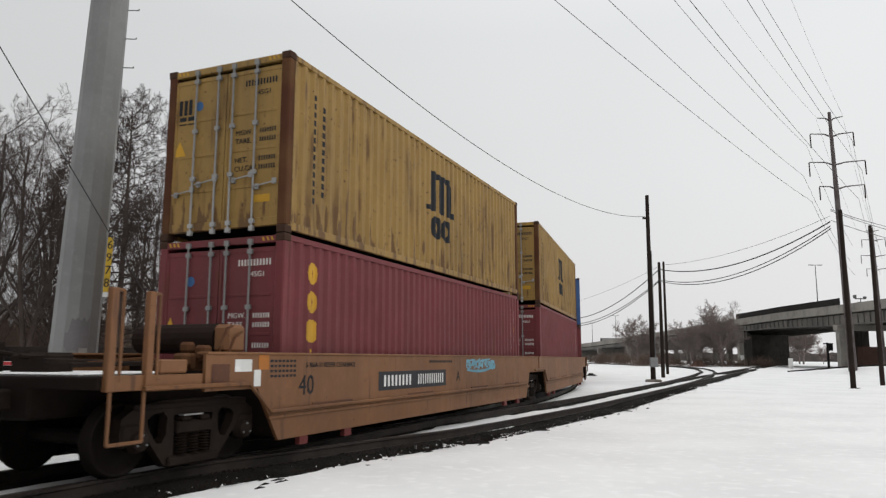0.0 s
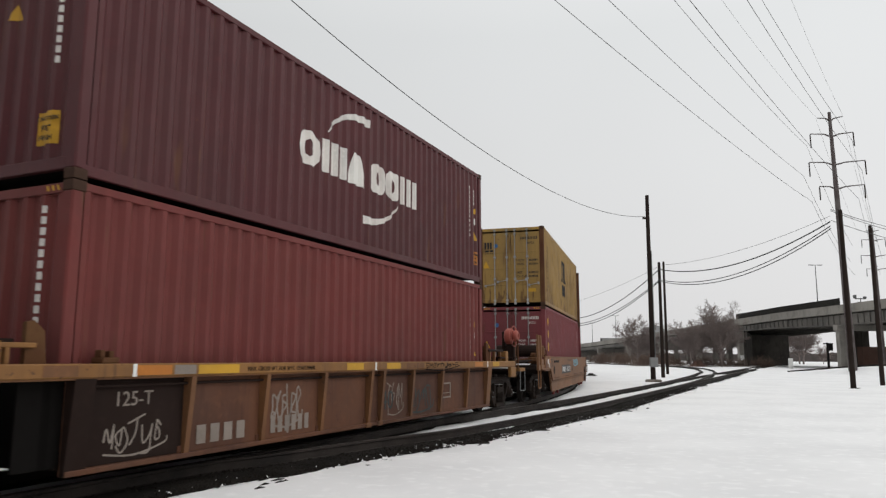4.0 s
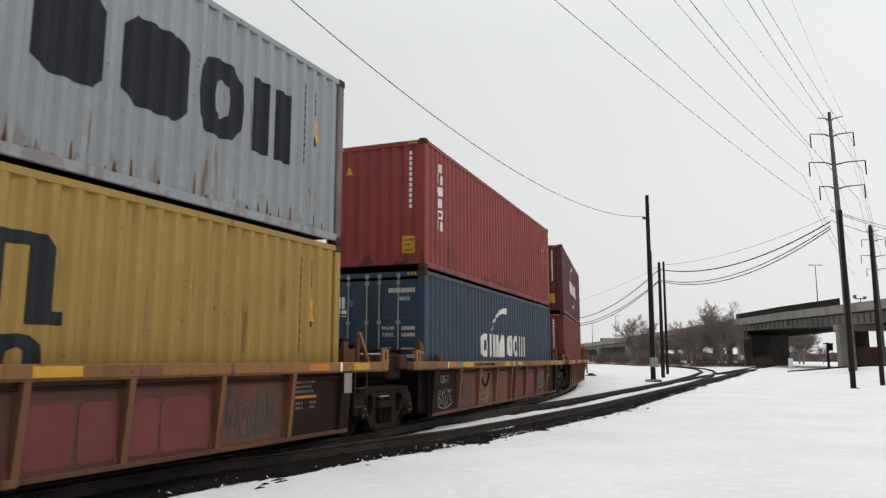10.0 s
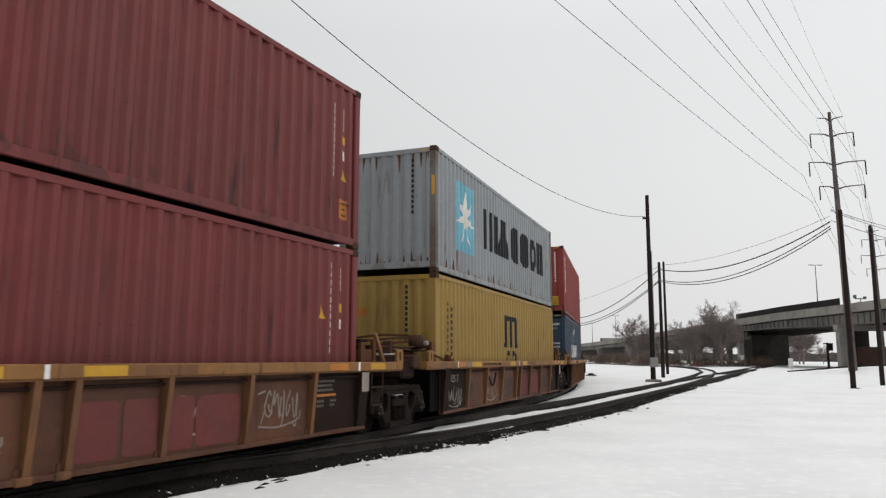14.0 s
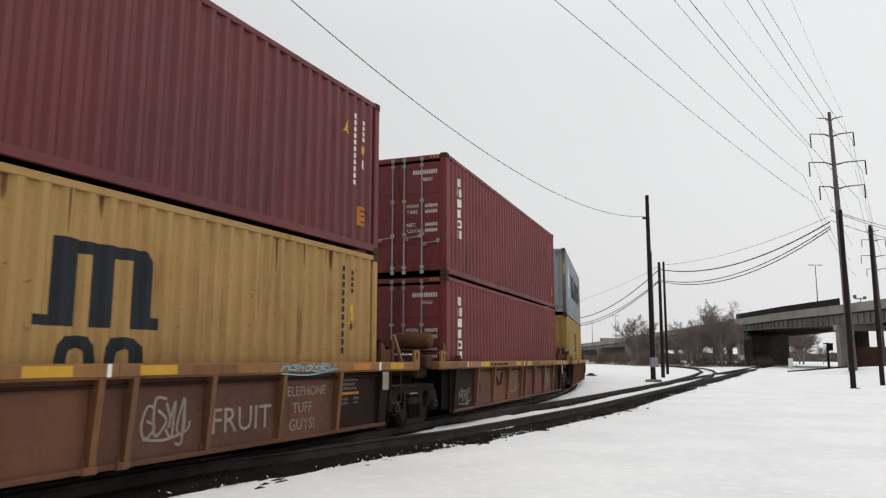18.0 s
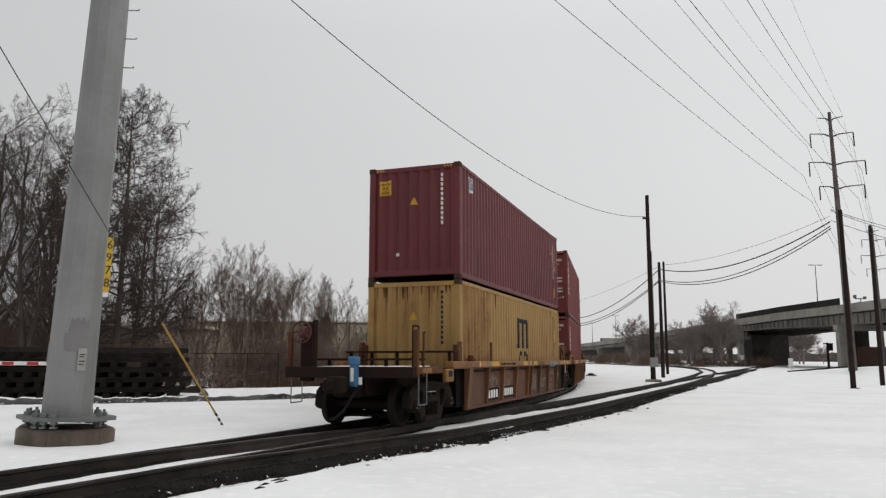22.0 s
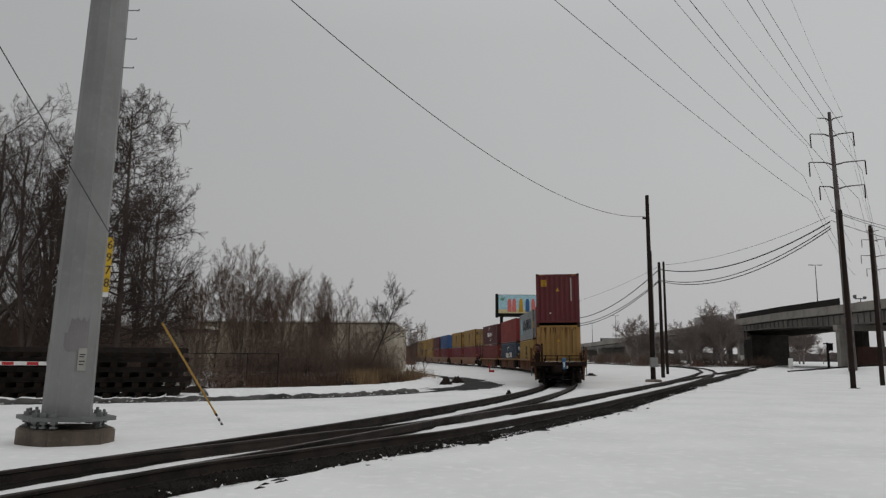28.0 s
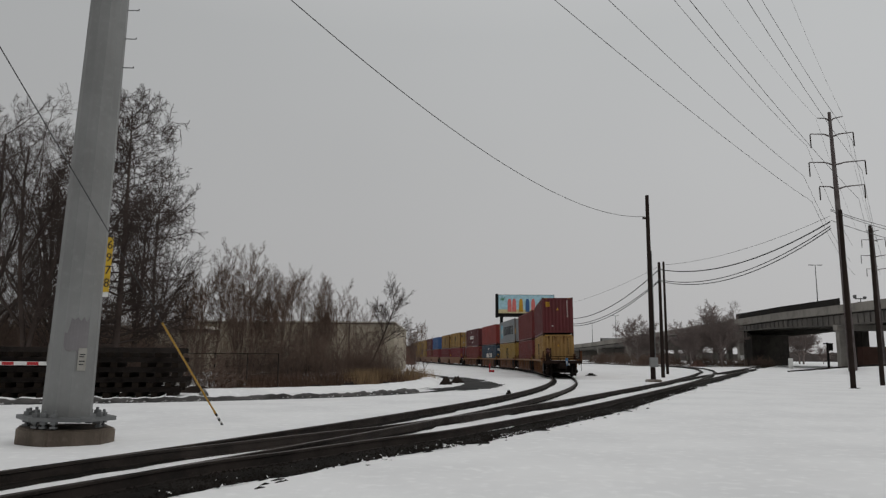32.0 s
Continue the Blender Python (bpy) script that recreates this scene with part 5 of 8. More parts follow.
def platform(ob, d):
    """The end platform with crosswalks, coupler and hand brake; d is -1 at the tail, +1 at the head."""
    g = 0.0 if d < 0 else -0.45
    k0 = 0.0 if d < 0 else 0.35
    def X(a, b):
        return (a * d, b * d) if d > 0 else (b * d, a * d)

    def Y(a, b):
        return (a * -d, b * -d) if d < 0 else (b * -d, a * -d)
    part("end_beam", shared("pbeam%d" % d, lambda: boxes((*X(6.3, 9.4 + g), -0.38, 0.38, 0.62, 1.03), bevel=0.03)), "car_black", ob)
    part("end_deck", shared("pdeck%d" % d, lambda: boxes((*X(7.82 + k0 * 1.2, 9.4 + g), -1.40 if d < 0 else -1.2, 1.40 if d < 0 else 1.2, 1.05 if d < 0 else 0.98, 1.19 if d < 0 else 1.08), bevel=0.012)), "post_rust" if d < 0 else "car_black", ob)
    part("end_sill", shared("psill%d" % d, lambda: boxes((*X(9.4 + g, 9.55 + g), -1.42 if d < 0 else -1.2, 1.42 if d < 0 else 1.2, 0.98 if d < 0 else 0.9, 1.20 if d < 0 else 1.09), bevel=0.015)), "dark_sheet", ob)
    part("deck_snow", shared("pdsnow%d" % d, lambda: boxes((*X(7.95 + k0, 9.2 + g), -1.1 if d > 0 else -1.15, 0.9, 1.188 if d < 0 else 1.078, 1.205 if d < 0 else 1.11), bevel=0.006)), "snow", ob, "thin snow lying on the deck")
    for q in (-1, 1):
        br = part("side_bracket", shared("pbr%d%d" % (d, q), lambda: boxes((*(X(7.34, 7.82) if d < 0 else (7.65, 8.07)), min(q * 1.38, q * 1.478), max(q * 1.38, q * 1.478), 0.86, 1.135), bevel=0.02)), "car_yellow", ob)
        if d < 0:
            part("bracket_hole", shared("pbh%d%d" % (d, q), lambda: boxes((*X(7.45, 7.69), min(q * 1.476, q * 1.482), max(q * 1.476, q * 1.482), 0.97, 1.1), bevel=0.001)), "black", br)
        part("deck_patch", shared("pdp%d%d" % (d, q), lambda: boxes((*X(8.5, 9.0), min(q * 1.398, q * 1.405), max(q * 1.398, q * 1.405), 1.07, 1.17)) if d < 0 else boxes((8.55, 9.05, min(q * 1.2, q * 1.44), max(q * 1.2, q * 1.44), 1.0, 1.1), bevel=0.015)), "car_yellow", ob)
        part("grab_post", shared("pgp%d%d" % (d, q), lambda: boxes((*X(9.32 + g, 9.42 + g), min(q * 1.36, q * 1.46) if d < 0 else q * 1.15 - 0.05, max(q * 1.36, q * 1.46) if d < 0 else q * 1.15 + 0.05, 1.0, 1.92), bevel=0.02)), "post_rust", ob)
        part("grab_iron", shared("pgi%d%d" % (d, q), lambda: rods([(d * (8.92 + 0.8 * g), q * 1.38, 1.0), (d * (8.92 + 0.8 * g), q * 1.38, 1.88), (d * (8.86 + 0.8 * g), q * 1.38, 1.88)], 0.024)), "post_rust", ob)
        part("sill_step", shared("pst%d%d" % (d, q), lambda: rods([(d * (8.85 + 0.5 * g), q * 1.42, 1.08), (d * (8.85 + 0.5 * g), q * 1.42, 0.46), (d * (9.28 + 0.5 * g), q * 1.42, 0.46), (d * (9.28 + 0.5 * g), q * 1.42, 1.08)], 0.013)), "galvanized_dark", ob)
        bm = bmesh.new()
        prism(bm, [(d * 6.22, 1.29), (d * 6.48, 1.29), (d * 6.46, 1.58), (d * 6.38, 1.74), (d * 6.22, 1.76)], "y", min(q * 1.23, q * 1.29), max(q * 1.23, q * 1.29))
        box(bm, min(d * 6.28, d * 6.38), max(d * 6.28, d * 6.38), min(q * 1.12, q * 1.24), max(q * 1.12, q * 1.24), 1.29, 1.68)
        part("corner_guide", shared_from("pcg%d%d" % (d, q), bm), "post_rust", ob)
    part("coupler", shared("coupler%d" % d, lambda: boxes((*X(9.5 + g, 9.95 + g), -0.11, 0.11, 0.76, 0.98), (*X(9.85 + g, 10.15 + g), -0.19, 0.15, 0.70, 1.02), (*X(10.05 + g, 10.2 + g), -0.06, 0.19, 0.74, 0.98), bevel=0.03)), "truck_iron", ob)
    part("draft_gear", shared("draft%d" % d, lambda: boxes((*X(9.2 + g, 9.62 + g), -0.27, 0.27, 0.60, 0.99), bevel=0.04)), "car_black", ob)
    if d > 0:
        for q in (-1, 1):
            part("side_rail", shared("psr%d" % q, lambda: boxes((6.35, 7.48, q * 1.27 - 0.05, q * 1.27 + 0.05, 1.54, 1.60), bevel=0.008)), "dark_sheet", ob)
            for x in (6.5, 6.85, 7.3):
                part("rail_leg", shared("prl", lambda: boxes((-0.035, 0.035, -0.035, 0.035, 1.16, 1.54))), "car_post", ob, at=(x, q * 1.27, 0))
            part("rail_block", shared("prb%d" % q, lambda: boxes((7.48, 7.68, q * 1.3 - 0.09, q * 1.3 + 0.09, 1.28, 1.56), bevel=0.015)), "car_yellow", ob)
    for k, (x0, x1, z) in enumerate(((6.66, 7.02, 1.49), (8.72, 9.06, 1.32))):
        if d > 0:
            x0, x1 = (7.15, 7.62) if k == 0 else (8.35, 8.75)
            z = 1.36
        part("crosswalk", shared("pwalk%d%d" % (d, k), lambda: boxes((*X(x0, x1), -1.36, 1.36, z, z + 0.045), bevel=0.008)), "dark_sheet", ob, "grimy walkboard across the end")
        for y in (-1.2, -0.55, 0.1, 0.75, 1.3):
            part("walk_leg", shared("pleg%d%d" % (d, k), lambda: boxes((d * (x0 + x1) / 2 - 0.03, d * (x0 + x1) / 2 + 0.03, -0.03, 0.03, 1.19, z))), "dark_sheet", ob, at=(0, y, 0))
    # hand brake on its stand at one corner
    part("hand_brake_stand", shared("phs%d" % d, lambda: boxes((*X(9.15 + g, 9.30 + g), *Y(0.94, 1.22), 0.9, 1.75), (*X(9.3 + g, 9.40 + g), *Y(0.80, 0.90), 1.0, 2.15), bevel=0.02)), "dark_sheet", ob)
    part("hand_brake_housing", shared("phb%d" % d, lambda: boxes((*X(9.16 + g, 9.36 + g), *Y(0.92, 1.18), 1.74, 2.12), bevel=0.07)), "dark_sheet", ob)
    if d > 0:
        # the wheel stands square to the side of the car
        C = Matrix.Translation((8.72, -1.22, 2.0))
        vs, fs = [], []
        n = 24
        tube([(0.29 * math.cos(2 * math.pi * i / n), 0, 0.29 * math.sin(2 * math.pi * i / n)) for i in range(n + 1)], [0.014] * (n + 1), 6, vs, fs)
        for i in range(5):
            a = 2 * math.pi * i / 5
            tube([(0, -0.06, 0), (0.29 * math.cos(a), 0, 0.29 * math.sin(a))], [0.02, 0.014], 5, vs, fs)
        part("brake_wheel", raw(vs, fs, "wheel", True), "brake_red", ob, "red spoked hand-brake wheel", at=C)
        prof = [(0.0, -0.02), (0.07, -0.02), (0.075, -0.11), (0.10, -0.14), (0.155, -0.11), (0.17, -0.03), (0.15, 0.02), (0.0, 0.02)]
        hv, hf = lathe(prof, 20)
        part("wheel_hub", raw(hv, hf, "hub", True), "brake_red", ob, at=C)
        part("hub_bore", rods([(0, -0.02, 0), (0, -0.035, 0)], 0.07, 14), "black", ob, at=C)
        prof = [(0.0, 0.05), (0.2, 0.05), (0.23, 0.09), (0.23, 0.20), (0.2, 0.24), (0.0, 0.24)]
        hv, hf = lathe(prof, 18)
        part("gear_case", raw(hv, hf, "gear", True), "brake_red", ob, at=C)
    n = 20
    cy, cz, cx = -d * 1.08, (2.08 if d > 0 else 1.90), d * 9.5
    vs, fs = [], []
    tube([(cx, cy + 0.22 * math.cos(2 * math.pi * i / n), cz + 0.22 * math.sin(2 * math.pi * i / n)) for i in range(n + 1)], [0.018] * (n + 1), 6, vs, fs)
    for i in range(5):
        a = 2 * math.pi * i / 5
        tube([(cx - d * 0.05, cy, cz), (cx, cy + 0.22 * math.cos(a), cz + 0.22 * math.sin(a))], [0.02, 0.016], 5, vs, fs)
    if d < 0:
        part("brake_wheel", shared("pbw%d" % d, lambda: raw(vs, fs, "wheel")), "tail_wheel", ob, "round spoked hand-brake wheel")
    bm = bmesh.new()
    rod(bm, (cx - d * 0.12, cy, cz), (cx + d * 0.03, cy, cz), 0.13, 0.07, 14)
    if d < 0:
        part("wheel_hub", shared_from("phub%d" % d, bm), "tail_wheel", ob)
    part("brake_rail", shared("pbrl%d" % d, lambda: rods([(d * (9.0 + g), d * 1.3, 1.05), (d * (9.0 + g), d * 1.3, 2.0), (d * (9.3 + g), d * 1.3, 2.0), (d * (9.3 + g), d * 1.3, 1.05)], 0.018)), "dark_sheet", ob)
    bm = bmesh.new()
    pts = [(d * (u + g), w, z) for u, w, z in ((9.6, -0.30, 0.80), (9.85, -0.26, 0.62), (10.0, -0.18, 0.38), (10.05, -0.05, 0.24), (10.0, 0.1, 0.22))]
    for a, b in zip(pts, pts[1:]):
        rod(bm, a, b, 0.03, n=6)
    part("air_hose", shared_from("hose%d" % d, bm), "black", ob)
    if d < 0:
        eot = part("tail_marker", boxes((-9.86, -9.72, -0.36, -0.20, 0.82, 1.36), (-9.88, -9.70, -0.38, -0.18, 1.22, 1.40), bevel=0.03), "eot_blue", ob, "bright blue end-of-train marker box")
        part("marker_strip", boxes((-9.885, -9.87, -0.31, -0.25, 0.92, 1.18)), "white", eot)
        part("marker_tag", boxes((-9.84, -9.80, -0.46, -0.40, 0.86, 1.0), bevel=0.004), "white", eot)
    else:
        part("tool_box", shared("ptb", lambda: boxes((8.05, 8.5, 0.2, 0.9, 1.08, 1.58), bevel=0.02)), "post_rust", ob)


def well_car_smooth(label, detailed=True, tail=True):
    """A smooth-sided unit with deep tan side plates."""
    ob = tagged(new("well_car"), label, "rail car", "well cars of the train")
    for s in (-1, 1):
        bm = bmesh.new()
        pts = [(-8.0, 1.42), (-8.0, 0.95), (-6.95, 0.95), (-6.45, 0.22), (6.0, 0.22), (6.4, 0.95), (7.6, 0.95), (7.6, 1.42)]
        prism(bm, pts, "y", min(s * 1.40, s * 1.45), max(s * 1.40, s * 1.45))
        part("side_plate", shared_from("smooth_side%d" % s, bm), "car_tan", ob)
        part("top_rim", shared("rim%d" % s, lambda: boxes((-8.0, 7.6, min(s * 1.30, s * 1.47), max(s * 1.30, s * 1.47), 1.40, 1.435), bevel=0.008)), "car_tan", ob)
        part("lower_rib", shared("lrib%d" % s, lambda: boxes((-6.7, 6.3, min(s * 1.44, s * 1.475), max(s * 1.44, s * 1.475), 0.52, 0.57), bevel=0.008)), "car_tan", ob)
        part("side_pipe", shared("spipe%d" % s, lambda: rods([(-9.0, s * 1.47, 1.02), (-7.2, s * 1.50, 1.02), (-6.7, s * 1.50, 0.63), (5.9, s * 1.50, 0.63)], 0.03)), "car_post", ob)
        for x in (-5.9, -4.6, 3.9, 5.1):
            part("foot_block", shared("fblk%d" % s, lambda: boxes((0, 0.22, min(s * 1.36, s * 1.44), max(s * 1.36, s * 1.44), 0.10, 0.24))), "decal_red", ob, at=(x, 0, 0))
        for x in (-5.6, -2.2, 1.3, 4.0):
            part("pocket_flap", shared("flap%d%.1f" % (s, x), lambda: boxes((x, x + 1.2, min(s * 1.44, s * 1.465), max(s * 1.44, s * 1.465), 0.66, 0.69))), "car_side", ob)
    part("floor", shared("well_floor2", lambda: boxes((-6.3, 6.3, -1.38, 1.38, 0.24, 0.33))), "car_black", ob)
    for x in (-6.4, 6.35):
        part("end_bulkhead", shared("bulk2%.2f" % x, lambda: boxes((x - 0.05, x + 0.05, -1.38, 1.38, 0.3, 1.30))), "car_black", ob)
    for x0, x1 in ((-9.55, -6.46), (6.41, 8.0)):
        part("end_beam", shared("beam2%.1f" % x0, lambda: boxes((x0, x1, -0.4, 0.4, 0.68, 1.10), bevel=0.03)), "car_black", ob)
    if tail:
        part("end_deck", shared("deck2", lambda: boxes((-9.55, -8.02, -1.38, 1.38, 1.02, 1.16), bevel=0.012)), "car_black", ob)
        part("deck_edge", shared("dedge2", lambda: boxes((-9.5, -8.02, -1.43, -1.385, 1.0, 1.17), bevel=0.01)), "car_tan", ob)
        part("deck_snow", shared("dsnow2", lambda: boxes((-9.45, -8.3, -1.0, 1.2, 1.158, 1.20), bevel=0.02)), "snow", ob, "thin snow lying on the deck")
        part("coupler", shared("coupler2", lambda: boxes((-9.9, -9.5, -0.12, 0.12, 0.78, 1.02), (-10.1, -9.8, -0.2, 0.16, 0.70, 1.06), bevel=0.03)), "truck_iron", ob)
        part("reservoir", shared("reserv", lambda: rods([(-7.3, -1.1, 1.62), (-7.3, 0.3, 1.62)], 0.20, 16)), "dark_sheet", ob, "round black air reservoir")
        part("reservoir_end", shared("reserv2", lambda: boxes((-7.5, -7.1, -1.34, -1.1, 1.42, 1.80), bevel=0.05)), "car_tan", ob)
        part("valve_block", shared("valves", lambda: boxes((-7.95, -7.65, -1.2, -0.85, 1.2, 1.42), (-7.9, -7.7, -1.3, -1.15, 1.32, 1.52), (-8.1, -7.93, -1.18, -1.0, 1.25, 1.42), (-7.72, -7.58, -1.3, -1.12, 1.2, 1.34), (-7.95, -7.8, -1.12, -0.95, 1.42, 1.56), (-7.8, -7.6, -1.05, -0.9, 1.4, 1.5), bevel=0.035)), "post_rust", ob)
        bm = bmesh.new()
        for pts in ([(-7.35, -1.3, 1.78), (-7.55, -1.38, 1.74), (-7.7, -1.4, 1.5), (-7.68, -1.36, 1.35)], [(-7.2, -1.34, 1.7), (-7.45, -1.42, 1.62), (-7.55, -1.42, 1.42)], [(-8.0, -1.1, 1.3), (-8.5, -0.9, 1.35), (-9.0, -0.6, 1.3)]):
            for a, b in zip(pts, pts[1:]):
                rod(bm, a, b, 0.018, n=6)
        part("valve_pipes", shared_from("vpipes2", bm), "post_rust", ob)
        part("drain_block", shared("drain2", lambda: boxes((-8.75, -8.3, -1.44, -1.38, 1.18, 1.34), bevel=0.02)), "car_tan", ob)
        bm = bmesh.new()
        for x in (-9.45, -8.92):
            box(bm, x - 0.05, x + 0.05, -1.46, -1.38, 1.0, 2.1, 0.01)
            rod(bm, (x + 0.14, -1.42, 1.1), (x + 0.14, -1.42, 2.08), 0.02, n=6)
            rod(bm, (x, -1.42, 2.08), (x + 0.14, -1.42, 2.08), 0.02, n=6)
        part("grab_post", shared_from("grab2", bm), "car_tan", ob)
        bm = bmesh.new()
        for x in (-9.42, -8.95):
            rod(bm, (x, -1.42, 0.45), (x, -1.42, 1.05), 0.022, n=6)
        rod(bm, (-9.42, -1.42, 0.45), (-8.95, -1.42, 0.45), 0.022, n=6)
        part("sill_step", shared_from("step2", bm), "car_tan", ob)
        bm = bmesh.new()
        for k in range(4):
            rod(bm, (-8.2 - 0.1 * k, -1.0 + 0.45 * k, 1.3), (-9.4, -0.8 + 0.4 * k, 1.28 + 0.05 * k), 0.028, n=6)
        box(bm, -9.3, -8.9, -0.3, 0.3, 1.16, 1.42, 0.04)
        box(bm, -9.5, -9.2, 0.5, 1.2, 1.16, 1.55, 0.02)
        part("brake_gear", shared_from("gear2", bm), "truck_iron", ob)
    if detailed:
        def txt(key, s, size, at, mat="ink_grey"):
            part("side_lettering", shared("t_" + key, lambda: lettering(s, size)), mat, ob, at=at)
        txt("40", "40", 0.42, (-5.98, -1.4535, 0.82))
        txt("A", "A", 0.32, (0.35, -1.4535, 0.86))
        txt("clear", "S-306A-11 REEFER CLEARANCE", 0.11, (-5.8, -1.4535, 1.22))
        part("number_board", shared("nboard", lambda: flat_marks([rect(-3.45, -0.28, 0.78, 1.12)], -1.4535)), "ink", ob, "black board with white bars")
        part("number_bar", shared("nbars", lambda: flat_marks(row(-3.28, -2.05, 0.85, 1.05, 8, 0.5) + row(-1.78, -0.42, 0.85, 1.05, 12, 0.5), -1.457)), "white", ob)["kind"] = "stuff"
        part("data_marks", shared("dm2", lambda: flat_marks([r for z in (1.30, 1.23, 1.16, 1.09) for r in row(-6.7, -6.05, z, z + 0.035, 7)] + row(-1.2, 0.1, 1.27, 1.32, 12), -1.4535)), "ink_grey", ob)["kind"] = "stuff"
        part("data_plate", shared("dp2", lambda: flat_marks([rect(-7.45, -7.1, 1.18, 1.34)], -1.4535)), "white", ob)
        part("data_plate", shared("dp3", lambda: flat_marks([rect(-7.05, -6.9, 0.98, 1.2)], -1.4535)), "white", ob)
        part("data_plate", shared("dp4", lambda: flat_marks([rect(-7.9, -7.55, 1.0, 1.28)], -1.4535)), "car_side", ob)
        part("sill_plate", shared("dp5", lambda: flat_marks([rect(-6.95, -6.72, 1.2, 1.4)], -1.4535)), "mark_orange", ob)
        for k in range(3):
            part("graffiti", scrawl(70 + k, 1.0, 3.0, 1.12, 1.32, 0.02, 5 + k, -1.4535), "sky_blue", ob, "pale blue scrawl")
    return ob


# ---- trucks ----
def side_frame():
    """A cast side frame: one plate with two tear-shaped openings and the spring pocket."""
    bm = bmesh.new()
    outer = [(-1.13, 0.50), (-1.11, 0.68), (-0.95, 0.78), (-0.55, 0.86), (0.55, 0.86), (0.95, 0.78), (1.11, 0.68), (1.13, 0.50), (1.05, 0.36), (0.82, 0.35), (0.72, 0.42), (0.48, 0.13), (0.40, 0.07), (-0.40, 0.07), (-0.48, 0.13), (-0.72, 0.42), (-0.82, 0.35), (-1.05, 0.36)]
    tear = [(-0.74, 0.64), (-0.66, 0.70), (-0.50, 0.73), (-0.43, 0.66), (-0.44, 0.46), (-0.50, 0.36), (-0.58, 0.36), (-0.70, 0.52)]
    pocket = [(-0.33, 0.68), (0.33, 0.68), (0.31, 0.20), (-0.31, 0.20)]
    y0, y1 = -0.07, 0.07
    edges = []
    for loop in (outer, tear, [(-x, z) for x, z in tear], pocket):
        vs = [bm.verts.new((x, y0, z)) for x, z in loop]
        edges += [bm.edges.new((a, b)) for a, b in zip(vs, vs[1:] + vs[:1])]
    r = bmesh.ops.triangle_fill(bm, use_beauty=True, edges=edges)
    faces = [g for g in r["geom"] if isinstance(g, bmesh.types.BMFace)]
    e = bmesh.ops.extrude_face_region(bm, geom=faces)
    bmesh.ops.translate(bm, vec=(0, y1 - y0, 0), verts=[v for v in e["geom"] if isinstance(v, bmesh.types.BMVert)])
    bmesh.ops.recalc_face_normals(bm, faces=bm.faces)
    for s in (-1, 1):
        box(bm, min(s * 0.80, s * 1.12), max(s * 0.80, s * 1.12), -0.10, 0.10, 0.36, 0.62, 0.03)
    box(bm, -0.42, 0.42, -0.12, 0.12, 0.075, 0.19, 0.02)
    box(bm, -0.95, 0.95, -0.095, 0.095, 0.76, 0.84, 0.02)
    return bm


def coil():
    prof = []
    for i in range(15):
        prof += [(0.050 if i % 2 else 0.090, i / 14 * 0.245)]
    vs, fs = lathe([(0.0, 0.0)] + prof + [(0.0, 0.245)], 12)
    return raw([(x, z, y) for x, y, z in vs], fs, "coil")


def wheel_mesh():
    prof = [(0.0, -0.05), (0.10, -0.05), (0.12, -0.02), (0.34, 0.02), (0.37, -0.06), (0.415, -0.065), (0.42, 0.03), (0.45, 0.045), (0.448, 0.072), (0.38, 0.075), (0.35, 0.05), (0.12, 0.03), (0.1, 0.07), (0.0, 0.07)]
    vs, fs = lathe(prof, 36)
    return raw(vs, fs, "wheel", True)


def bearing_cap():
    vs, fs = lathe([(0.0, -0.15), (0.05, -0.15), (0.06, -0.13), (0.105, -0.13), (0.115, -0.11), (0.115, -0.06), (0.135, -0.05), (0.135, 0.08), (0.0, 0.09)], 16)
    return raw([(x, y, z + 0.42) for x, y, z in vs], fs, "cap", True)


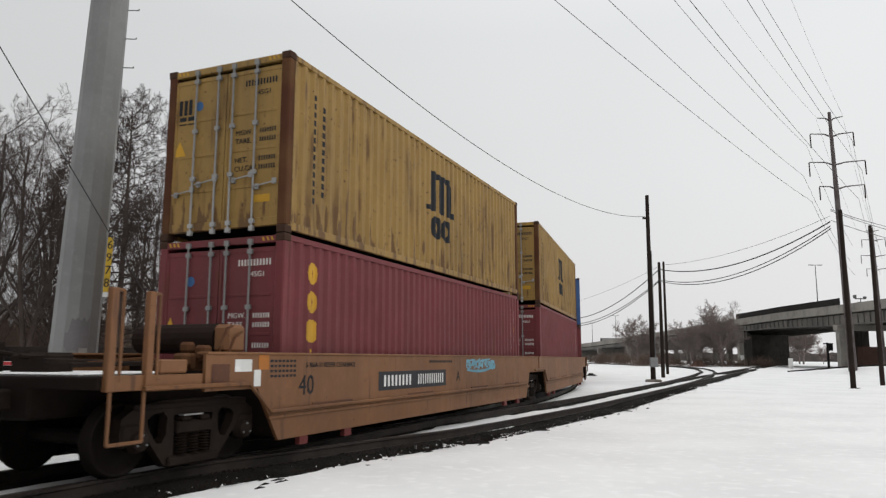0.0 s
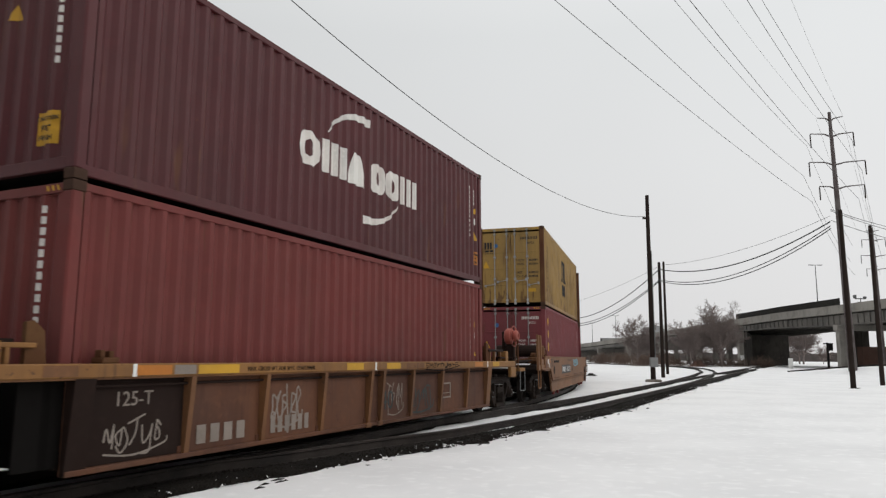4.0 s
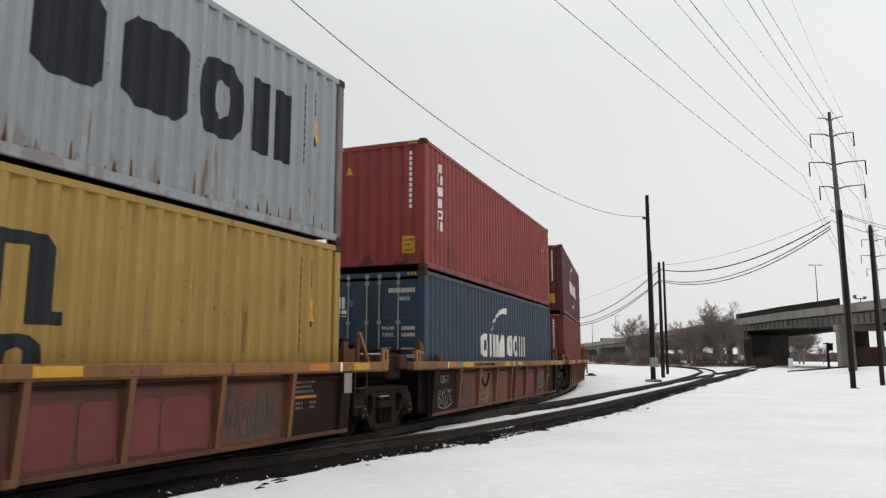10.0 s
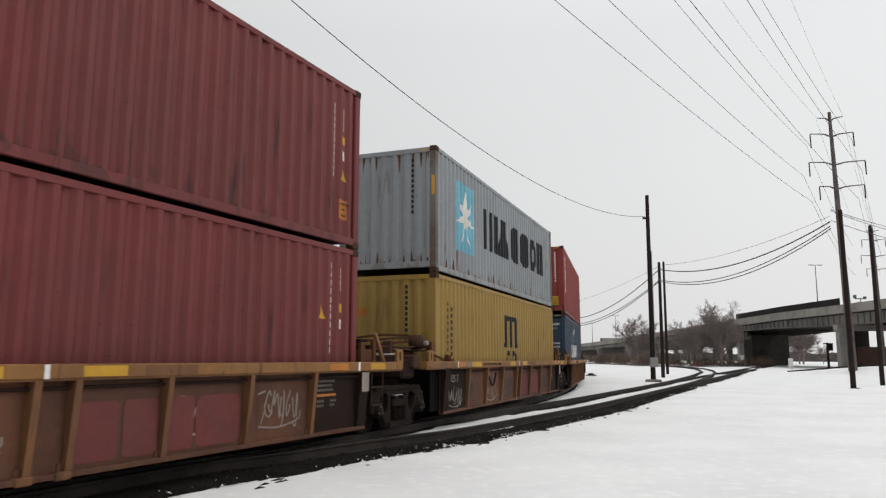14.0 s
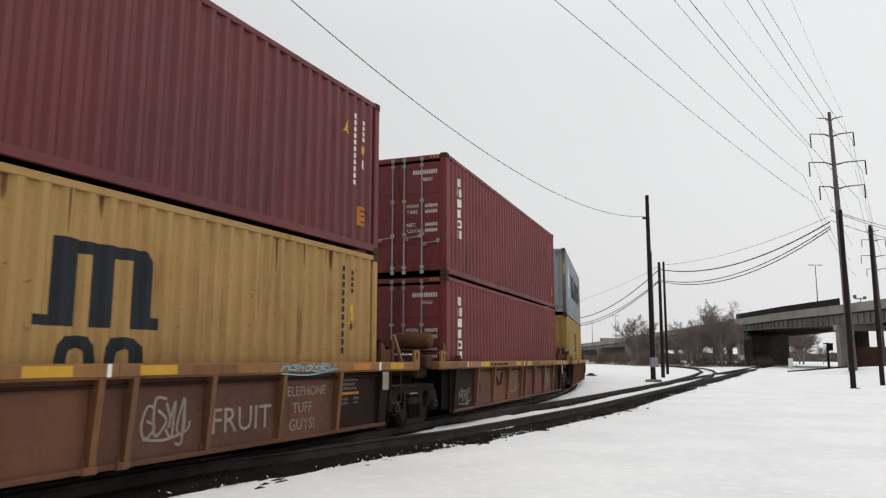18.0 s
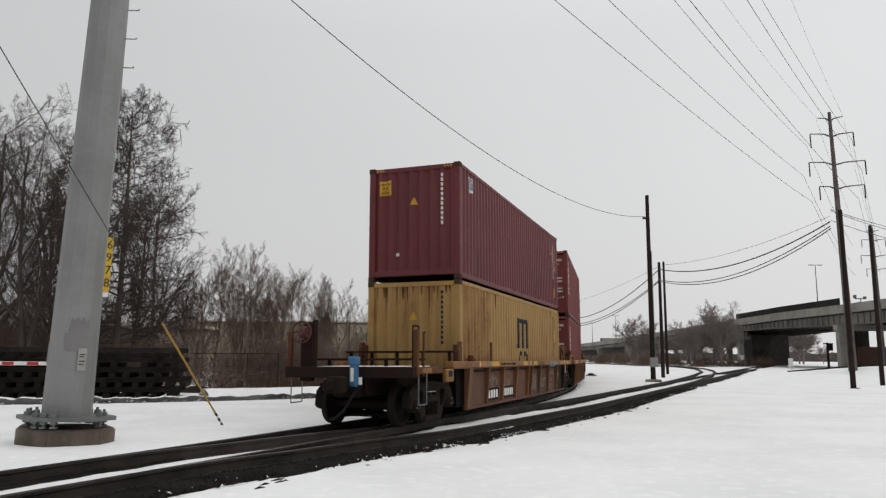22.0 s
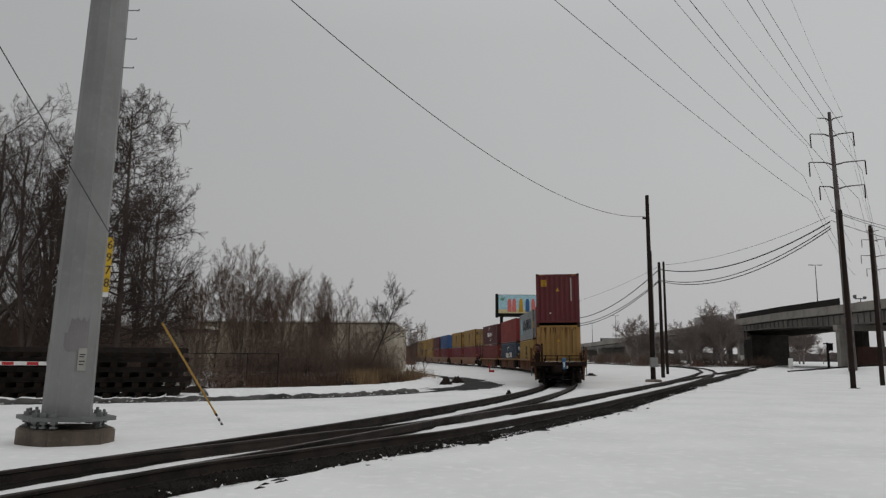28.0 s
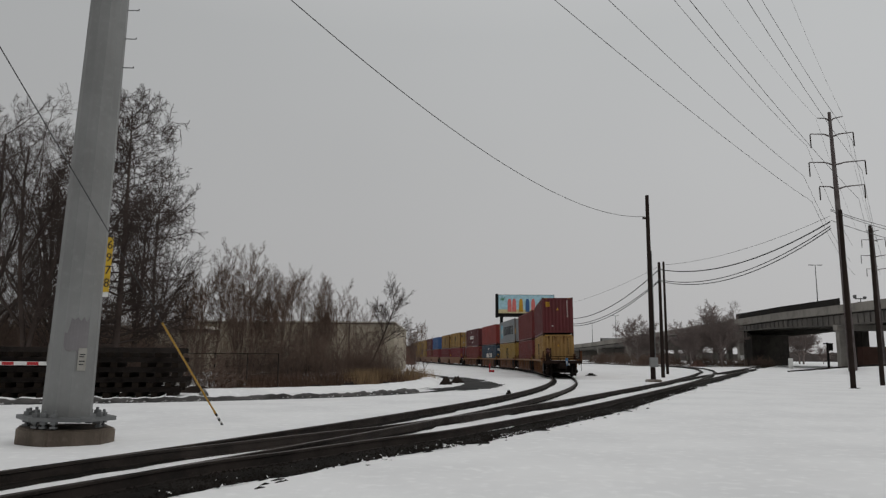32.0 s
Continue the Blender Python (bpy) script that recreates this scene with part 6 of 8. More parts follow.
def truck(label):
    ob = tagged(new("rail_truck"), label, "rail truck", "trucks of the train")
    for s in (-1, 1):
        f = part("side_frame", shared("side_frame", side_frame), "truck_iron", ob, at=(0, s * 1.02, 0))
        for x in (-0.19, 0.0, 0.19):
            for y in (1.07, 0.94):
                part("coil_spring", shared("coil", coil), "truck_iron", ob, at=(x, s * y, 0.195))
        part("bolster_end", shared("bolend", lambda: boxes((-0.30, 0.30, -0.10, 0.10, 0.45, 0.60), (-0.24, -0.08, -0.12, 0.0, 0.60, 0.66), (0.08, 0.24, -0.12, 0.0, 0.60, 0.66), bevel=0.02)), "truck_iron", ob, at=(0, s * 1.03, 0))
        # dark backing added to shut out the bright snow behind the springs
        part("inner_plate", shared("inplate", lambda: boxes((-0.48, 0.48, -0.02, 0.02, 0.12, 0.72))), "shade_black", ob, at=(0, s * 0.84, 0))
        part("bolster_snow", shared("bsnow", lambda: boxes((-0.20, 0.12, -0.05, 0.05, 0.0, 0.018), bevel=0.006)), "dirty_snow", ob, "crust of old snow", at=(0, s * 1.08, 0.662))
        for x in (-0.89, 0.89):
            part("bearing_cap", shared("cap", bearing_cap), "truck_iron", ob, at=pose(x, s * 1.06, 0, 0, 0, 0 if s < 0 else 180))
            for k in range(3):
                a = radians(90 + 120 * k)
                part("cap_bolt", shared("capbolt", lambda: rods([(0, -0.012, 0), (0, 0.012, 0)], 0.014, 6)), "galvanized_dark", ob, at=(x + 0.075 * math.cos(a), s * 1.195, 0.42 + 0.075 * math.sin(a)))
        part("brake_rod", shared("brod", lambda: rods([(-0.7, 0, 0.30), (0.7, 0, 0.30)], 0.03)), "shade_black", ob, at=(0, s * 0.62, 0))
    for x in (-0.38, 0.38):
        part("brake_beam", shared("bbeam", lambda: boxes((-0.06, 0.06, -0.72, 0.72, 0.28, 0.44), bevel=0.02)), "shade_black", ob, at=(x, 0, 0))
    part("bolster", shared("bolster", lambda: boxes((-0.28, 0.28, -0.92, 0.92, 0.47, 0.66), bevel=0.03)), "truck_iron", ob)
    part("spring_plank", shared("splank", lambda: boxes((-0.30, 0.30, -0.95, 0.95, 0.11, 0.20), bevel=0.02)), "truck_iron", ob)
    part("centre_bowl", shared("bowl", lambda: boxes((-0.36, 0.36, -0.36, 0.36, 0.62, 0.80), bevel=0.05)), "truck_iron", ob)
    axles = []
    for x in (-0.89, 0.89):
        a = part("wheelset_axle", shared("axle", lambda: rods([(0, -1.0, 0), (0, 1.0, 0)], 0.085, 12)), "wheel_steel", ob, at=(x, 0, 0.42))
        for s in (-1, 1):
            part("wheel", shared("wheel", wheel_mesh), "wheel_steel", a, at=pose(0, s * 0.775, 0, 0, 0, 180 if s > 0 else 0))
        axles.append(a)
    return ob, axles


# ---- the train: units from the tail, with the place of each box's middle ahead of the tail box's rear end ----
UNITS = {"F": 6.2, "E": 21.77, "D": 37.45, "C": 53.11, "B": 68.93, "A": 88.80, "Z": 104.1, "Y": 123.0, "X": 138.3, "W": 153.6, "V": 172.5, "U": 187.8, "T": 206.7}
MOVERS = []
BOXES = 1.0065
ROLLERS = []


def make_train():
    loads = load_up()
    base_z = 0.335
    cars = {}
    for key in "FEDCB":
        lab = {"F": "rust-brown ribbed well car with an end platform and hand brake", "B": "rust-brown ribbed well car at the head of its set"}.get(key, "rust-brown ribbed well car with yellow top sills and chalk scrawls")
        cars[key] = well_car_ribbed(lab, first=key == "B", last=key == "F", graffiti={"F": 1, "E": 2, "D": 3, "C": 4, "B": 5}[key])
    decorate(cars)
    cars["A"] = well_car_smooth("tan smooth-sided well car with a black number board")
    cars["Z"] = well_car_smooth("tan smooth-sided well car coupled ahead", detailed=False, tail=False)
    for key in "YXWVUT":
        cars[key] = well_car_smooth("tan smooth-sided well car far along the train", detailed=False, tail=False)
    for key, mid in UNITS.items():
        lo, up = loads[key]
        lo.scale = up.scale = (BOXES,) * 3
        MOVERS.append((cars[key], mid - PIVOT, mid + PIVOT, 0.0, CANT))
        MOVERS.append((lo, mid - PIVOT, mid + PIVOT, base_z, CANT))
        MOVERS.append((up, mid - PIVOT, mid + PIVOT, base_z + CH * BOXES + 0.012, CANT))
    keys = list(UNITS)
    spots = [UNITS["F"] - 7.74]
    for a, b in zip(keys, keys[1:]):
        gap = UNITS[b] - UNITS[a]
        if gap > 17:
            spots += [UNITS[a] + 7.6, UNITS[b] - 7.75]
        else:
            spots.append((UNITS[a] + UNITS[b]) / 2)
    spots.append(UNITS["T"] + 7.6)
    for sp in spots:
        ob, axles = truck("dark cast-iron truck with two wheelsets under the well car")
        MOVERS.append((ob, sp - 0.89, sp + 0.89, 0.0, 0.0))
        for a in axles:
            ROLLERS.append((a, a.matrix_basis.copy()))


def decorate(cars):
    """Painted signs that only some of the ribbed cars carry."""
    y = -1.3255
    # faded red house mark as plain blocks across two panels
    for key in "CDE":
        for k, (x0, x1) in enumerate(((0.56, 1.10), (1.16, 1.66), (1.80, 2.22), (2.26, 3.06))):
            part("house_mark", shared("hm%d" % k, lambda: flat_marks([block(x0, x1, 0.27, 0.90, 0.10)], y)), "decal_red", cars[key])
    for key, seed in (("E", 5), ("D", 6), ("C", 7), ("B", 8)):
        part("graffiti", scrawl(seed + 17, -5.62, -4.75, 0.36, 0.68, 0.011, 5, y), "chalk", cars[key], "pale sprayed scrawl")
        if key != "E":
            part("chalk_lettering", shared("t125", lambda: lettering("125-T", 0.23)), "chalk", cars[key], at=(-5.5, y, 0.83))
        if key != "B":
            part("dark_lettering", shared("t40", lambda: lettering("40", 0.42)), "chalk_dark", cars[key], at=(-4.25, y, 0.52))
            part("hook_rod", shared("hookrod", lambda: bent([(-2.75, -1.335, 1.02), (-2.55, -1.36, 0.80), (-2.35, -1.36, 0.66), (-2.15, -1.36, 0.74), (-1.95, -1.34, 0.98)], 0.022)), "dark_sheet", cars[key])
    # words sprayed on the tail car
    for tx, size, x, z in (("FRUIT", 0.46, 1.80, 0.40), ("TELEPHONE", 0.205, 3.24, 0.80), ("TUFF", 0.22, 3.50, 0.55), ("GUYS!", 0.24, 3.42, 0.30)):
        part("sprayed_word", lettering(tx, size, 0.001), "chalk", cars["F"], "pale sprayed word", at=(x, y, z))
    part("graffiti", scrawl(90, 3.10, 4.2, 0.36, 0.95, 0.02, 4, y), "chalk_dark", cars["C"], "dark sprayed scrawl")
    part("graffiti", scrawl(91, 1.7, 2.8, 0.34, 0.9, 0.02, 4, y), "chalk_dark", cars["B"], "dark sprayed scrawl")
    part("graffiti", scrawl(141, -1.4, -0.25, 0.4, 0.9, 0.022, 4, y), "chalk_dark", cars["D"], "dark sprayed scrawl")
    part("dark_lettering", lettering("40", 0.5), "chalk_dark", cars["B"], at=(0.55, y, 0.42))
    # an empty card frame on the head car
    part("card_frame", boxes((3.26, 3.78, y - 0.012, y, 0.50, 0.53), (3.26, 3.78, y - 0.012, y, 0.80, 0.83), (3.26, 3.29, y - 0.012, y, 0.53, 0.80), (3.75, 3.78, y - 0.012, y, 0.53, 0.80), (3.29, 3.75, y - 0.010, y, 0.60, 0.615)), "chalk", cars["B"])
    part("graffiti", scrawl(58, 2.15, 3.9, 1.17, 1.26, 0.010, 9, -1.474), "car_black", cars["B"], "black scrawl along the sill")
    part("graffiti", scrawl(59, 3.0, 4.4, 1.17, 1.27, 0.010, 7, -1.474), "sky_blue", cars["F"], "pale blue scrawl along the sill")
    # number boards as bars
    part("number_bar", flat_marks(row(-4.25, -3.25, 0.30, 0.53, 4, 0.35) + row(-2.75, -1.75, 0.30, 0.53, 6, 0.35), y - 0.003), "chalk", cars["B"])["kind"] = "stuff"
    part("number_board", flat_marks([rect(-4.30, -3.18, 0.27, 0.60), rect(-2.88, -1.60, 0.27, 0.60)], y), "dark_sheet", cars["F"])
    part("number_bar", flat_marks(row(-4.22, -3.27, 0.34, 0.54, 4, 0.3) + row(-2.82, -1.66, 0.34, 0.54, 6, 0.3), y - 0.003), "white", cars["F"])["kind"] = "stuff"
    for key in "DEF":
        part("reflector", shared("whitepost", lambda: flat_marks([rect(5.94, 6.17, 0.80, 1.12)], -1.459)), "chalk", cars[key], "pale scuffed patch on the end post")


make_train()


# ---- poles and wires ----
def cable(name, a, b, sag, r, label, n=24, group="overhead wires"):
    """A hanging wire from a to b."""
    vs, fs = [], []
    a, b = Vector(a), Vector(b)
    pts = [a.lerp(b, i / n) - Vector((0, 0, sag * 4 * (i / n) * (1 - i / n))) for i in range(n + 1)]
    tube(pts, [r] * (n + 1), 5, vs, fs)
    return tagged(part(name, raw(vs, fs, name, True), "wire"), label, "wire", group)


def round_pole(r0, r1, h, n=16, z0=0.0):
    bm = bmesh.new()
    rod(bm, (0, 0, z0), (0, 0, h), r0, r1, n)
    return bm


def steel_pole_near():
    ob = tagged(new("steel_pole"), "tall grey galvanised steel pole bolted to a concrete footing", "utility pole")
    ob.matrix_basis = pose(-6.825, 13.45, 0, 0, 1.35, 0)
    part("shaft", round_pole(0.418, 0.242, 19.0, 12, 0.30), "galvanized", ob)
    bm = bmesh.new()
    prism(bm, [(0.86 * math.cos(a), 0.76 * math.sin(a)) for a in [radians(k * 60 + 10) for k in range(6)]], "z", 0.24, 0.31)
    part("base_plate", bm, "galvanized_dark", ob)
    bm = bmesh.new()
    prism(bm, [(f * math.cos(a), 0.92 * f * math.sin(a)) for f, a in zip((0.86, 0.80, 0.84, 0.78, 0.85, 0.90, 0.80, 0.72, 0.80, 0.74, 0.83), [radians(k * 32.7 + 12) for k in range(11)])], "z", -0.3, 0.10)
    bmesh.ops.bevel(bm, geom=bm.edges[:], offset=0.03, segments=2, affect="EDGES")
    part("footing", bm, "footing", ob, "rough brown-stained concrete footing")
    bolt = boxes((-0.05, 0.05, -0.05, 0.05, 0.12, 0.16), (-0.045, 0.045, -0.045, 0.045, 0.31, 0.38), (-0.022, 0.022, -0.022, 0.022, 0.12, 0.43), (-0.05, 0.05, -0.05, 0.05, 0.19, 0.24), bevel=0.006)
    me = bpy.data.meshes.new("bolt")
    bolt.to_mesh(me)
    bolt.free()
    for k in (-8, 8, 62, 78, 94, 150, 168, 186, 204, 246, 262, 278):
        a = radians(k)
        part("anchor_bolt", me, "galvanized_dark", ob, at=(0.64 * math.cos(a), 0.60 * math.sin(a), 0))
    for z in (5.1, 5.75, 6.4, 7.0, 7.6, 8.2):
        part("climbing_step", rods([(0.30, 0.1, z), (0.54, 0.1, z), (0.54, 0.1, z + 0.03)], 0.011), "galvanized_dark", ob)
    # number strip on its bracket
    sg = part("number_strip", boxes((0.385, 0.487, -0.025, -0.005, 2.55, 3.56), bevel=0.004), "yellow_sign", ob, "yellow strip with black numerals", at=(0.17, -0.25, 0))
    for k, ch in enumerate("6978"):
        part("numeral", lettering(ch, 0.23), "ink", sg, at=(0.381, -0.027, 3.345 - 0.235 * k))
    part("strip_foot", boxes((0.385, 0.487, -0.02, -0.008, 2.46, 2.545)), "white", sg)
    # paper labels and a faded patch
    part("label", boxes((-0.05, 0.05, -0.012, 0.0, 1.22, 1.58), bevel=0.003), "paper_label", ob, at=pose(-0.375, -0.155, 0, 0, 0, -67))
    part("label", boxes((-0.075, 0.075, -0.012, 0.0, 1.12, 1.52), bevel=0.003), "paper_label", ob, at=pose(0.300, -0.270, 0, 0, 0, 48))
    for k, z in enumerate((1.40, 1.36, 1.28, 1.22)):
        part("label_bar", boxes((-0.05, 0.05 - 0.02 * (k % 2), -0.015, -0.0122, z, z + 0.018)), "ink_grey", ob, at=pose(0.300, -0.270, 0, 0, 0, 48))
    # overpainted patch that follows the shaft
    vs, fs = [], []
    for i in range(9):
        a = radians(-88 + 7 * i)
        for z0 in (1.55 - 0.03 * i + 0.05 * math.sin(i * 5.1), 2.04 + 0.05 * math.sin(i * 3.3) - (0.25 if i < 2 else 0.0)):
            r = (0.418 - 0.176 * (z0 - 0.3) / 18.7) * 1.004 + 0.003
            vs.append((r * math.cos(a), r * math.sin(a), z0))
    for i in range(8):
        fs.append((2 * i, 2 * i + 2, 2 * i + 3, 2 * i + 1))
    part("overpainted_patch", raw(vs, fs, "patch"), "faded_patch", ob)
    return ob


def guy_wire():
    a, b = Vector((-4.95, 16.75, -0.17)), Vector((-5.83, 9.0, 5.38))
    d = (b - a).normalized()
    ob = tagged(new("guy_guard"), "slanted yellow plastic guard round a guy wire", "guy guard")
    L = 3.75
    part("guard", rods([a + d * 0.62, a + d * L], 0.020, 10), "yellow_guard", ob)
    for k in range(3):
        part("striped_foot", rods([a + d * (0.04 + 0.2 * k), a + d * (0.14 + 0.2 * k)], 0.026, 8), "black", ob)
        part("pale_band", rods([a + d * (0.14 + 0.2 * k), a + d * (0.24 + 0.2 * k)], 0.024, 8), "white" if k != 2 else "yellow_guard", ob)
    cable("guy_cable", a, a + d * 16, 0.0, 0.008, "thin steel guy wire running up to a pole", 4)


ARMS = [(28.92, 1.46, 1.46, 0.0), (27.04, 2.43, 2.54, 1.63), (23.70, 2.83, 3.60, 1.63), (20.87, 1.88, 3.25, 1.54)]
AFAR = 1.713


def beyond(p, k):
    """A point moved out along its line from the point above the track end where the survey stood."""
    return (p[0] * k, p[1] * k, 1.4 + (p[2] - 1.4) * k)


def insulator_string(x, z, length):
    prof = [(0.0, z)]
    for k in range(9):
        prof += [(0.05, z - length * k / 9), (0.08, z - length * (k + 0.25) / 9), (0.075, z - length * (k + 0.6) / 9), (0.06, z - length * (k + 0.95) / 9)]
    prof.append((0.0, z - length))
    n = 8
    vs = [(x + r * math.cos(6.2832 * i / n), r * math.sin(6.2832 * i / n), h) for r, h in prof for i in range(n)]
    fs = [(j * n + i, j * n + (i + 1) % n, (j + 1) * n + (i + 1) % n, (j + 1) * n + i) for j in range(len(prof) - 1) for i in range(n)]
    return raw(vs, fs, "insulator", True)


def steel_pole_far():
    ob = tagged(new("steel_pole"), "tall weathered steel transmission pole with swept cross arms", "utility pole")
    ob.matrix_basis = pose(44.9, 80.0, -0.2, 0, -1.0, 0)
    part("shaft", round_pole(0.46, 0.17, 29.8, 12), "corten", ob)
    for z, l, r, ins in ARMS:
        for s, w in ((-1, l), (1, r)):
            vs, fs = [], []
            zt = z + (0.38 if s > 0 else 0.20)
            tube([(0, 0, z - 0.17), (s * w * 0.35, 0, z + 0.17), (s * w, 0, zt)], [0.10, 0.075, 0.05], 6, vs, fs)
            arm = part("cross_arm", raw(vs, fs, "arm", True), "corten", ob)
            if ins:
                part("insulator", insulator_string(s * w, zt - 0.05, ins), "wood_pole", arm, "dark hanging string insulator")
    copy_thing(ob, pose(66.2, 109.5, -0.2, 0, -0.5, 0) @ Matrix.Scale(0.73, 4))
    # conductors pass high over the line towards the near steel pole, and on to the next pole beyond
    runs = [((24.34, 11.70), (3.45, 20.8, 12.2), 0.018), ((23.90, 13.45), (5.7, 23.6, 13.75), 0.018), ((24.26, 15.50), (9.2, 27.2, 15.65), 0.018),
            ((27.45, 11.92), (7.55, 20.9, 12.35), 0.018), ((27.80, 13.90), (10.7, 24.0, 14.0), 0.018), ((27.31, 15.92), (13.1, 28.0, 16.1), 0.018),
            ((24.97, 17.55), (12.7, 31.0, 17.6), 0.010), ((26.77, 17.80), (16.2, 31.6, 17.9), 0.010)]
    for (x, z), p, r in runs:
        a, p = Vector((x, 46.7, z)), Vector(p)
        e = a + (p - a) * 1.6 + Vector((0, 0, 0.86))
        cable("power_line", beyond(a, AFAR), beyond(e, AFAR), 0.58 * AFAR, r, "thin dark overhead power line", 20)
        cable("power_line", beyond(a, AFAR), beyond((x + 26.8, 89.0, z), 1.23), 0.9, r, "thin dark overhead power line", 14)


def wood_poles():
    specs = [(14.25, 49.5, 12.7, 0.17, "tall dark creosoted wooden pole with a grey meter box"), (18.6, 61.7, 9.6, 0.16, "dark wooden telephone pole carrying cables"), (23.2, 75.4, 11.5, 0.15, "dark wooden telephone pole carrying cables"),
             (22.9, 40.9, 9.95, 0.15, "dark wooden pole beside the steel one"), (27.9, 46.5, 10.1, 0.15, "dark wooden pole at the end of the cables")]
    for i, (x, y, h, r, lab) in enumerate(specs):
        ob = tagged(new("wooden_pole"), lab, "utility pole", "wooden poles")
        ob.location = (x, y, -0.25)
        part("shaft", round_pole(r, r * 0.72, h + 0.25, 10), "wood_pole", ob)
        if i == 0:
            part("meter_box", boxes((-0.27, 0.27, -0.36, -0.12, 1.08, 1.72), bevel=0.03), "galvanized", ob, "grey steel meter box")
            part("footing", boxes((-0.45, 0.45, -0.5, 0.4, 0.0, 0.26), bevel=0.06), "concrete", ob)
            part("conduit", rods([(0.16, -0.14, 1.7), (0.13, -0.12, 9.0)], 0.03), "galvanized_dark", ob)
            part("bracket", boxes((-0.35, 0.0, -0.05, 0.05, 11.25, 11.4), bevel=0.01), "wood_pole", ob)
    cable("service_wire", (14.05, 49.5, 11.2), (-6.6, 13.3, 11.6), 2.08, 0.014, "single dark wire from pole to pole", 40)
    for z0, z1, sg, r in ((9.0, 11.1, 1.15, 0.040), (8.1, 10.8, 1.3, 0.030), (8.0, 10.6, 1.4, 0.030), (9.35, 11.5, 0.6, 0.012)):
        cable("telephone_cable", (18.5, 61.7, z0), beyond((27.5, 50.5, z1), 0.81), sg, r, "black telephone cable sagging between poles")
    for z0, z1, sg, r in ((8.9, 6.6, 1.3, 0.04), (8.0, 5.9, 1.2, 0.035), (7.9, 5.7, 1.3, 0.035), (9.2, 8.4, 0.4, 0.012)):
        cable("telephone_cable", (18.5, 61.7, z0), (16.0, 96.0, z1), sg, r, "black telephone cable sagging between poles")
    for z0, z1 in ((12.0, 12.1), (11.2, 11.0), (11.9, 11.7)):
        cable("telephone_cable", beyond((27.6, 50.5, z0), 0.81), beyond((44.0, 62.0, z1), 0.81), 0.3, 0.018, "black cable between wooden poles", 10)


# ---- the far side ----
HIGHWAY = smooth_line([(40, -760), (56, -300), (65, -40), (68.0, 60), (69.2, 110), (69.6, 130), (69.0, 165), (67.5, 200), (64.5, 250), (60.5, 300), (52, 380), (36, 480), (4, 620), (-50, 800), (-120, 1000), (-190, 1200)], 2.0)


def dip(y):
    """How far the road has come down from its height over the tracks."""
    if y < 150:
        return 0.0
    for y0, y1, d0, d1 in ((150, 170, 0.0, 0.3), (170, 207, 0.3, 1.1), (207, 297, 1.1, 3.25), (297, 640, 3.25, 8.9)):
        if y <= y1:
            return -(d0 + (d1 - d0) * (y - y0) / (y1 - y0))
    return -8.9


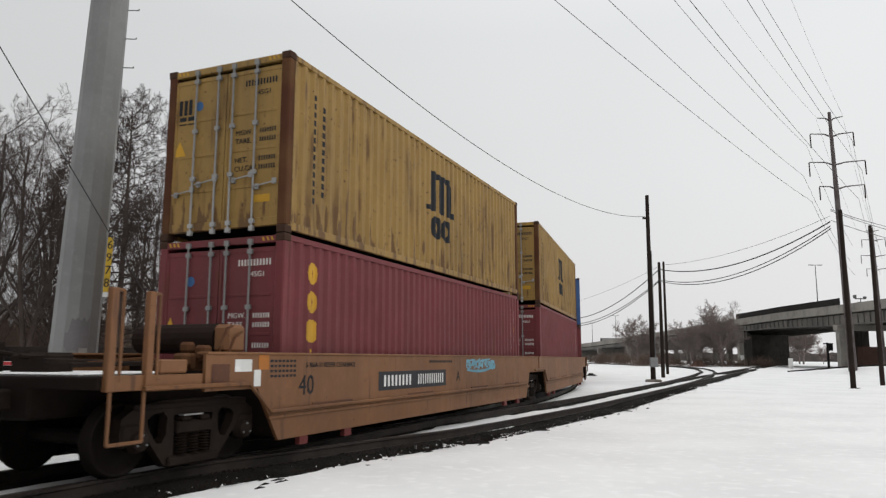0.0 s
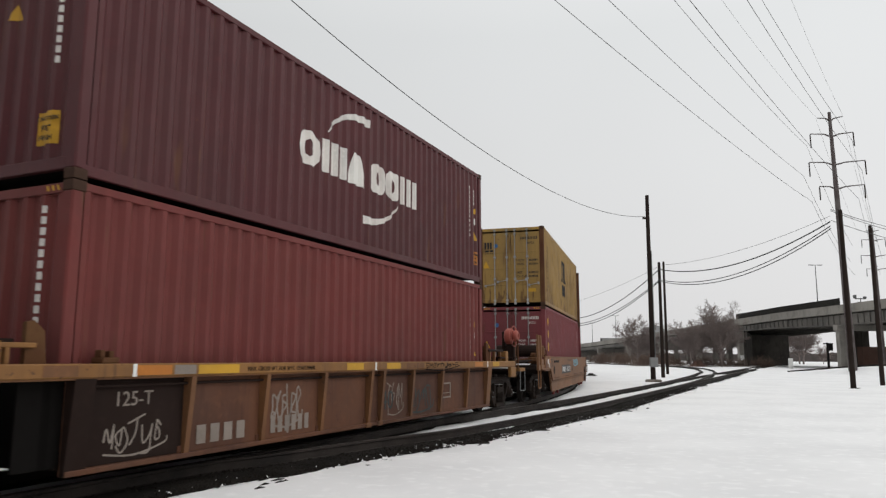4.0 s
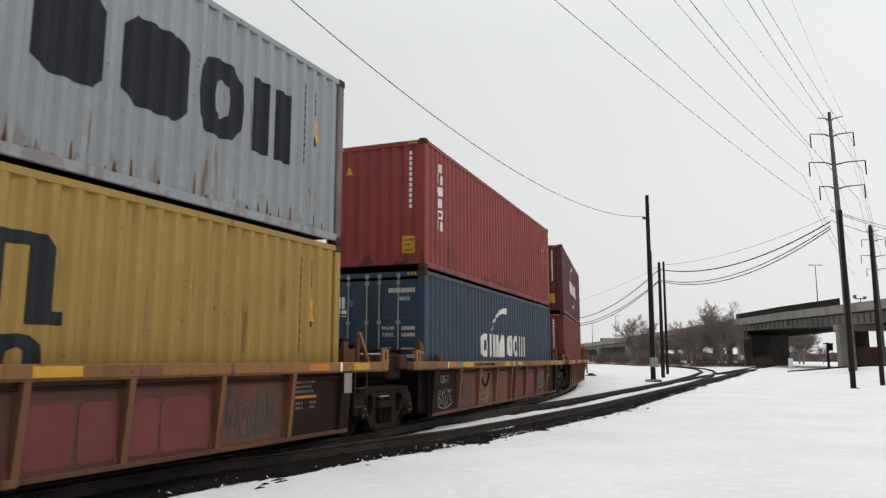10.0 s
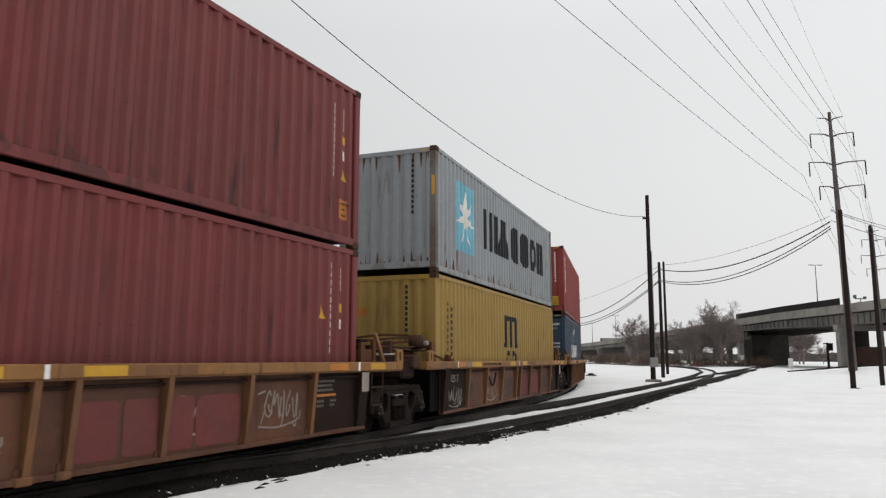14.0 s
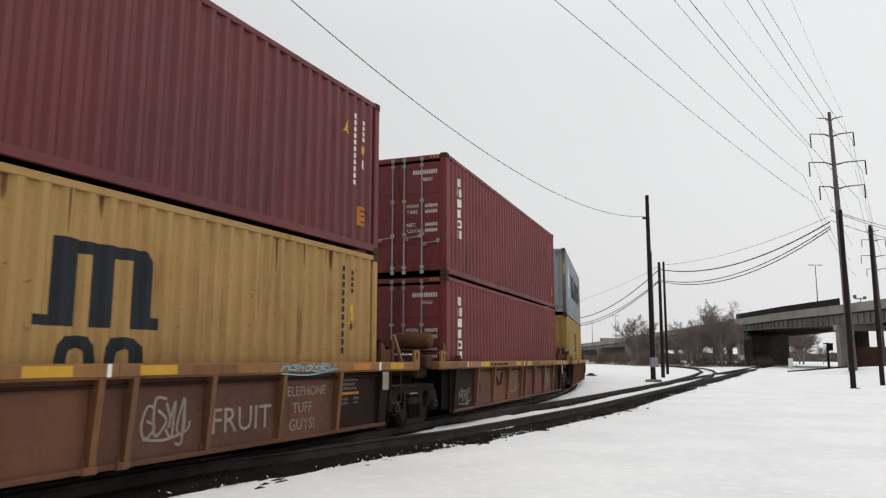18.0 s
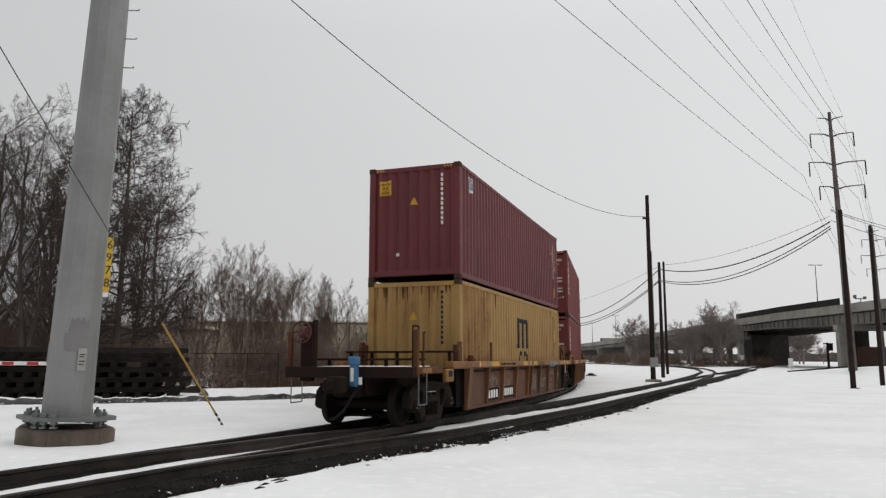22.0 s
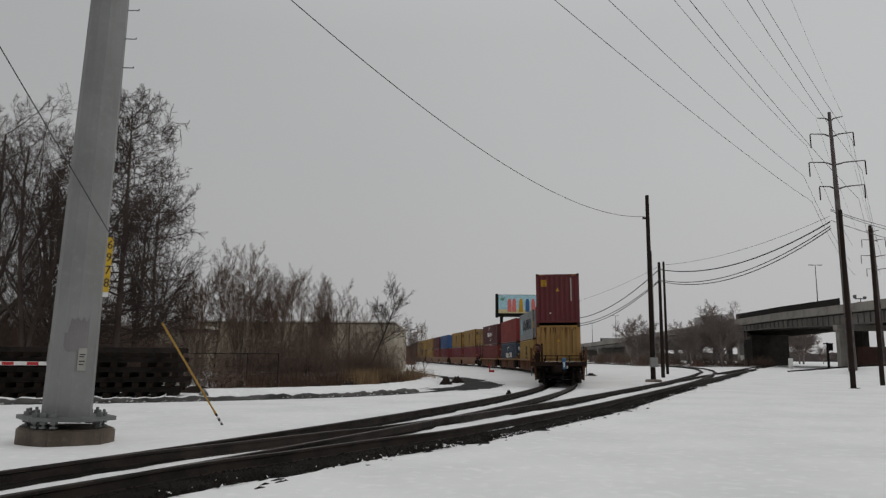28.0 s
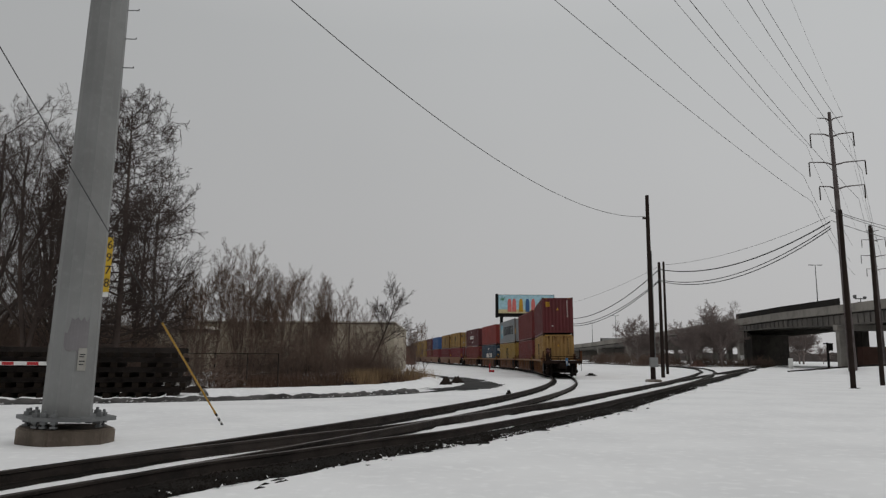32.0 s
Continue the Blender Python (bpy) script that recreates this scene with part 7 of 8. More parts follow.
def overpass():
    ob = tagged(new("overpass"), "grey concrete highway overpass on piers with a steel fascia", "bridge")
    line = HIGHWAY

    def strip(name, dx0, dx1, z0, z1, mat, y0=-760, y1=1200, lab=""):
        vs, fs = [], []
        pts = [p for p in line if y0 <= p.y <= y1]
        for p in pts:
            drop = dip(p.y)
            for dx, z in ((dx0, z0), (dx1, z0), (dx1, z1), (dx0, z1)):
                vs.append((p.x + dx, p.y, z + drop))
        for i in range(len(pts) - 1):
            for k in range(4):
                a, b = 4 * i + k, 4 * i + (k + 1) % 4
                fs.append((a, a + 4, b + 4, b))
        n = len(pts) - 1
        fs += [(0, 1, 2, 3), (4 * n + 3, 4 * n + 2, 4 * n + 1, 4 * n)]
        return part(name, raw(vs, fs, name), mat, ob, lab)
    def depth(y):
        """The girder grows deeper towards the wide span over the tracks."""
        return 0.75 + 0.85 * min(1.0, max(0.0, (172 - y) / 45.0))

    def tapered(name, dx0, dx1, z0, z1):
        vs, fs = [], []
        pts = [p for p in line if -760 <= p.y <= 1200]
        for p in pts:
            base = 9.2 - depth(p.y)
            top = z1 if z1 > 1 else base + z1
            for dx, z in ((dx0, base + z0), (dx1, base + z0), (dx1, top), (dx0, top)):
                vs.append((p.x + dx, p.y, z + dip(p.y)))
        for i in range(len(pts) - 1):
            for k in range(4):
                a, b = 4 * i + k, 4 * i + (k + 1) % 4
                fs.append((a, a + 4, b + 4, b))
        return part(name, raw(vs, fs, name), "bridge_steel", ob)
    strip("parapet", 0.0, 0.4, 9.75, 10.95, "bridge_concrete")
    strip("parapet", 27.0, 27.4, 9.75, 10.95, "bridge_concrete")
    strip("deck", -0.15, 27.5, 9.45, 9.75, "bridge_concrete")
    strip("soffit", 0.7, 26.8, 9.2, 9.45, "shaded_soffit")
    tapered("fascia_girder", 0.5, 0.62, -0.12, 9.2)
    tapered("girder_flange", 0.25, 0.85, -0.26, -0.12)
    for k in range(1, 7):
        tapered("girder", 0.5 + 4.2 * k, 0.62 + 4.2 * k, 0.0, 9.2)
    st = shared("stiffener", lambda: boxes((0.30, 0.5, -0.06, 0.06, -1.0, 0.0)))
    for i in range(46):
        y = 86 + i * 1.9
        p = min(line, key=lambda q: abs(q.y - y))
        drop = dip(y)
        part("stiffener", st, "bridge_steel", ob, at=pose(p.x, y, 9.2 + drop) @ Matrix.Diagonal((1, 1, depth(y), 1)))
    strip("screen_fence", 0.45, 0.55, 10.95, 12.2, "mesh_fence", 127, 172, "dark mesh screen above the parapet")
    for y in (72, 100, 129, 171, 196, 224, 255, 290, 330, 380, 440):
        p = min(line, key=lambda q: abs(q.y - y))
        drop = dip(y)
        pier = part("pier_cap", boxes((p.x + 0.1, p.x + {171: 2.6, 196: 20.0}.get(y, 27.0), y - 0.7, y + 0.7, 6.5 + drop, 7.55 + drop + (0.75 if y > 150 else 0.0)), bevel=0.1), "bridge_concrete", ob)
        for k in range({171: 1, 129: 1, 196: 3}.get(y, 4)):
            part("pier_column", shared("pcol", lambda: boxes((-0.65, 0.65, -0.6, 0.6, -0.4, 6.5), bevel=0.08)), "bridge_concrete", pier, at=(p.x + (1.1 if y == 129 else 1.2) + k * 8.2, y, drop))
    part("retaining_wall", boxes((83.0, 112, 144, 146, -0.4, 4.0), bevel=0.05), "brick_far", ob)
    # abutments coloured dark for the shade they stand in
    part("abutment_wall", boxes((87.6, 89.2, 152, 156, -0.4, 8.2), bevel=0.1), "shaded_concrete", ob)
    part("abutment_wall", boxes((80.5, 92.3, 194, 197, -0.4, 8.0), bevel=0.1), "shaded_concrete", ob)
    # side wall added to close off the light under the deck
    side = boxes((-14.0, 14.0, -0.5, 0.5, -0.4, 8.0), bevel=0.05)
    part("wing_wall", side, "shaded_concrete", ob, at=pose(76.6, 183, 0, 0, 0, 64))
    for x, y, h in ((77.9, 150, 21.0), (68.0, 285, 18.0), (62.5, 303, 16.0)):
        lp = tagged(new("street_lamp"), "tall thin highway lamp post with a double arm", "street lamp", "highway lamps")
        lp.location = (x, y, 9.75 + dip(y))
        h = h - 0.75 - dip(y)
        part("post", round_pole(0.13, 0.07, h - 9.0, 8), "galvanized_dark", lp)
        part("lamp_head", boxes((-1.4, -0.5, -0.12, 0.12, h - 9.1, h - 8.95), (0.5, 1.4, -0.12, 0.12, h - 9.1, h - 8.95), (-0.6, 0.6, -0.05, 0.05, h - 9.05, h - 8.97)), "galvanized_dark", lp)
    return ob


def billboard():
    ob = tagged(new("billboard"), "wide roadside billboard with coloured bottle shapes on pale blue", "billboard")
    ob.location = (22.0, 190, 0)
    part("mast", boxes((-6.9, -6.1, 0.3, 1.1, -0.3, 13.0), bevel=0.08), "black", ob)
    part("frame", boxes((-7.6, 7.4, 0.15, 0.8, 12.2, 17.8), bevel=0.04), "black", ob)
    part("side_cap", boxes((-8.0, -7.4, 0.0, 2.2, 11.8, 18.0), bevel=0.05), "black", ob)
    part("catwalk", boxes((-7.6, 7.4, -1.0, 0.1, 11.9, 12.1), bevel=0.02), "black", ob)
    part("poster", boxes((-7.3, 7.3, 0.08, 0.15, 12.9, 17.7)), "poster_blue", ob)
    part("poster_foot", boxes((-7.3, 7.3, 0.05, 0.08, 12.9, 13.9)), "poster_sand", ob)
    part("poster_word", boxes((4.1, 6.8, 0.05, 0.08, 15.5, 16.7), bevel=0.02), "mark_yellow", ob)
    for k, (x, mat) in enumerate(((-4.4, "poster_red"), (-3.2, "poster_red"), (-1.4, "mark_yellow"), (0.3, "glass_blue"), (1.8, "poster_red"))):
        bm = bmesh.new()
        rod(bm, (x, 0.02, 13.3), (x, 0.02, 15.8), 0.55, 0.5, 12)
        rod(bm, (x, 0.02, 15.8), (x, 0.02, 16.7), 0.5, 0.3, 12)
        bmesh.ops.scale(bm, vec=(1, 0.06, 1), verts=bm.verts)
        part("bottle_shape", bm, mat, ob)
    bm = bmesh.new()
    for k in range(7):
        a = radians(k * 51)
        rod(bm, (-6.2, 0.05, 16.6), (-6.2 + 1.0 * math.cos(a), 0.05, 16.6 + 0.8 * math.sin(a)), 0.12, 0.02, 5)
    part("palm_shape", bm, "poster_green", ob)


def highway_things():
    sg = tagged(new("road_sign"), "back of a wide highway sign on a dark post", "sign")
    sg.location = (66.0, 304, 9.75 + dip(304))
    part("panel", boxes((0.3, 8.2, 0, 0.1, 1.3, 3.2), bevel=0.02), "noise_wall", sg)
    part("panel_rim", boxes((0.2, 8.3, -0.05, 0.0, 3.05, 3.3)), "galvanized_dark", sg)
    part("post", boxes((0.0, 0.5, -0.1, 0.2, 0.0, 3.4), bevel=0.03), "black", sg)
    mst = tagged(new("camera_mast"), "small grey mast with two boxes on the overpass", "mast")
    mst.location = (88.0, 152, 9.75)
    part("post", round_pole(0.14, 0.1, 4.6, 8), "galvanized_dark", mst)
    part("crossbar", boxes((-1.2, 1.1, -0.1, 0.1, 4.3, 4.5)), "galvanized_dark", mst)
    part("crossbar", boxes((-0.6, 1.1, -0.1, 0.1, 3.6, 3.75)), "galvanized_dark", mst)
    part("sensor_box", boxes((-1.5, -0.9, -0.2, 0.2, 4.5, 5.2), bevel=0.05), "galvanized_dark", mst)
    part("sensor_box", boxes((0.6, 1.2, -0.2, 0.2, 4.5, 4.9), bevel=0.05), "galvanized_dark", mst)


def semi_truck(label, cab):
    """A highway tractor with a box trailer; +x is the way it drives, the origin under the trailer's tail."""
    ob = tagged(new("semi_truck"), label, "truck", "trucks on the overpass")
    part("trailer_body", boxes((0.0, 17.2, -1.3, 1.3, 1.15, 4.1), bevel=0.03), "trailer", ob)
    part("roof_rail", boxes((0.0, 17.22, -1.32, 1.32, 4.0, 4.12), bevel=0.01), "galvanized_dark", ob)
    part("bottom_rail", boxes((0.0, 17.22, -1.32, 1.32, 1.05, 1.2), bevel=0.01), "galvanized_dark", ob)
    part("nose_panel", boxes((17.2, 17.26, -1.2, 1.2, 1.3, 3.9), bevel=0.01), "black", ob)
    bm = bmesh.new()
    prism(bm, [(17.9, 0.9), (20.0, 0.9), (20.0, 2.5), (19.75, 2.6), (19.5, 3.3), (18.9, 3.95), (17.9, 4.0)], "y", -1.2, 1.2)
    part("cab", bm, cab, ob)
    bm = bmesh.new()
    prism(bm, [(20.0, 0.8), (21.9, 0.8), (22.0, 1.7), (21.7, 1.95), (20.0, 2.3)], "y", -1.1, 1.1)
    part("hood", bm, cab, ob)
    part("side_window", boxes((19.0, 19.6, -1.215, 1.215, 2.3, 3.0), bevel=0.02), "black", ob)
    part("exhaust_stack", rods([(17.75, 1.1, 1.0), (17.75, 1.1, 4.2)], 0.09, 10), "silver", ob)
    for x in (1.6, 2.9, 17.3, 18.5, 21.2):
        for y in (-1.0, 1.0):
            part("wheel", shared("truck_wheel", lambda: rods([(0, -0.2, 0), (0, 0.2, 0)], 0.5, 16)), "black", ob, at=(x, y, 0.5))
    return ob


def highway_pose(y):
    i = min(range(len(HIGHWAY)), key=lambda k: abs(HIGHWAY[k].y - y))
    i = max(3, min(len(HIGHWAY) - 4, i))
    a, b = HIGHWAY[i + 3], HIGHWAY[i - 3]
    f = (y - a.y) / (b.y - a.y)
    p = a.lerp(b, f)
    d = b - a
    return pose(p.x + 5.0, y, 9.75 + dip(y), 0, 0, math.degrees(math.atan2(d.y, d.x)))


M["trailer"] = material("trailer", (0.40, 0.40, 0.40), 0.5, grain=0.8, color2=(0.34, 0.34, 0.34), dirt=0.15)
TRUCKS = [(semi_truck("white semi truck with a long box trailer crossing the overpass", "white"), 6.2), (semi_truck("white semi truck with a pale box trailer crossing the overpass", "white"), 28.8)]
M["noise_wall"] = material("noise_wall", (0.30, 0.295, 0.285), 0.85, grain=0.5, color2=(0.25, 0.245, 0.235), dirt=0.15)
M["poster_blue"] = material("poster_blue", (0.38, 0.60, 0.68), 0.6)
M["poster_sand"] = material("poster_sand", (0.60, 0.52, 0.30), 0.6)
M["poster_red"] = material("poster_red", (0.62, 0.16, 0.14), 0.6)
M["poster_green"] = material("poster_green", (0.08, 0.25, 0.10), 0.6)


def warehouse():
    ob = tagged(new("warehouse"), "low cream-coloured warehouse behind bare trees", "building")
    part("wall", boxes((-25.5, -4.95, 75, 100, -0.3, 4.85)), "building", ob)
    part("roof_edge", boxes((-25.6, -4.85, 74.9, 100.1, 4.85, 4.97)), "building_trim", ob)
    part("gutter", boxes((-25.6, -4.85, 74.82, 74.9, 4.70, 4.80)), "far_wood", ob)
    for k in range(5):
        part("pilaster", boxes((-22.9 + k * 4.4, -22.6 + k * 4.4, 74.85, 75.05, -0.3, 4.65)), "building", ob)
    part("downpipe", rods([(-9.6, 74.8, -0.2), (-9.6, 74.8, 4.7)], 0.06), "far_wood", ob)
    low = tagged(new("warehouse"), "pale lower wing of the warehouse with a light roof edge", "building")
    part("wall", boxes((-48, -22.8, 70, 74.7, -0.3, 3.55)), "building", low)
    part("roof_edge", boxes((-48.1, -22.7, 69.9, 74.7, 3.95, 4.22)), "building_trim", low)
    part("upper_band", boxes((-48, -22.8, 70.05, 74.7, 3.55, 3.95)), "far_wood", low)
    lo = tagged(new("warehouse"), "small dark brick building beyond the warehouse", "building")
    part("wall", boxes((-9.6, -5.9, 150, 165, -0.3, 3.4)), "brick_far", lo)
    part("roof_edge", boxes((-9.8, -5.7, 149.8, 165.2, 3.4, 3.7)), "far_wood", lo)
    fence = tagged(new("wire_fence"), "rusty wire fence with thin posts before the brush", "fence")
    for k in range(5):
        x, y = -13.6 + 1.35 * k, 33.6 + 0.75 * k
        part("post", rods([(x, y, -0.2), (x, y, 1.52)], 0.022), "mesh_fence", fence)
    part("top_rail", rods([(-13.6, 33.6, 1.5), (-8.2, 36.6, 1.5)], 0.015), "mesh_fence", fence)
    for z in (0.2, 0.55, 0.9, 1.25):
        part("wire", rods([(-13.6, 33.6, z), (-8.2, 36.6, z)], 0.004), "mesh_fence", fence)


def track_panels():
    """Spare track in stacked panels: rails with tie ends, layer on layer."""
    ob = tagged(new("track_panel_stack"), "stack of spare railway track panels with dark tie ends", "track panels")
    ob.matrix_basis = pose(-14.4, 27.4, -0.17, 0, 0, 14)
    tie = shared("stack_tie", lambda: boxes((-0.115, 0.115, -1.3, 1.3, 0.0, 0.18), bevel=0.012))
    rl = shared("stack_rail", lambda: boxes((-4.6, 4.6, -0.06, 0.06, 0.0, 0.03), (-4.6, 4.6, -0.012, 0.012, 0.03, 0.14), (-4.6, 4.6, -0.035, 0.035, 0.14, 0.18)))
    rnd = random.Random(3)
    for lay in range(5):
        z = 0.02 + lay * 0.365
        dx = rnd.uniform(-0.3, 0.3)
        for k in range(17):
            if lay == 3 and k in (9, 13):
                continue
            part("tie", tie, "tie", ob, at=pose(-4.4 + k * 0.545 + dx, rnd.uniform(-0.12, 0.12), z, 0, 0, rnd.uniform(-2, 2)))
        for y in (-0.75, 0.75):
            part("panel_rail", rl, "rail_steel", ob, at=(dx * 0.5, y, z + 0.182))
    bd = tagged(new("barrier_arm"), "white barrier arm with red stripes", "barrier")
    bd.matrix_basis = pose(-13.7, 25.3, 1.02, 0, 0, 8)
    part("arm", boxes((-3.5, 0.9, -0.03, 0.03, 0.0, 0.13), bevel=0.01), "white", bd)
    for k in range(5):
        part("stripe", boxes((-3.0 + k * 0.8, -2.62 + k * 0.8, -0.034, 0.034, 0.01, 0.12)), "red_sign", bd)
    part("post", boxes((0.75, 0.87, 0.031, 0.12, -1.2, 0.2), bevel=0.01), "post_rust", bd)
    part("post", boxes((-3.3, -3.18, 0.031, 0.12, -1.2, 0.2), bevel=0.01), "post_rust", bd)


# ---- bare trees ----
def grow(seed, h, r0, levels, lean=0.0, rmin=0.006, pods=0.0, trunks=1, wob=1.0):
    """A leafless tree. levels: for every order of branching (count, length share, angle, upward curve, first place, shrink to the top)."""
    rnd = random.Random(seed)
    tv, tf, cv, cf = [], [], [], []
    Z = Vector((0, 0, 1))

    def limb(p, d, length, r, lev, up):
        n = (9, 6, 5, 4, 3)[lev]
        jit = wob * (0.028, 0.10, 0.13, 0.15, 0.16)[lev]
        pts, rad, dirs = [p.copy()], [r], [d.copy()]
        q, dd = p.copy(), d.copy()
        for i in range(n):
            dd = (dd + Vector((rnd.gauss(0, jit), rnd.gauss(0, jit), rnd.gauss(0, jit * 0.6))) + Z * (up / n)).normalized()
            q = q + dd * (length / n)
            pts.append(q.copy())
            dirs.append(dd.copy())
            rad.append(max(rmin, r * (1 - 0.72 * (i + 1) / n)))
        tube(pts, rad, 7 if lev == 0 else (4 if lev < 2 else 3), tv if lev == 0 else cv, tf if lev == 0 else cf)
        if lev == len(levels):
            if pods and rnd.random() < pods:
                e = q + Vector((rnd.gauss(0, 0.05), rnd.gauss(0, 0.05), -rnd.uniform(0.25, 0.5)))
                tube([q, q.lerp(e, 0.5) + Vector((rnd.gauss(0, 0.03), 0, 0)), e], [rmin, rmin * 1.4, rmin], 3, cv, cf)
            return
        count, share, ang, curve, start, shrink = levels[lev]
        for k in range(count):
            f = start + (1 - start) * (k + rnd.random()) / count
            i = min(n - 1, int(f * n))
            a = pts[i].lerp(pts[i + 1], f * n - i)
            base = dirs[i]
            side = Vector((rnd.gauss(0, 1), rnd.gauss(0, 1), rnd.gauss(0, 0.35)))
            side = (side - base * side.dot(base)).normalized()
            an = radians(ang) * rnd.uniform(0.7, 1.25)
            nd = (base * math.cos(an) + side * math.sin(an)).normalized()
            limb(a, nd, length * share * rnd.uniform(0.7, 1.15) * (1.0 - shrink * (f - start) / (1 - start)), max(rmin, rad[i] * rnd.uniform(0.45, 0.65)), lev + 1, curve)

    for t in range(trunks):
        s = 0.0 if trunks == 1 else 0.16
        d = Vector((lean + rnd.gauss(0, s), rnd.gauss(0, s), 1)).normalized()
        limb(Vector((rnd.gauss(0, s * 2), rnd.gauss(0, s * 2), 0)), d, h * (1 if t == 0 else rnd.uniform(0.7, 0.98)), r0, 0, 0.15)
    return raw(tv, tf, "trunk", True), raw(cv, cf, "crown", True)


def brush(seed, h, w, stems, r=0.011, forks=9):
    """A thicket: many thin stems that rise from one patch and fork."""
    rnd = random.Random(seed)
    vs, fs = [], []
    for _ in range(stems):
        p = Vector((rnd.gauss(0, w * 0.35), rnd.gauss(0, w * 0.22), 0))
        d = Vector((rnd.gauss(0, 0.32), rnd.gauss(0, 0.32), 1)).normalized()
        hh = h * rnd.uniform(0.35, 1.0)
        pts, rad = [p], [r]
        q = p
        for i in range(4):
            d = (d + Vector((rnd.gauss(0, 0.18), rnd.gauss(0, 0.18), 0))).normalized()
            q = q + d * hh / 4
            pts.append(q)
            rad.append(r * (1 - 0.17 * (i + 1)))
        tube(pts, rad, 3, vs, fs)
        for k in range(forks):
            i = rnd.randrange(1, 4)
            a = pts[i].lerp(pts[i + 1], rnd.random())
            dd = (d + Vector((rnd.gauss(0, 0.6), rnd.gauss(0, 0.6), rnd.gauss(0, 0.3)))).normalized()
            e = a + dd * hh * rnd.uniform(0.10, 0.28)
            m = a.lerp(e, 0.5) + Vector((rnd.gauss(0, 0.05), 0, 0.04))
            tube([a, m, e], [r * 0.6, r * 0.5, r * 0.35], 3, vs, fs)
            for _ in range(2):
                g = m + Vector((rnd.gauss(0, 0.10), rnd.gauss(0, 0.10), rnd.uniform(0.05, 0.22))) * hh * 0.45
                tube([m, g], [r * 0.45, r * 0.3], 3, vs, fs)
    return raw(vs, fs, "brush", True)


def pod_tree(seed, h, r0):
    """A tall cone of level, sinuous limbs that turn up at their ends, hung with long pods near the top."""
    rnd = random.Random(seed)
    tv, tf, cv, cf = [], [], [], []
    trunk = [Vector((0.10 * math.sin(2.1 * i / 12 + 0.5), 0.08 * math.sin(1.7 * i / 12), h * i / 12)) for i in range(13)]
    tube(trunk, [r0 * (1 - 0.86 * i / 12) for i in range(13)], 8, tv, tf)

    def limb(p, d, length, r, lev, rise):
        n = (7, 5, 4)[lev]
        q, dd, pts = p.copy(), d.copy(), [p.copy()]
        for i in range(n):
            dd = (dd + Vector((rnd.gauss(0, 0.16), rnd.gauss(0, 0.16), rnd.gauss(0, 0.13))) + Vector((0, 0, rise * (i / n - 0.25)))).normalized()
            q = q + dd * length / n
            pts.append(q.copy())
        tube(pts, [max(0.010, r * (1 - 0.72 * i / n)) for i in range(n + 1)], 4 if lev == 0 else 3, cv, cf)
        if lev == 2:
            if p.z > h * 0.45 and rnd.random() < 0.16:
                e = q + Vector((rnd.gauss(0, 0.06), rnd.gauss(0, 0.06), -rnd.uniform(0.28, 0.5)))
                tube([q, q.lerp(e, 0.5) + Vector((rnd.gauss(0, 0.04), 0, 0)), e], [0.012, 0.014, 0.008], 3, cv, cf)
            return
        for k in range((10, 8)[lev]):
            f = 0.15 + 0.85 * (k + rnd.random()) / (10, 8)[lev]
            i = min(n - 1, int(f * n))
            a = pts[i].lerp(pts[i + 1], f * n - i)
            b = (pts[i + 1] - pts[i]).normalized()
            side = Vector((rnd.gauss(0, 1), rnd.gauss(0, 1), rnd.gauss(0, 0.6)))
            side = (side - b * side.dot(b)).normalized()
            an = radians(rnd.uniform(35, 70))
            limb(a, (b * math.cos(an) + side * math.sin(an)).normalized(), length * (0.42 if lev == 0 else 0.5) * rnd.uniform(0.6, 1.2) * (1.15 - 0.4 * f), max(0.008, r * 0.5), lev + 1, 0.35)
    count = 78
    for k in range(count):
        f = 0.12 + 0.88 * (k + rnd.random()) / count
        i = min(11, int(f * 12))
        a = trunk[i].lerp(trunk[i + 1], f * 12 - i)
        az = 2.4 * k + rnd.gauss(0, 0.4)
        el = radians(4 + 52 * f ** 2 + rnd.gauss(0, 9))
        reach = (3.9 - 0.9 * f if f > 0.25 else 3.6) * (1.0 if f < 0.7 else 1.0 - 1.35 * (f - 0.7)) * rnd.uniform(0.72, 1.08)
        limb(a, Vector((math.cos(az) * math.cos(el), math.sin(az) * math.cos(el), math.sin(el))), reach, max(0.02, r0 * 0.36 * (1.1 - f)), 0, 0.38)
    return raw(tv, tf, "trunk", True), raw(cv, cf, "crown", True)


def place_tree(meshes, m, label, bark="bark", group="bare trees"):
    ob = tagged(new("tree"), label, "tree", group)
    ob.matrix_basis = m
    part("trunk", meshes[0], bark, ob)
    part("crown", meshes[1], bark, ob)
    return ob


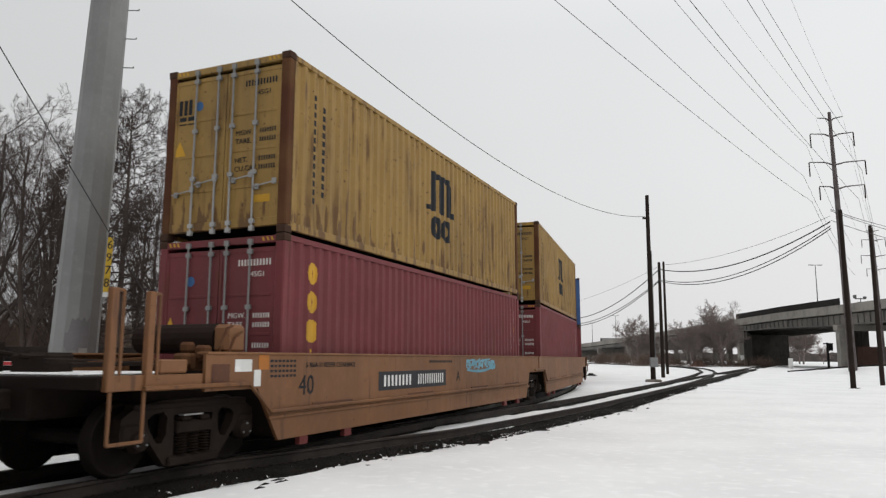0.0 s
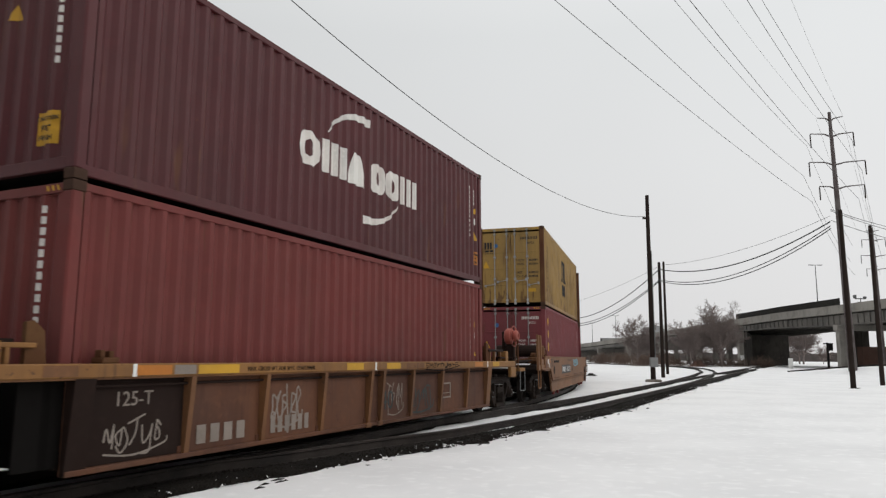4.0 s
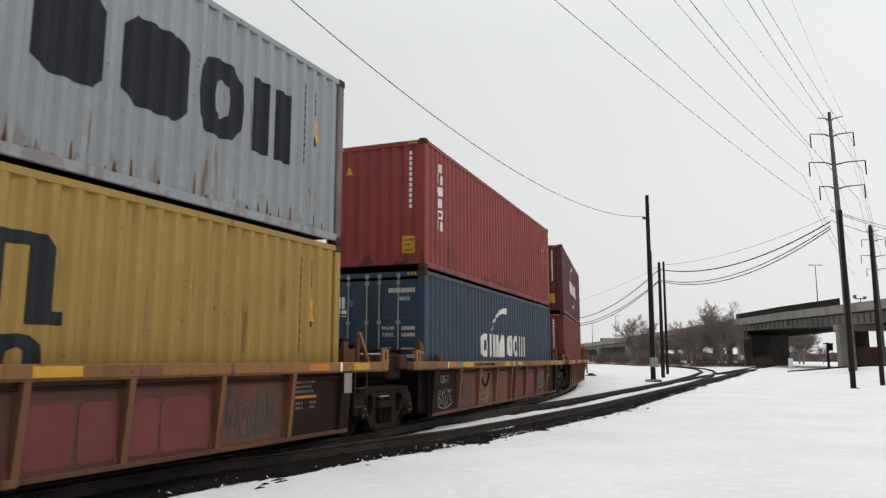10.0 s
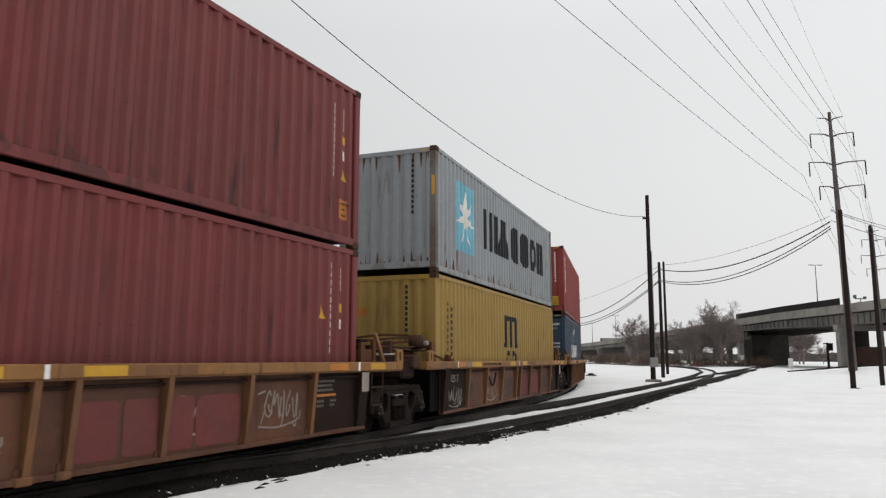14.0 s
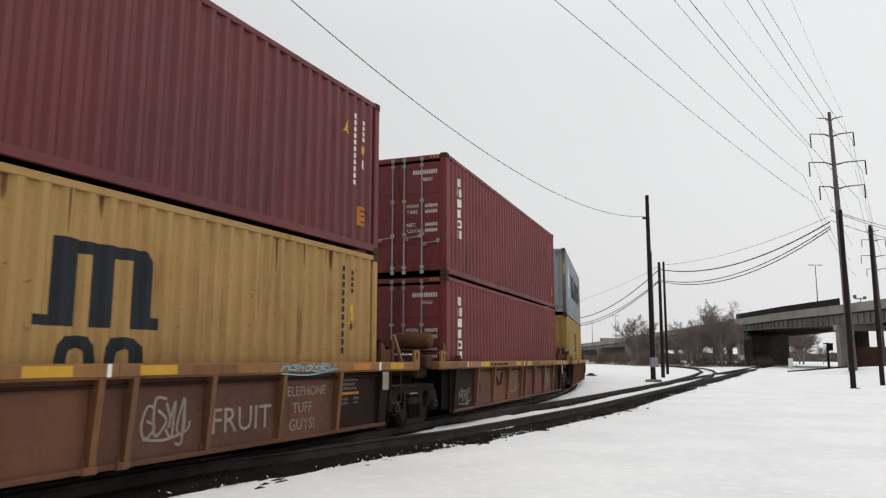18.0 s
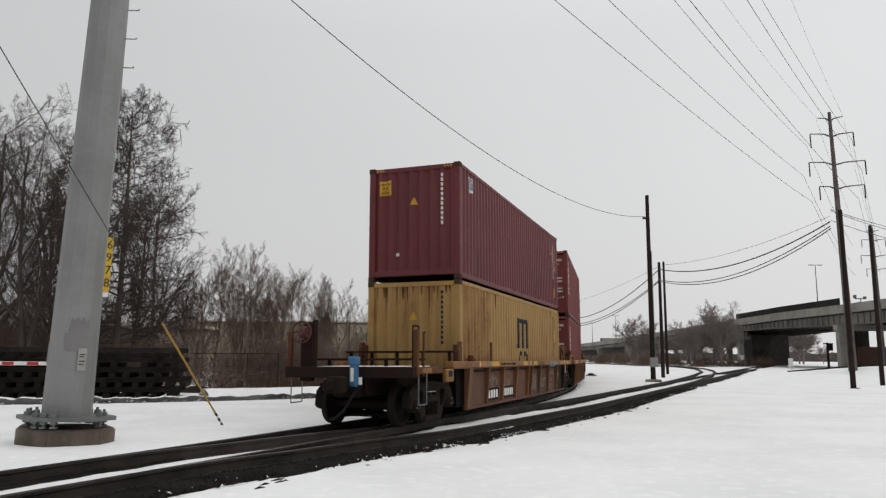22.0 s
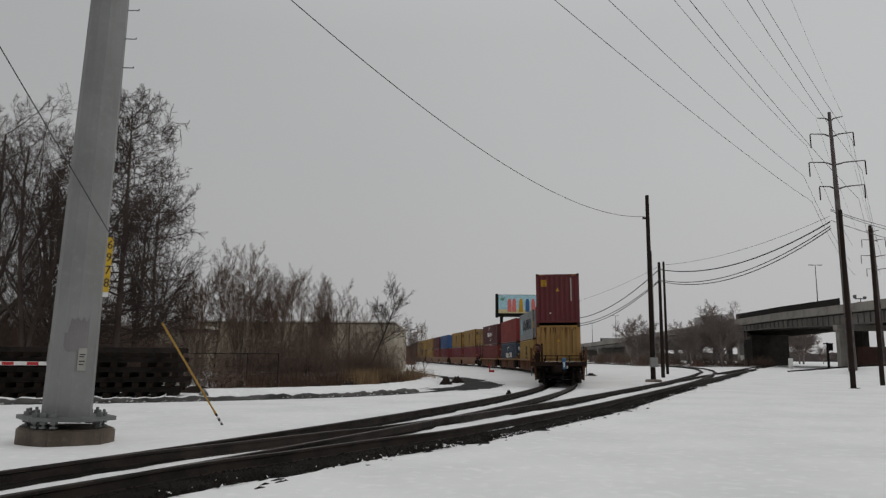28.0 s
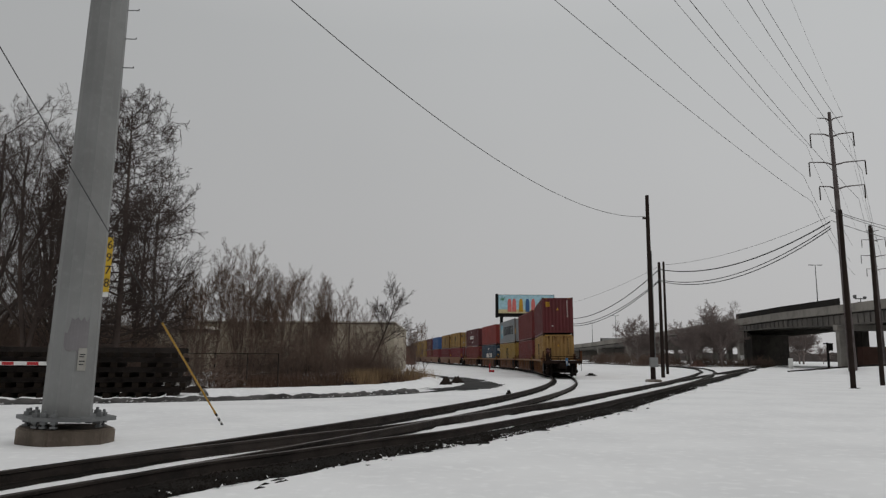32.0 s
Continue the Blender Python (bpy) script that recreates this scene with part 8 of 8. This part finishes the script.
def woods():
    pod = pod_tree(16, 13.8, 0.20)
    big = [grow(12, 12.0, 0.15, [(10, 0.55, 38, 0.55, 0.14, 0.45), (7, 0.46, 40, 0.45, 0.2, 0.35), (7, 0.50, 44, 0.2, 0.15, 0.3), (5, 0.5, 44, 0.05, 0.2, 0.2)], 0.05, 0.007, trunks=2),
           grow(13, 12.4, 0.16, [(10, 0.52, 44, 0.6, 0.16, 0.45), (7, 0.45, 42, 0.5, 0.2, 0.35), (7, 0.50, 44, 0.2, 0.15, 0.3), (5, 0.5, 44, 0.05, 0.2, 0.2)], -0.06, 0.007)]
    # young trees that fan out from low forks
    fan = [grow(71, 9.0, 0.085, [(11, 0.60, 32, 0.30, 0.14, 0.45), (8, 0.48, 30, 0.35, 0.15, 0.35), (7, 0.46, 30, 0.25, 0.2, 0.3), (4, 0.5, 32, 0.1, 0.2, 0.2)], 0.02, 0.0062, wob=0.5),
           grow(72, 9.0, 0.075, [(10, 0.56, 32, 0.45, 0.16, 0.45), (8, 0.48, 32, 0.35, 0.15, 0.35), (7, 0.46, 30, 0.25, 0.2, 0.3), (4, 0.5, 32, 0.1, 0.2, 0.2)], -0.03, 0.0062, trunks=2, wob=0.5),
           grow(73, 8.6, 0.090, [(12, 0.66, 36, 0.45, 0.12, 0.5), (8, 0.48, 33, 0.35, 0.15, 0.35), (7, 0.46, 32, 0.25, 0.2, 0.3), (4, 0.5, 32, 0.1, 0.2, 0.2)], 0.04, 0.0062, wob=0.5)]
    leaning = grow(23, 5.4, 0.085, [(13, 0.40, 50, 0.35, 0.45, 0.3), (8, 0.5, 42, 0.3, 0.2, 0.3), (6, 0.5, 40, 0.2, 0.2, 0.3), (3, 0.5, 40, 0.1, 0.2, 0.2)], 0.50, 0.006)
    B, R = "tall bare dark tree with hanging seed pods", "leafless tree with a fine grey-brown crown"
    place_tree(pod, pose(-15.75, 35, -0.2, 0, 0, 20), B)
    for x, y, k, rz, s in ((-20.3, 36, 0, 40, 1.0), (-23.5, 38, 1, 130, 1.08), (-19.2, 40, 1, 250, 0.98), (-25.8, 35, 0, 200, 1.0), (-18.0, 43, 0, 300, 0.85), (-22.3, 45, 1, 10, 1.12), (-27.0, 41, 1, 310, 1.0), (-24.6, 46, 0, 90, 1.0), (-21.6, 40, 0, 160, 0.92), (-28.5, 45, 0, 20, 1.1), (-19.0, 48, 1, 70, 0.95)):
        place_tree(big[k], pose(x, y, -0.2, 0, 0, rz) @ Matrix.Scale(s, 4), R)
    for x, y, k, h, rz in ((-15.6, 45, 1, 8.0, 0), (-14.4, 46, 0, 9.1, 50), (-13.2, 47, 1, 8.6, 120), (-12.4, 47, 2, 8.2, 300), (-11.7, 45.5, 0, 9.1, 200), (-10.9, 47, 1, 8.2, 20), (-9.7, 46, 2, 7.7, 75), (-8.5, 47, 0, 7.3, 330), (-7.9, 49, 1, 6.2, 260), (-6.6, 46, 0, 6.7, 140), (-5.6, 49, 2, 5.0, 10), (-1.95, 47, 1, 4.2, 40), (-1.4, 58, 0, 4.6, 200), (-2.6, 62, 2, 5.0, 170),
                           (-16.4, 50, 2, 7.4, 210), (-13.6, 52, 0, 8.4, 280), (-17.6, 50, 1, 8.6, 30), (-10.2, 53, 2, 7.6, 100), (-12.6, 54, 1, 8.6, 330), (-9.0, 52, 0, 7.6, 45), (-15.2, 53, 0, 8.8, 100), (-11.2, 51, 2, 8.2, 150), (-8.2, 50, 1, 7.2, 190), (-6.6, 51, 2, 6.6, 80), (-5.4, 51.5, 0, 5.8, 310), (-4.2, 50, 1, 4.8, 20), (-14.6, 43.5, 2, 6.0, 70), (-12.0, 43, 1, 5.4, 20), (-9.8, 43.5, 0, 5.0, 190)):
        place_tree(fan[k], pose(x, y, -0.2, 0, 0, rz) @ Matrix.Scale(h / 12.4, 4), R, "bark_red")
    place_tree(leaning, pose(-5.0, 46, -0.2, 0, 0, 0), "leaning leafless tree with a rounded crown", "bark")
    thick = [brush(31, 2.4, 2.6, 58, 0.006), brush(32, 1.6, 2.8, 80, 0.006), brush(33, 3.6, 2.8, 46, 0.007)]
    rnd = random.Random(8)
    for i in range(50):
        f = i / 49
        x = -26 + 22.6 * f + rnd.uniform(-0.5, 0.5)
        y = 34 + 11 * f ** 1.4 + rnd.uniform(0, 5)
        ob = part("thicket", thick[(0, 1, 1, 0, 1, 2)[i % 6]], "bark_red" if i % 5 else "bark", None, at=pose(x, y, -0.2, 0, 0, rnd.uniform(0, 360)) @ Matrix.Scale(rnd.uniform(0.75, 1.2), 4))
        tagged(ob, "tangled leafless brown thicket", "bush", "thickets")
    for x, y, k, s in ((-11.6, 44, 2, 1.1), (-10.6, 43, 0, 1.2), (-9.6, 44, 2, 1.05), (-9.0, 43, 0, 1.2), (-6.2, 44, 0, 1.3), (-5.4, 43.5, 2, 0.9), (-4.6, 44, 0, 1.25), (-3.9, 45, 1, 1.3), (-7.2, 43.5, 2, 1.0), (-6.6, 42.5, 2, 0.85), (-8.2, 43, 2, 0.95), (-5.0, 43, 2, 0.8), (-10.0, 42, 2, 1.0), (-13.4, 42, 2, 1.05), (-11.0, 41, 2, 0.9), (-12.6, 43, 0, 1.25), (-14.2, 43, 2, 0.95), (-15.4, 41, 0, 1.2), (-8.6, 42, 2, 1.05), (-4.2, 43.5, 2, 0.7), (-6.0, 45, 2, 1.05), (-4.7, 46, 2, 0.95), (-3.6, 46.5, 2, 0.75), (-7.8, 45, 2, 1.1), (-9.4, 45.5, 2, 1.1)):
        ob = part("thicket", thick[k], "bark_red", None, at=pose(x, y, -0.2, 0, 0, 61 * x) @ Matrix.Scale(s, 4))
        tagged(ob, "tangled leafless brown thicket", "bush", "thickets")
    deep = brush(37, 7.0, 4.5, 130, 0.014, 6)
    for k in range(9):
        ob = part("thicket", deep, "bark", None, at=pose(-38 + 2.0 * k, 50 + (k % 3) * 2, -0.2, 0, 0, 50 * k) @ Matrix.Scale(1.0 + 0.12 * (k % 3), 4))
        tagged(ob, "deep thicket of tall bare saplings", "bush", "tall thickets")
    low = brush(38, 4.6, 3.6, 110, 0.010, 6)
    for k in range(16):
        ob = part("thicket", low, "bark_red", None, at=pose(-30 + 0.72 * k, 39 + 2.2 * (k % 4), -0.2, 0, 0, 65 * k) @ Matrix.Scale(0.8 + 0.14 * (k % 4), 4))
        tagged(ob, "dense dark thicket under the tall trees", "bush", "tall thickets")
    # fallen branches and bare earth at the foot of the wood
    heap = brush(36, 1.6, 2.2, 26, 0.03)
    tagged(part("fallen_branch", heap, "bark_red", None, at=pose(-10.4, 33.5, -0.15, 0, 62, 20)), "heap of pale fallen branches", "branches")
    for k, (x, y, r, h) in enumerate(((-12.2, 31.2, 1.3, 0.25), (-10.6, 31.8, 1.5, 0.3), (-9.0, 32.6, 1.4, 0.22), (-7.6, 33.6, 1.2, 0.2), (-6.0, 35.2, 1.3, 0.25), (-4.6, 36.6, 1.0, 0.3), (-2.9, 38.4, 0.8, 0.3), (0.2, 42.5, 0.6, 0.45), (0.9, 45.0, 0.7, 0.4))):
        tagged(part("mound", ground_clod(r, h), "dark_earth", None, at=pose(x, y, -0.19, 0, 0, 25)), "low heap of dark earth at the wood's edge", "mound", "earth heaps")


def blades(seed, places, h, n, spread):
    rnd = random.Random(seed)
    vs, fs = [], []
    for cx, cy in places:
        for _ in range(n):
            x, y = cx + rnd.gauss(0, spread), cy + rnd.gauss(0, spread * 0.6)
            hh = h * rnd.uniform(0.4, 1.1)
            a = rnd.random() * 3.14
            w = 0.012
            lx, ly = rnd.gauss(0, 0.22) * hh, rnd.gauss(0, 0.22) * hh
            k = len(vs)
            vs += [(x - w * math.cos(a), y - w * math.sin(a), -0.18), (x + w * math.cos(a), y + w * math.sin(a), -0.18), (x + lx, y + ly, hh - 0.18)]
            fs.append((k, k + 1, k + 2))
    return raw(vs, fs, "blades")


def verge():
    pl = [(-4.6 + 0.62 * k, 40.5 + 1.3 * k) for k in range(6)]
    tagged(part("dry_grass", blades(1, pl, 0.95, 700, 0.45), "dry_grass"), "tall straw-coloured dry grass at the bend", "grass", kind="stuff")
    pl = [(-10.5 + 0.6 * k + 0.5 * lump(k, 1.0), 35.8 + 0.55 * k + lump(k, 7.0)) for k in range(13) if k % 4 != 2]
    tagged(part("dry_weeds", blades(2, pl, 0.8, 420, 0.8), "weeds"), "reddish-brown dead weeds along the lane", "weeds", kind="stuff")


def distance():
    # bare trees by the overpass
    a = grow(41, 5.6, 0.20, [(26, 0.92, 48, 0.45, 0.24, 0.2), (9, 0.46, 42, 0.3, 0.2, 0.3), (9, 0.46, 42, 0.2, 0.2, 0.3), (5, 0.5, 40, 0.1, 0.2, 0.2)], 0, 0.010)
    b = grow(42, 4.6, 0.18, [(26, 0.92, 52, 0.45, 0.22, 0.2), (9, 0.46, 42, 0.3, 0.2, 0.3), (9, 0.46, 42, 0.2, 0.2, 0.3), (5, 0.5, 40, 0.1, 0.2, 0.2)], 0, 0.010)
    for x, y, m, s, rz in ((57.4, 150, a, 1.36, 0), (51.0, 150, b, 1.25, 60), (59.8, 156, a, 1.15, 140), (42.8, 160, b, 1.38, 30), (54.4, 158, b, 1.25, 200), (122, 262, a, 1.6, 10), (127.5, 258, b, 1.9, 90), (131, 268, a, 1.5, 50), (118, 258, b, 1.8, 150), (146, 280, b, 0.9, 30)):
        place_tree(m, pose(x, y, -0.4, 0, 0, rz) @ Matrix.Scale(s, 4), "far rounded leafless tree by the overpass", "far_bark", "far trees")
    th = brush(51, 3.4, 5.0, 130, 0.02)
    for k in range(14):
        ob = part("thicket", th, "bark_red", None, at=pose(40 + 2.1 * k, 150 + 2 * (k % 3), -0.3, 0, 0, 40 * k) @ Matrix.Scale(0.45 + 0.3 * ((k * 7) % 5) / 4, 4))
        tagged(ob, "leafless brush below the overpass", "bush", "far thickets")
    for k in range(12):
        ob = part("thicket", th, "bark_red", None, at=pose(42 + 1.9 * k, 196 + 5 * (k % 3), -0.3, 0, 0, 70 * k) @ Matrix.Scale(0.85 + 0.2 * (k % 2), 4))
        tagged(ob, "leafless brush below the overpass", "bush", "far thickets")
    # a dark band of distant woods and banks
    vs, fs = [], []
    n = 240
    for i in range(n + 1):
        a = radians(-75 + 150 * i / n)
        d = 620
        h = 5.5 + 3.0 * abs(lump(i * 0.31, 2.0, 1.0)) + 2.0 * lump(i * 1.7, 5.0, 1.0)
        vs += [(d * math.sin(a), d * math.cos(a), -2), (d * math.sin(a), d * math.cos(a), h)]
    for i in range(n):
        fs.append((2 * i, 2 * i + 2, 2 * i + 3, 2 * i + 1))
    tagged(part("backdrop", raw(vs, fs, "backdrop"), "far_wood"), "hazy line of distant bare woods", "backdrop", kind="structure")
    for x, y, h, lab in ((68.2, 166, 2.3, "short white marker post beside the track"), (61, 128, 1.6, "short white marker post beside the track")):
        ob = part("marker_post", boxes((-0.35, 0.35, -0.2, 0.2, -0.3, h), bevel=0.05), "white", None, at=(x, y, 0))
        tagged(ob, lab, "post", "marker posts")
    sg = tagged(new("railway_signal"), "black railway signal mast with a boxy head", "signal")
    sg.location = (67.9, 128.5, -0.2)
    part("mast", round_pole(0.22, 0.18, 4.6, 8), "black", sg)
    part("signal_head", boxes((0.2, 0.9, -0.2, 0.2, 3.2, 4.4), bevel=0.06), "black", sg)
    part("hood", boxes((-0.6, 0.9, -0.35, 0.35, 4.3, 4.5), bevel=0.04), "black", sg)
    tl = smooth_line([(44, 92), (46.5, 84), (49, 78), (52.5, 73), (60, 67), (75, 58), (100, 45)], 1.0)
    vs, fs = [], []
    prof = [(-4.5, -0.25), (-2.6, 0.35), (-1.4, 0.72), (0.0, 0.76), (1.4, 0.72), (4.5, -0.25)]
    fr = frames_of(tl)
    for p, l in fr:
        g = min(1.0, max(0.0, (92 - p.y) / 12.0))
        for o, h in prof:
            q = p + l * o
            vs.append((q.x, q.y, -0.22 + (h + 0.25) * g + 0.05 * lump(q.x, q.y, 0.8)))
    m = len(prof)
    for i in range(len(fr) - 1):
        for j in range(m - 1):
            fs.append((i * m + j, i * m + j + 1, (i + 1) * m + j + 1, (i + 1) * m + j))
    tagged(part("embankment", raw(vs, fs, "embankment", True), "snow"), "low snowy embankment of a crossing track", "embankment", kind="structure")
    for o in (0.75, -0.75):
        vs, fs = [], []
        for p, l in fr:
            g = min(1.0, max(0.0, (92 - p.y) / 12.0))
            for du, dz in ((-0.05, 0.0), (0.05, 0.0), (0.05, 0.2), (-0.05, 0.2)):
                q = p + l * (o + du)
                vs.append((q.x, q.y, -0.2 + 0.98 * g + dz))
        for i in range(len(fr) - 1):
            for k in range(4):
                c, e = 4 * i + k, 4 * i + (k + 1) % 4
                fs.append((c, e, e + 4, c + 4))
        tagged(part("rail", raw(vs, fs, "rail"), "rail_steel"), "dark rail of the crossing track", "rail", "running rails", "structure")
    for x, y, r, h, mt, lab in ((48.6, 71, 5.0, 1.6, "snow", "mound of ploughed snow"), (22.85, 40.7, 0.95, 0.08, "ballast", "bare earth round a pole's foot"), (56, 84, 6, 1.5, "snow", "mound of ploughed snow"), (87, 138, 8, 2.3, "snow", "long bank of ploughed snow before a wall"), (52.5, 150, 2.6, 1.3, "brick_far", "heap of rubble at the foot of the overpass"), (60.5, 158, 2.2, 1.1, "concrete", "heap of broken concrete"), (13.4, 66, 0.9, 0.25, "ballast", "dark clod on the snow"), (22, 33, 0.35, 0.05, "ballast", "dark clod on the snow"), (2.9, 32.0, 0.22, 0.2, "ballast", "dark clod on the snow")):
        ob = part("mound", ground_clod(r, h), mt, None, at=(x, y, -0.2))
        tagged(ob, lab, "mound")
    ob = tagged(new("track_marker"), "small red marker stake standing in the snow", "marker")
    ob.location = (5.2, 80, -0.2)
    part("stake", boxes((-0.06, 0.06, -0.06, 0.06, 0, 0.9), bevel=0.01), "red_sign", ob)
    part("foot", boxes((-0.1, 0.5, -0.15, 0.15, 0, 0.25), bevel=0.03), "red_sign", ob)


steel_pole_near()
guy_wire()
steel_pole_far()
wood_poles()
overpass()
highway_things()
billboard()
warehouse()
track_panels()
woods()
verge()
distance()


# ---- what moves ----
def motions():
    times = [0.5 * k for k in range(65)]
    for ob, back, fore, z, cant in MOVERS:
        walk(ob, [(t, chord(gone(t) + back, gone(t) + fore, z, cant)) for t in times])
    for ob, t0 in TRUCKS:
        walk(ob, [(t, highway_pose(179.5 - 31.2 * (t - t0))) for t in times])
    steps = [0.1 * k for k in range(321)]
    for ax, m in ROLLERS:
        walk(ax, [(t, m @ Matrix.Rotation((gone(t) - gone(0)) / 0.42, 4, "Y")) for t in steps])


motions()
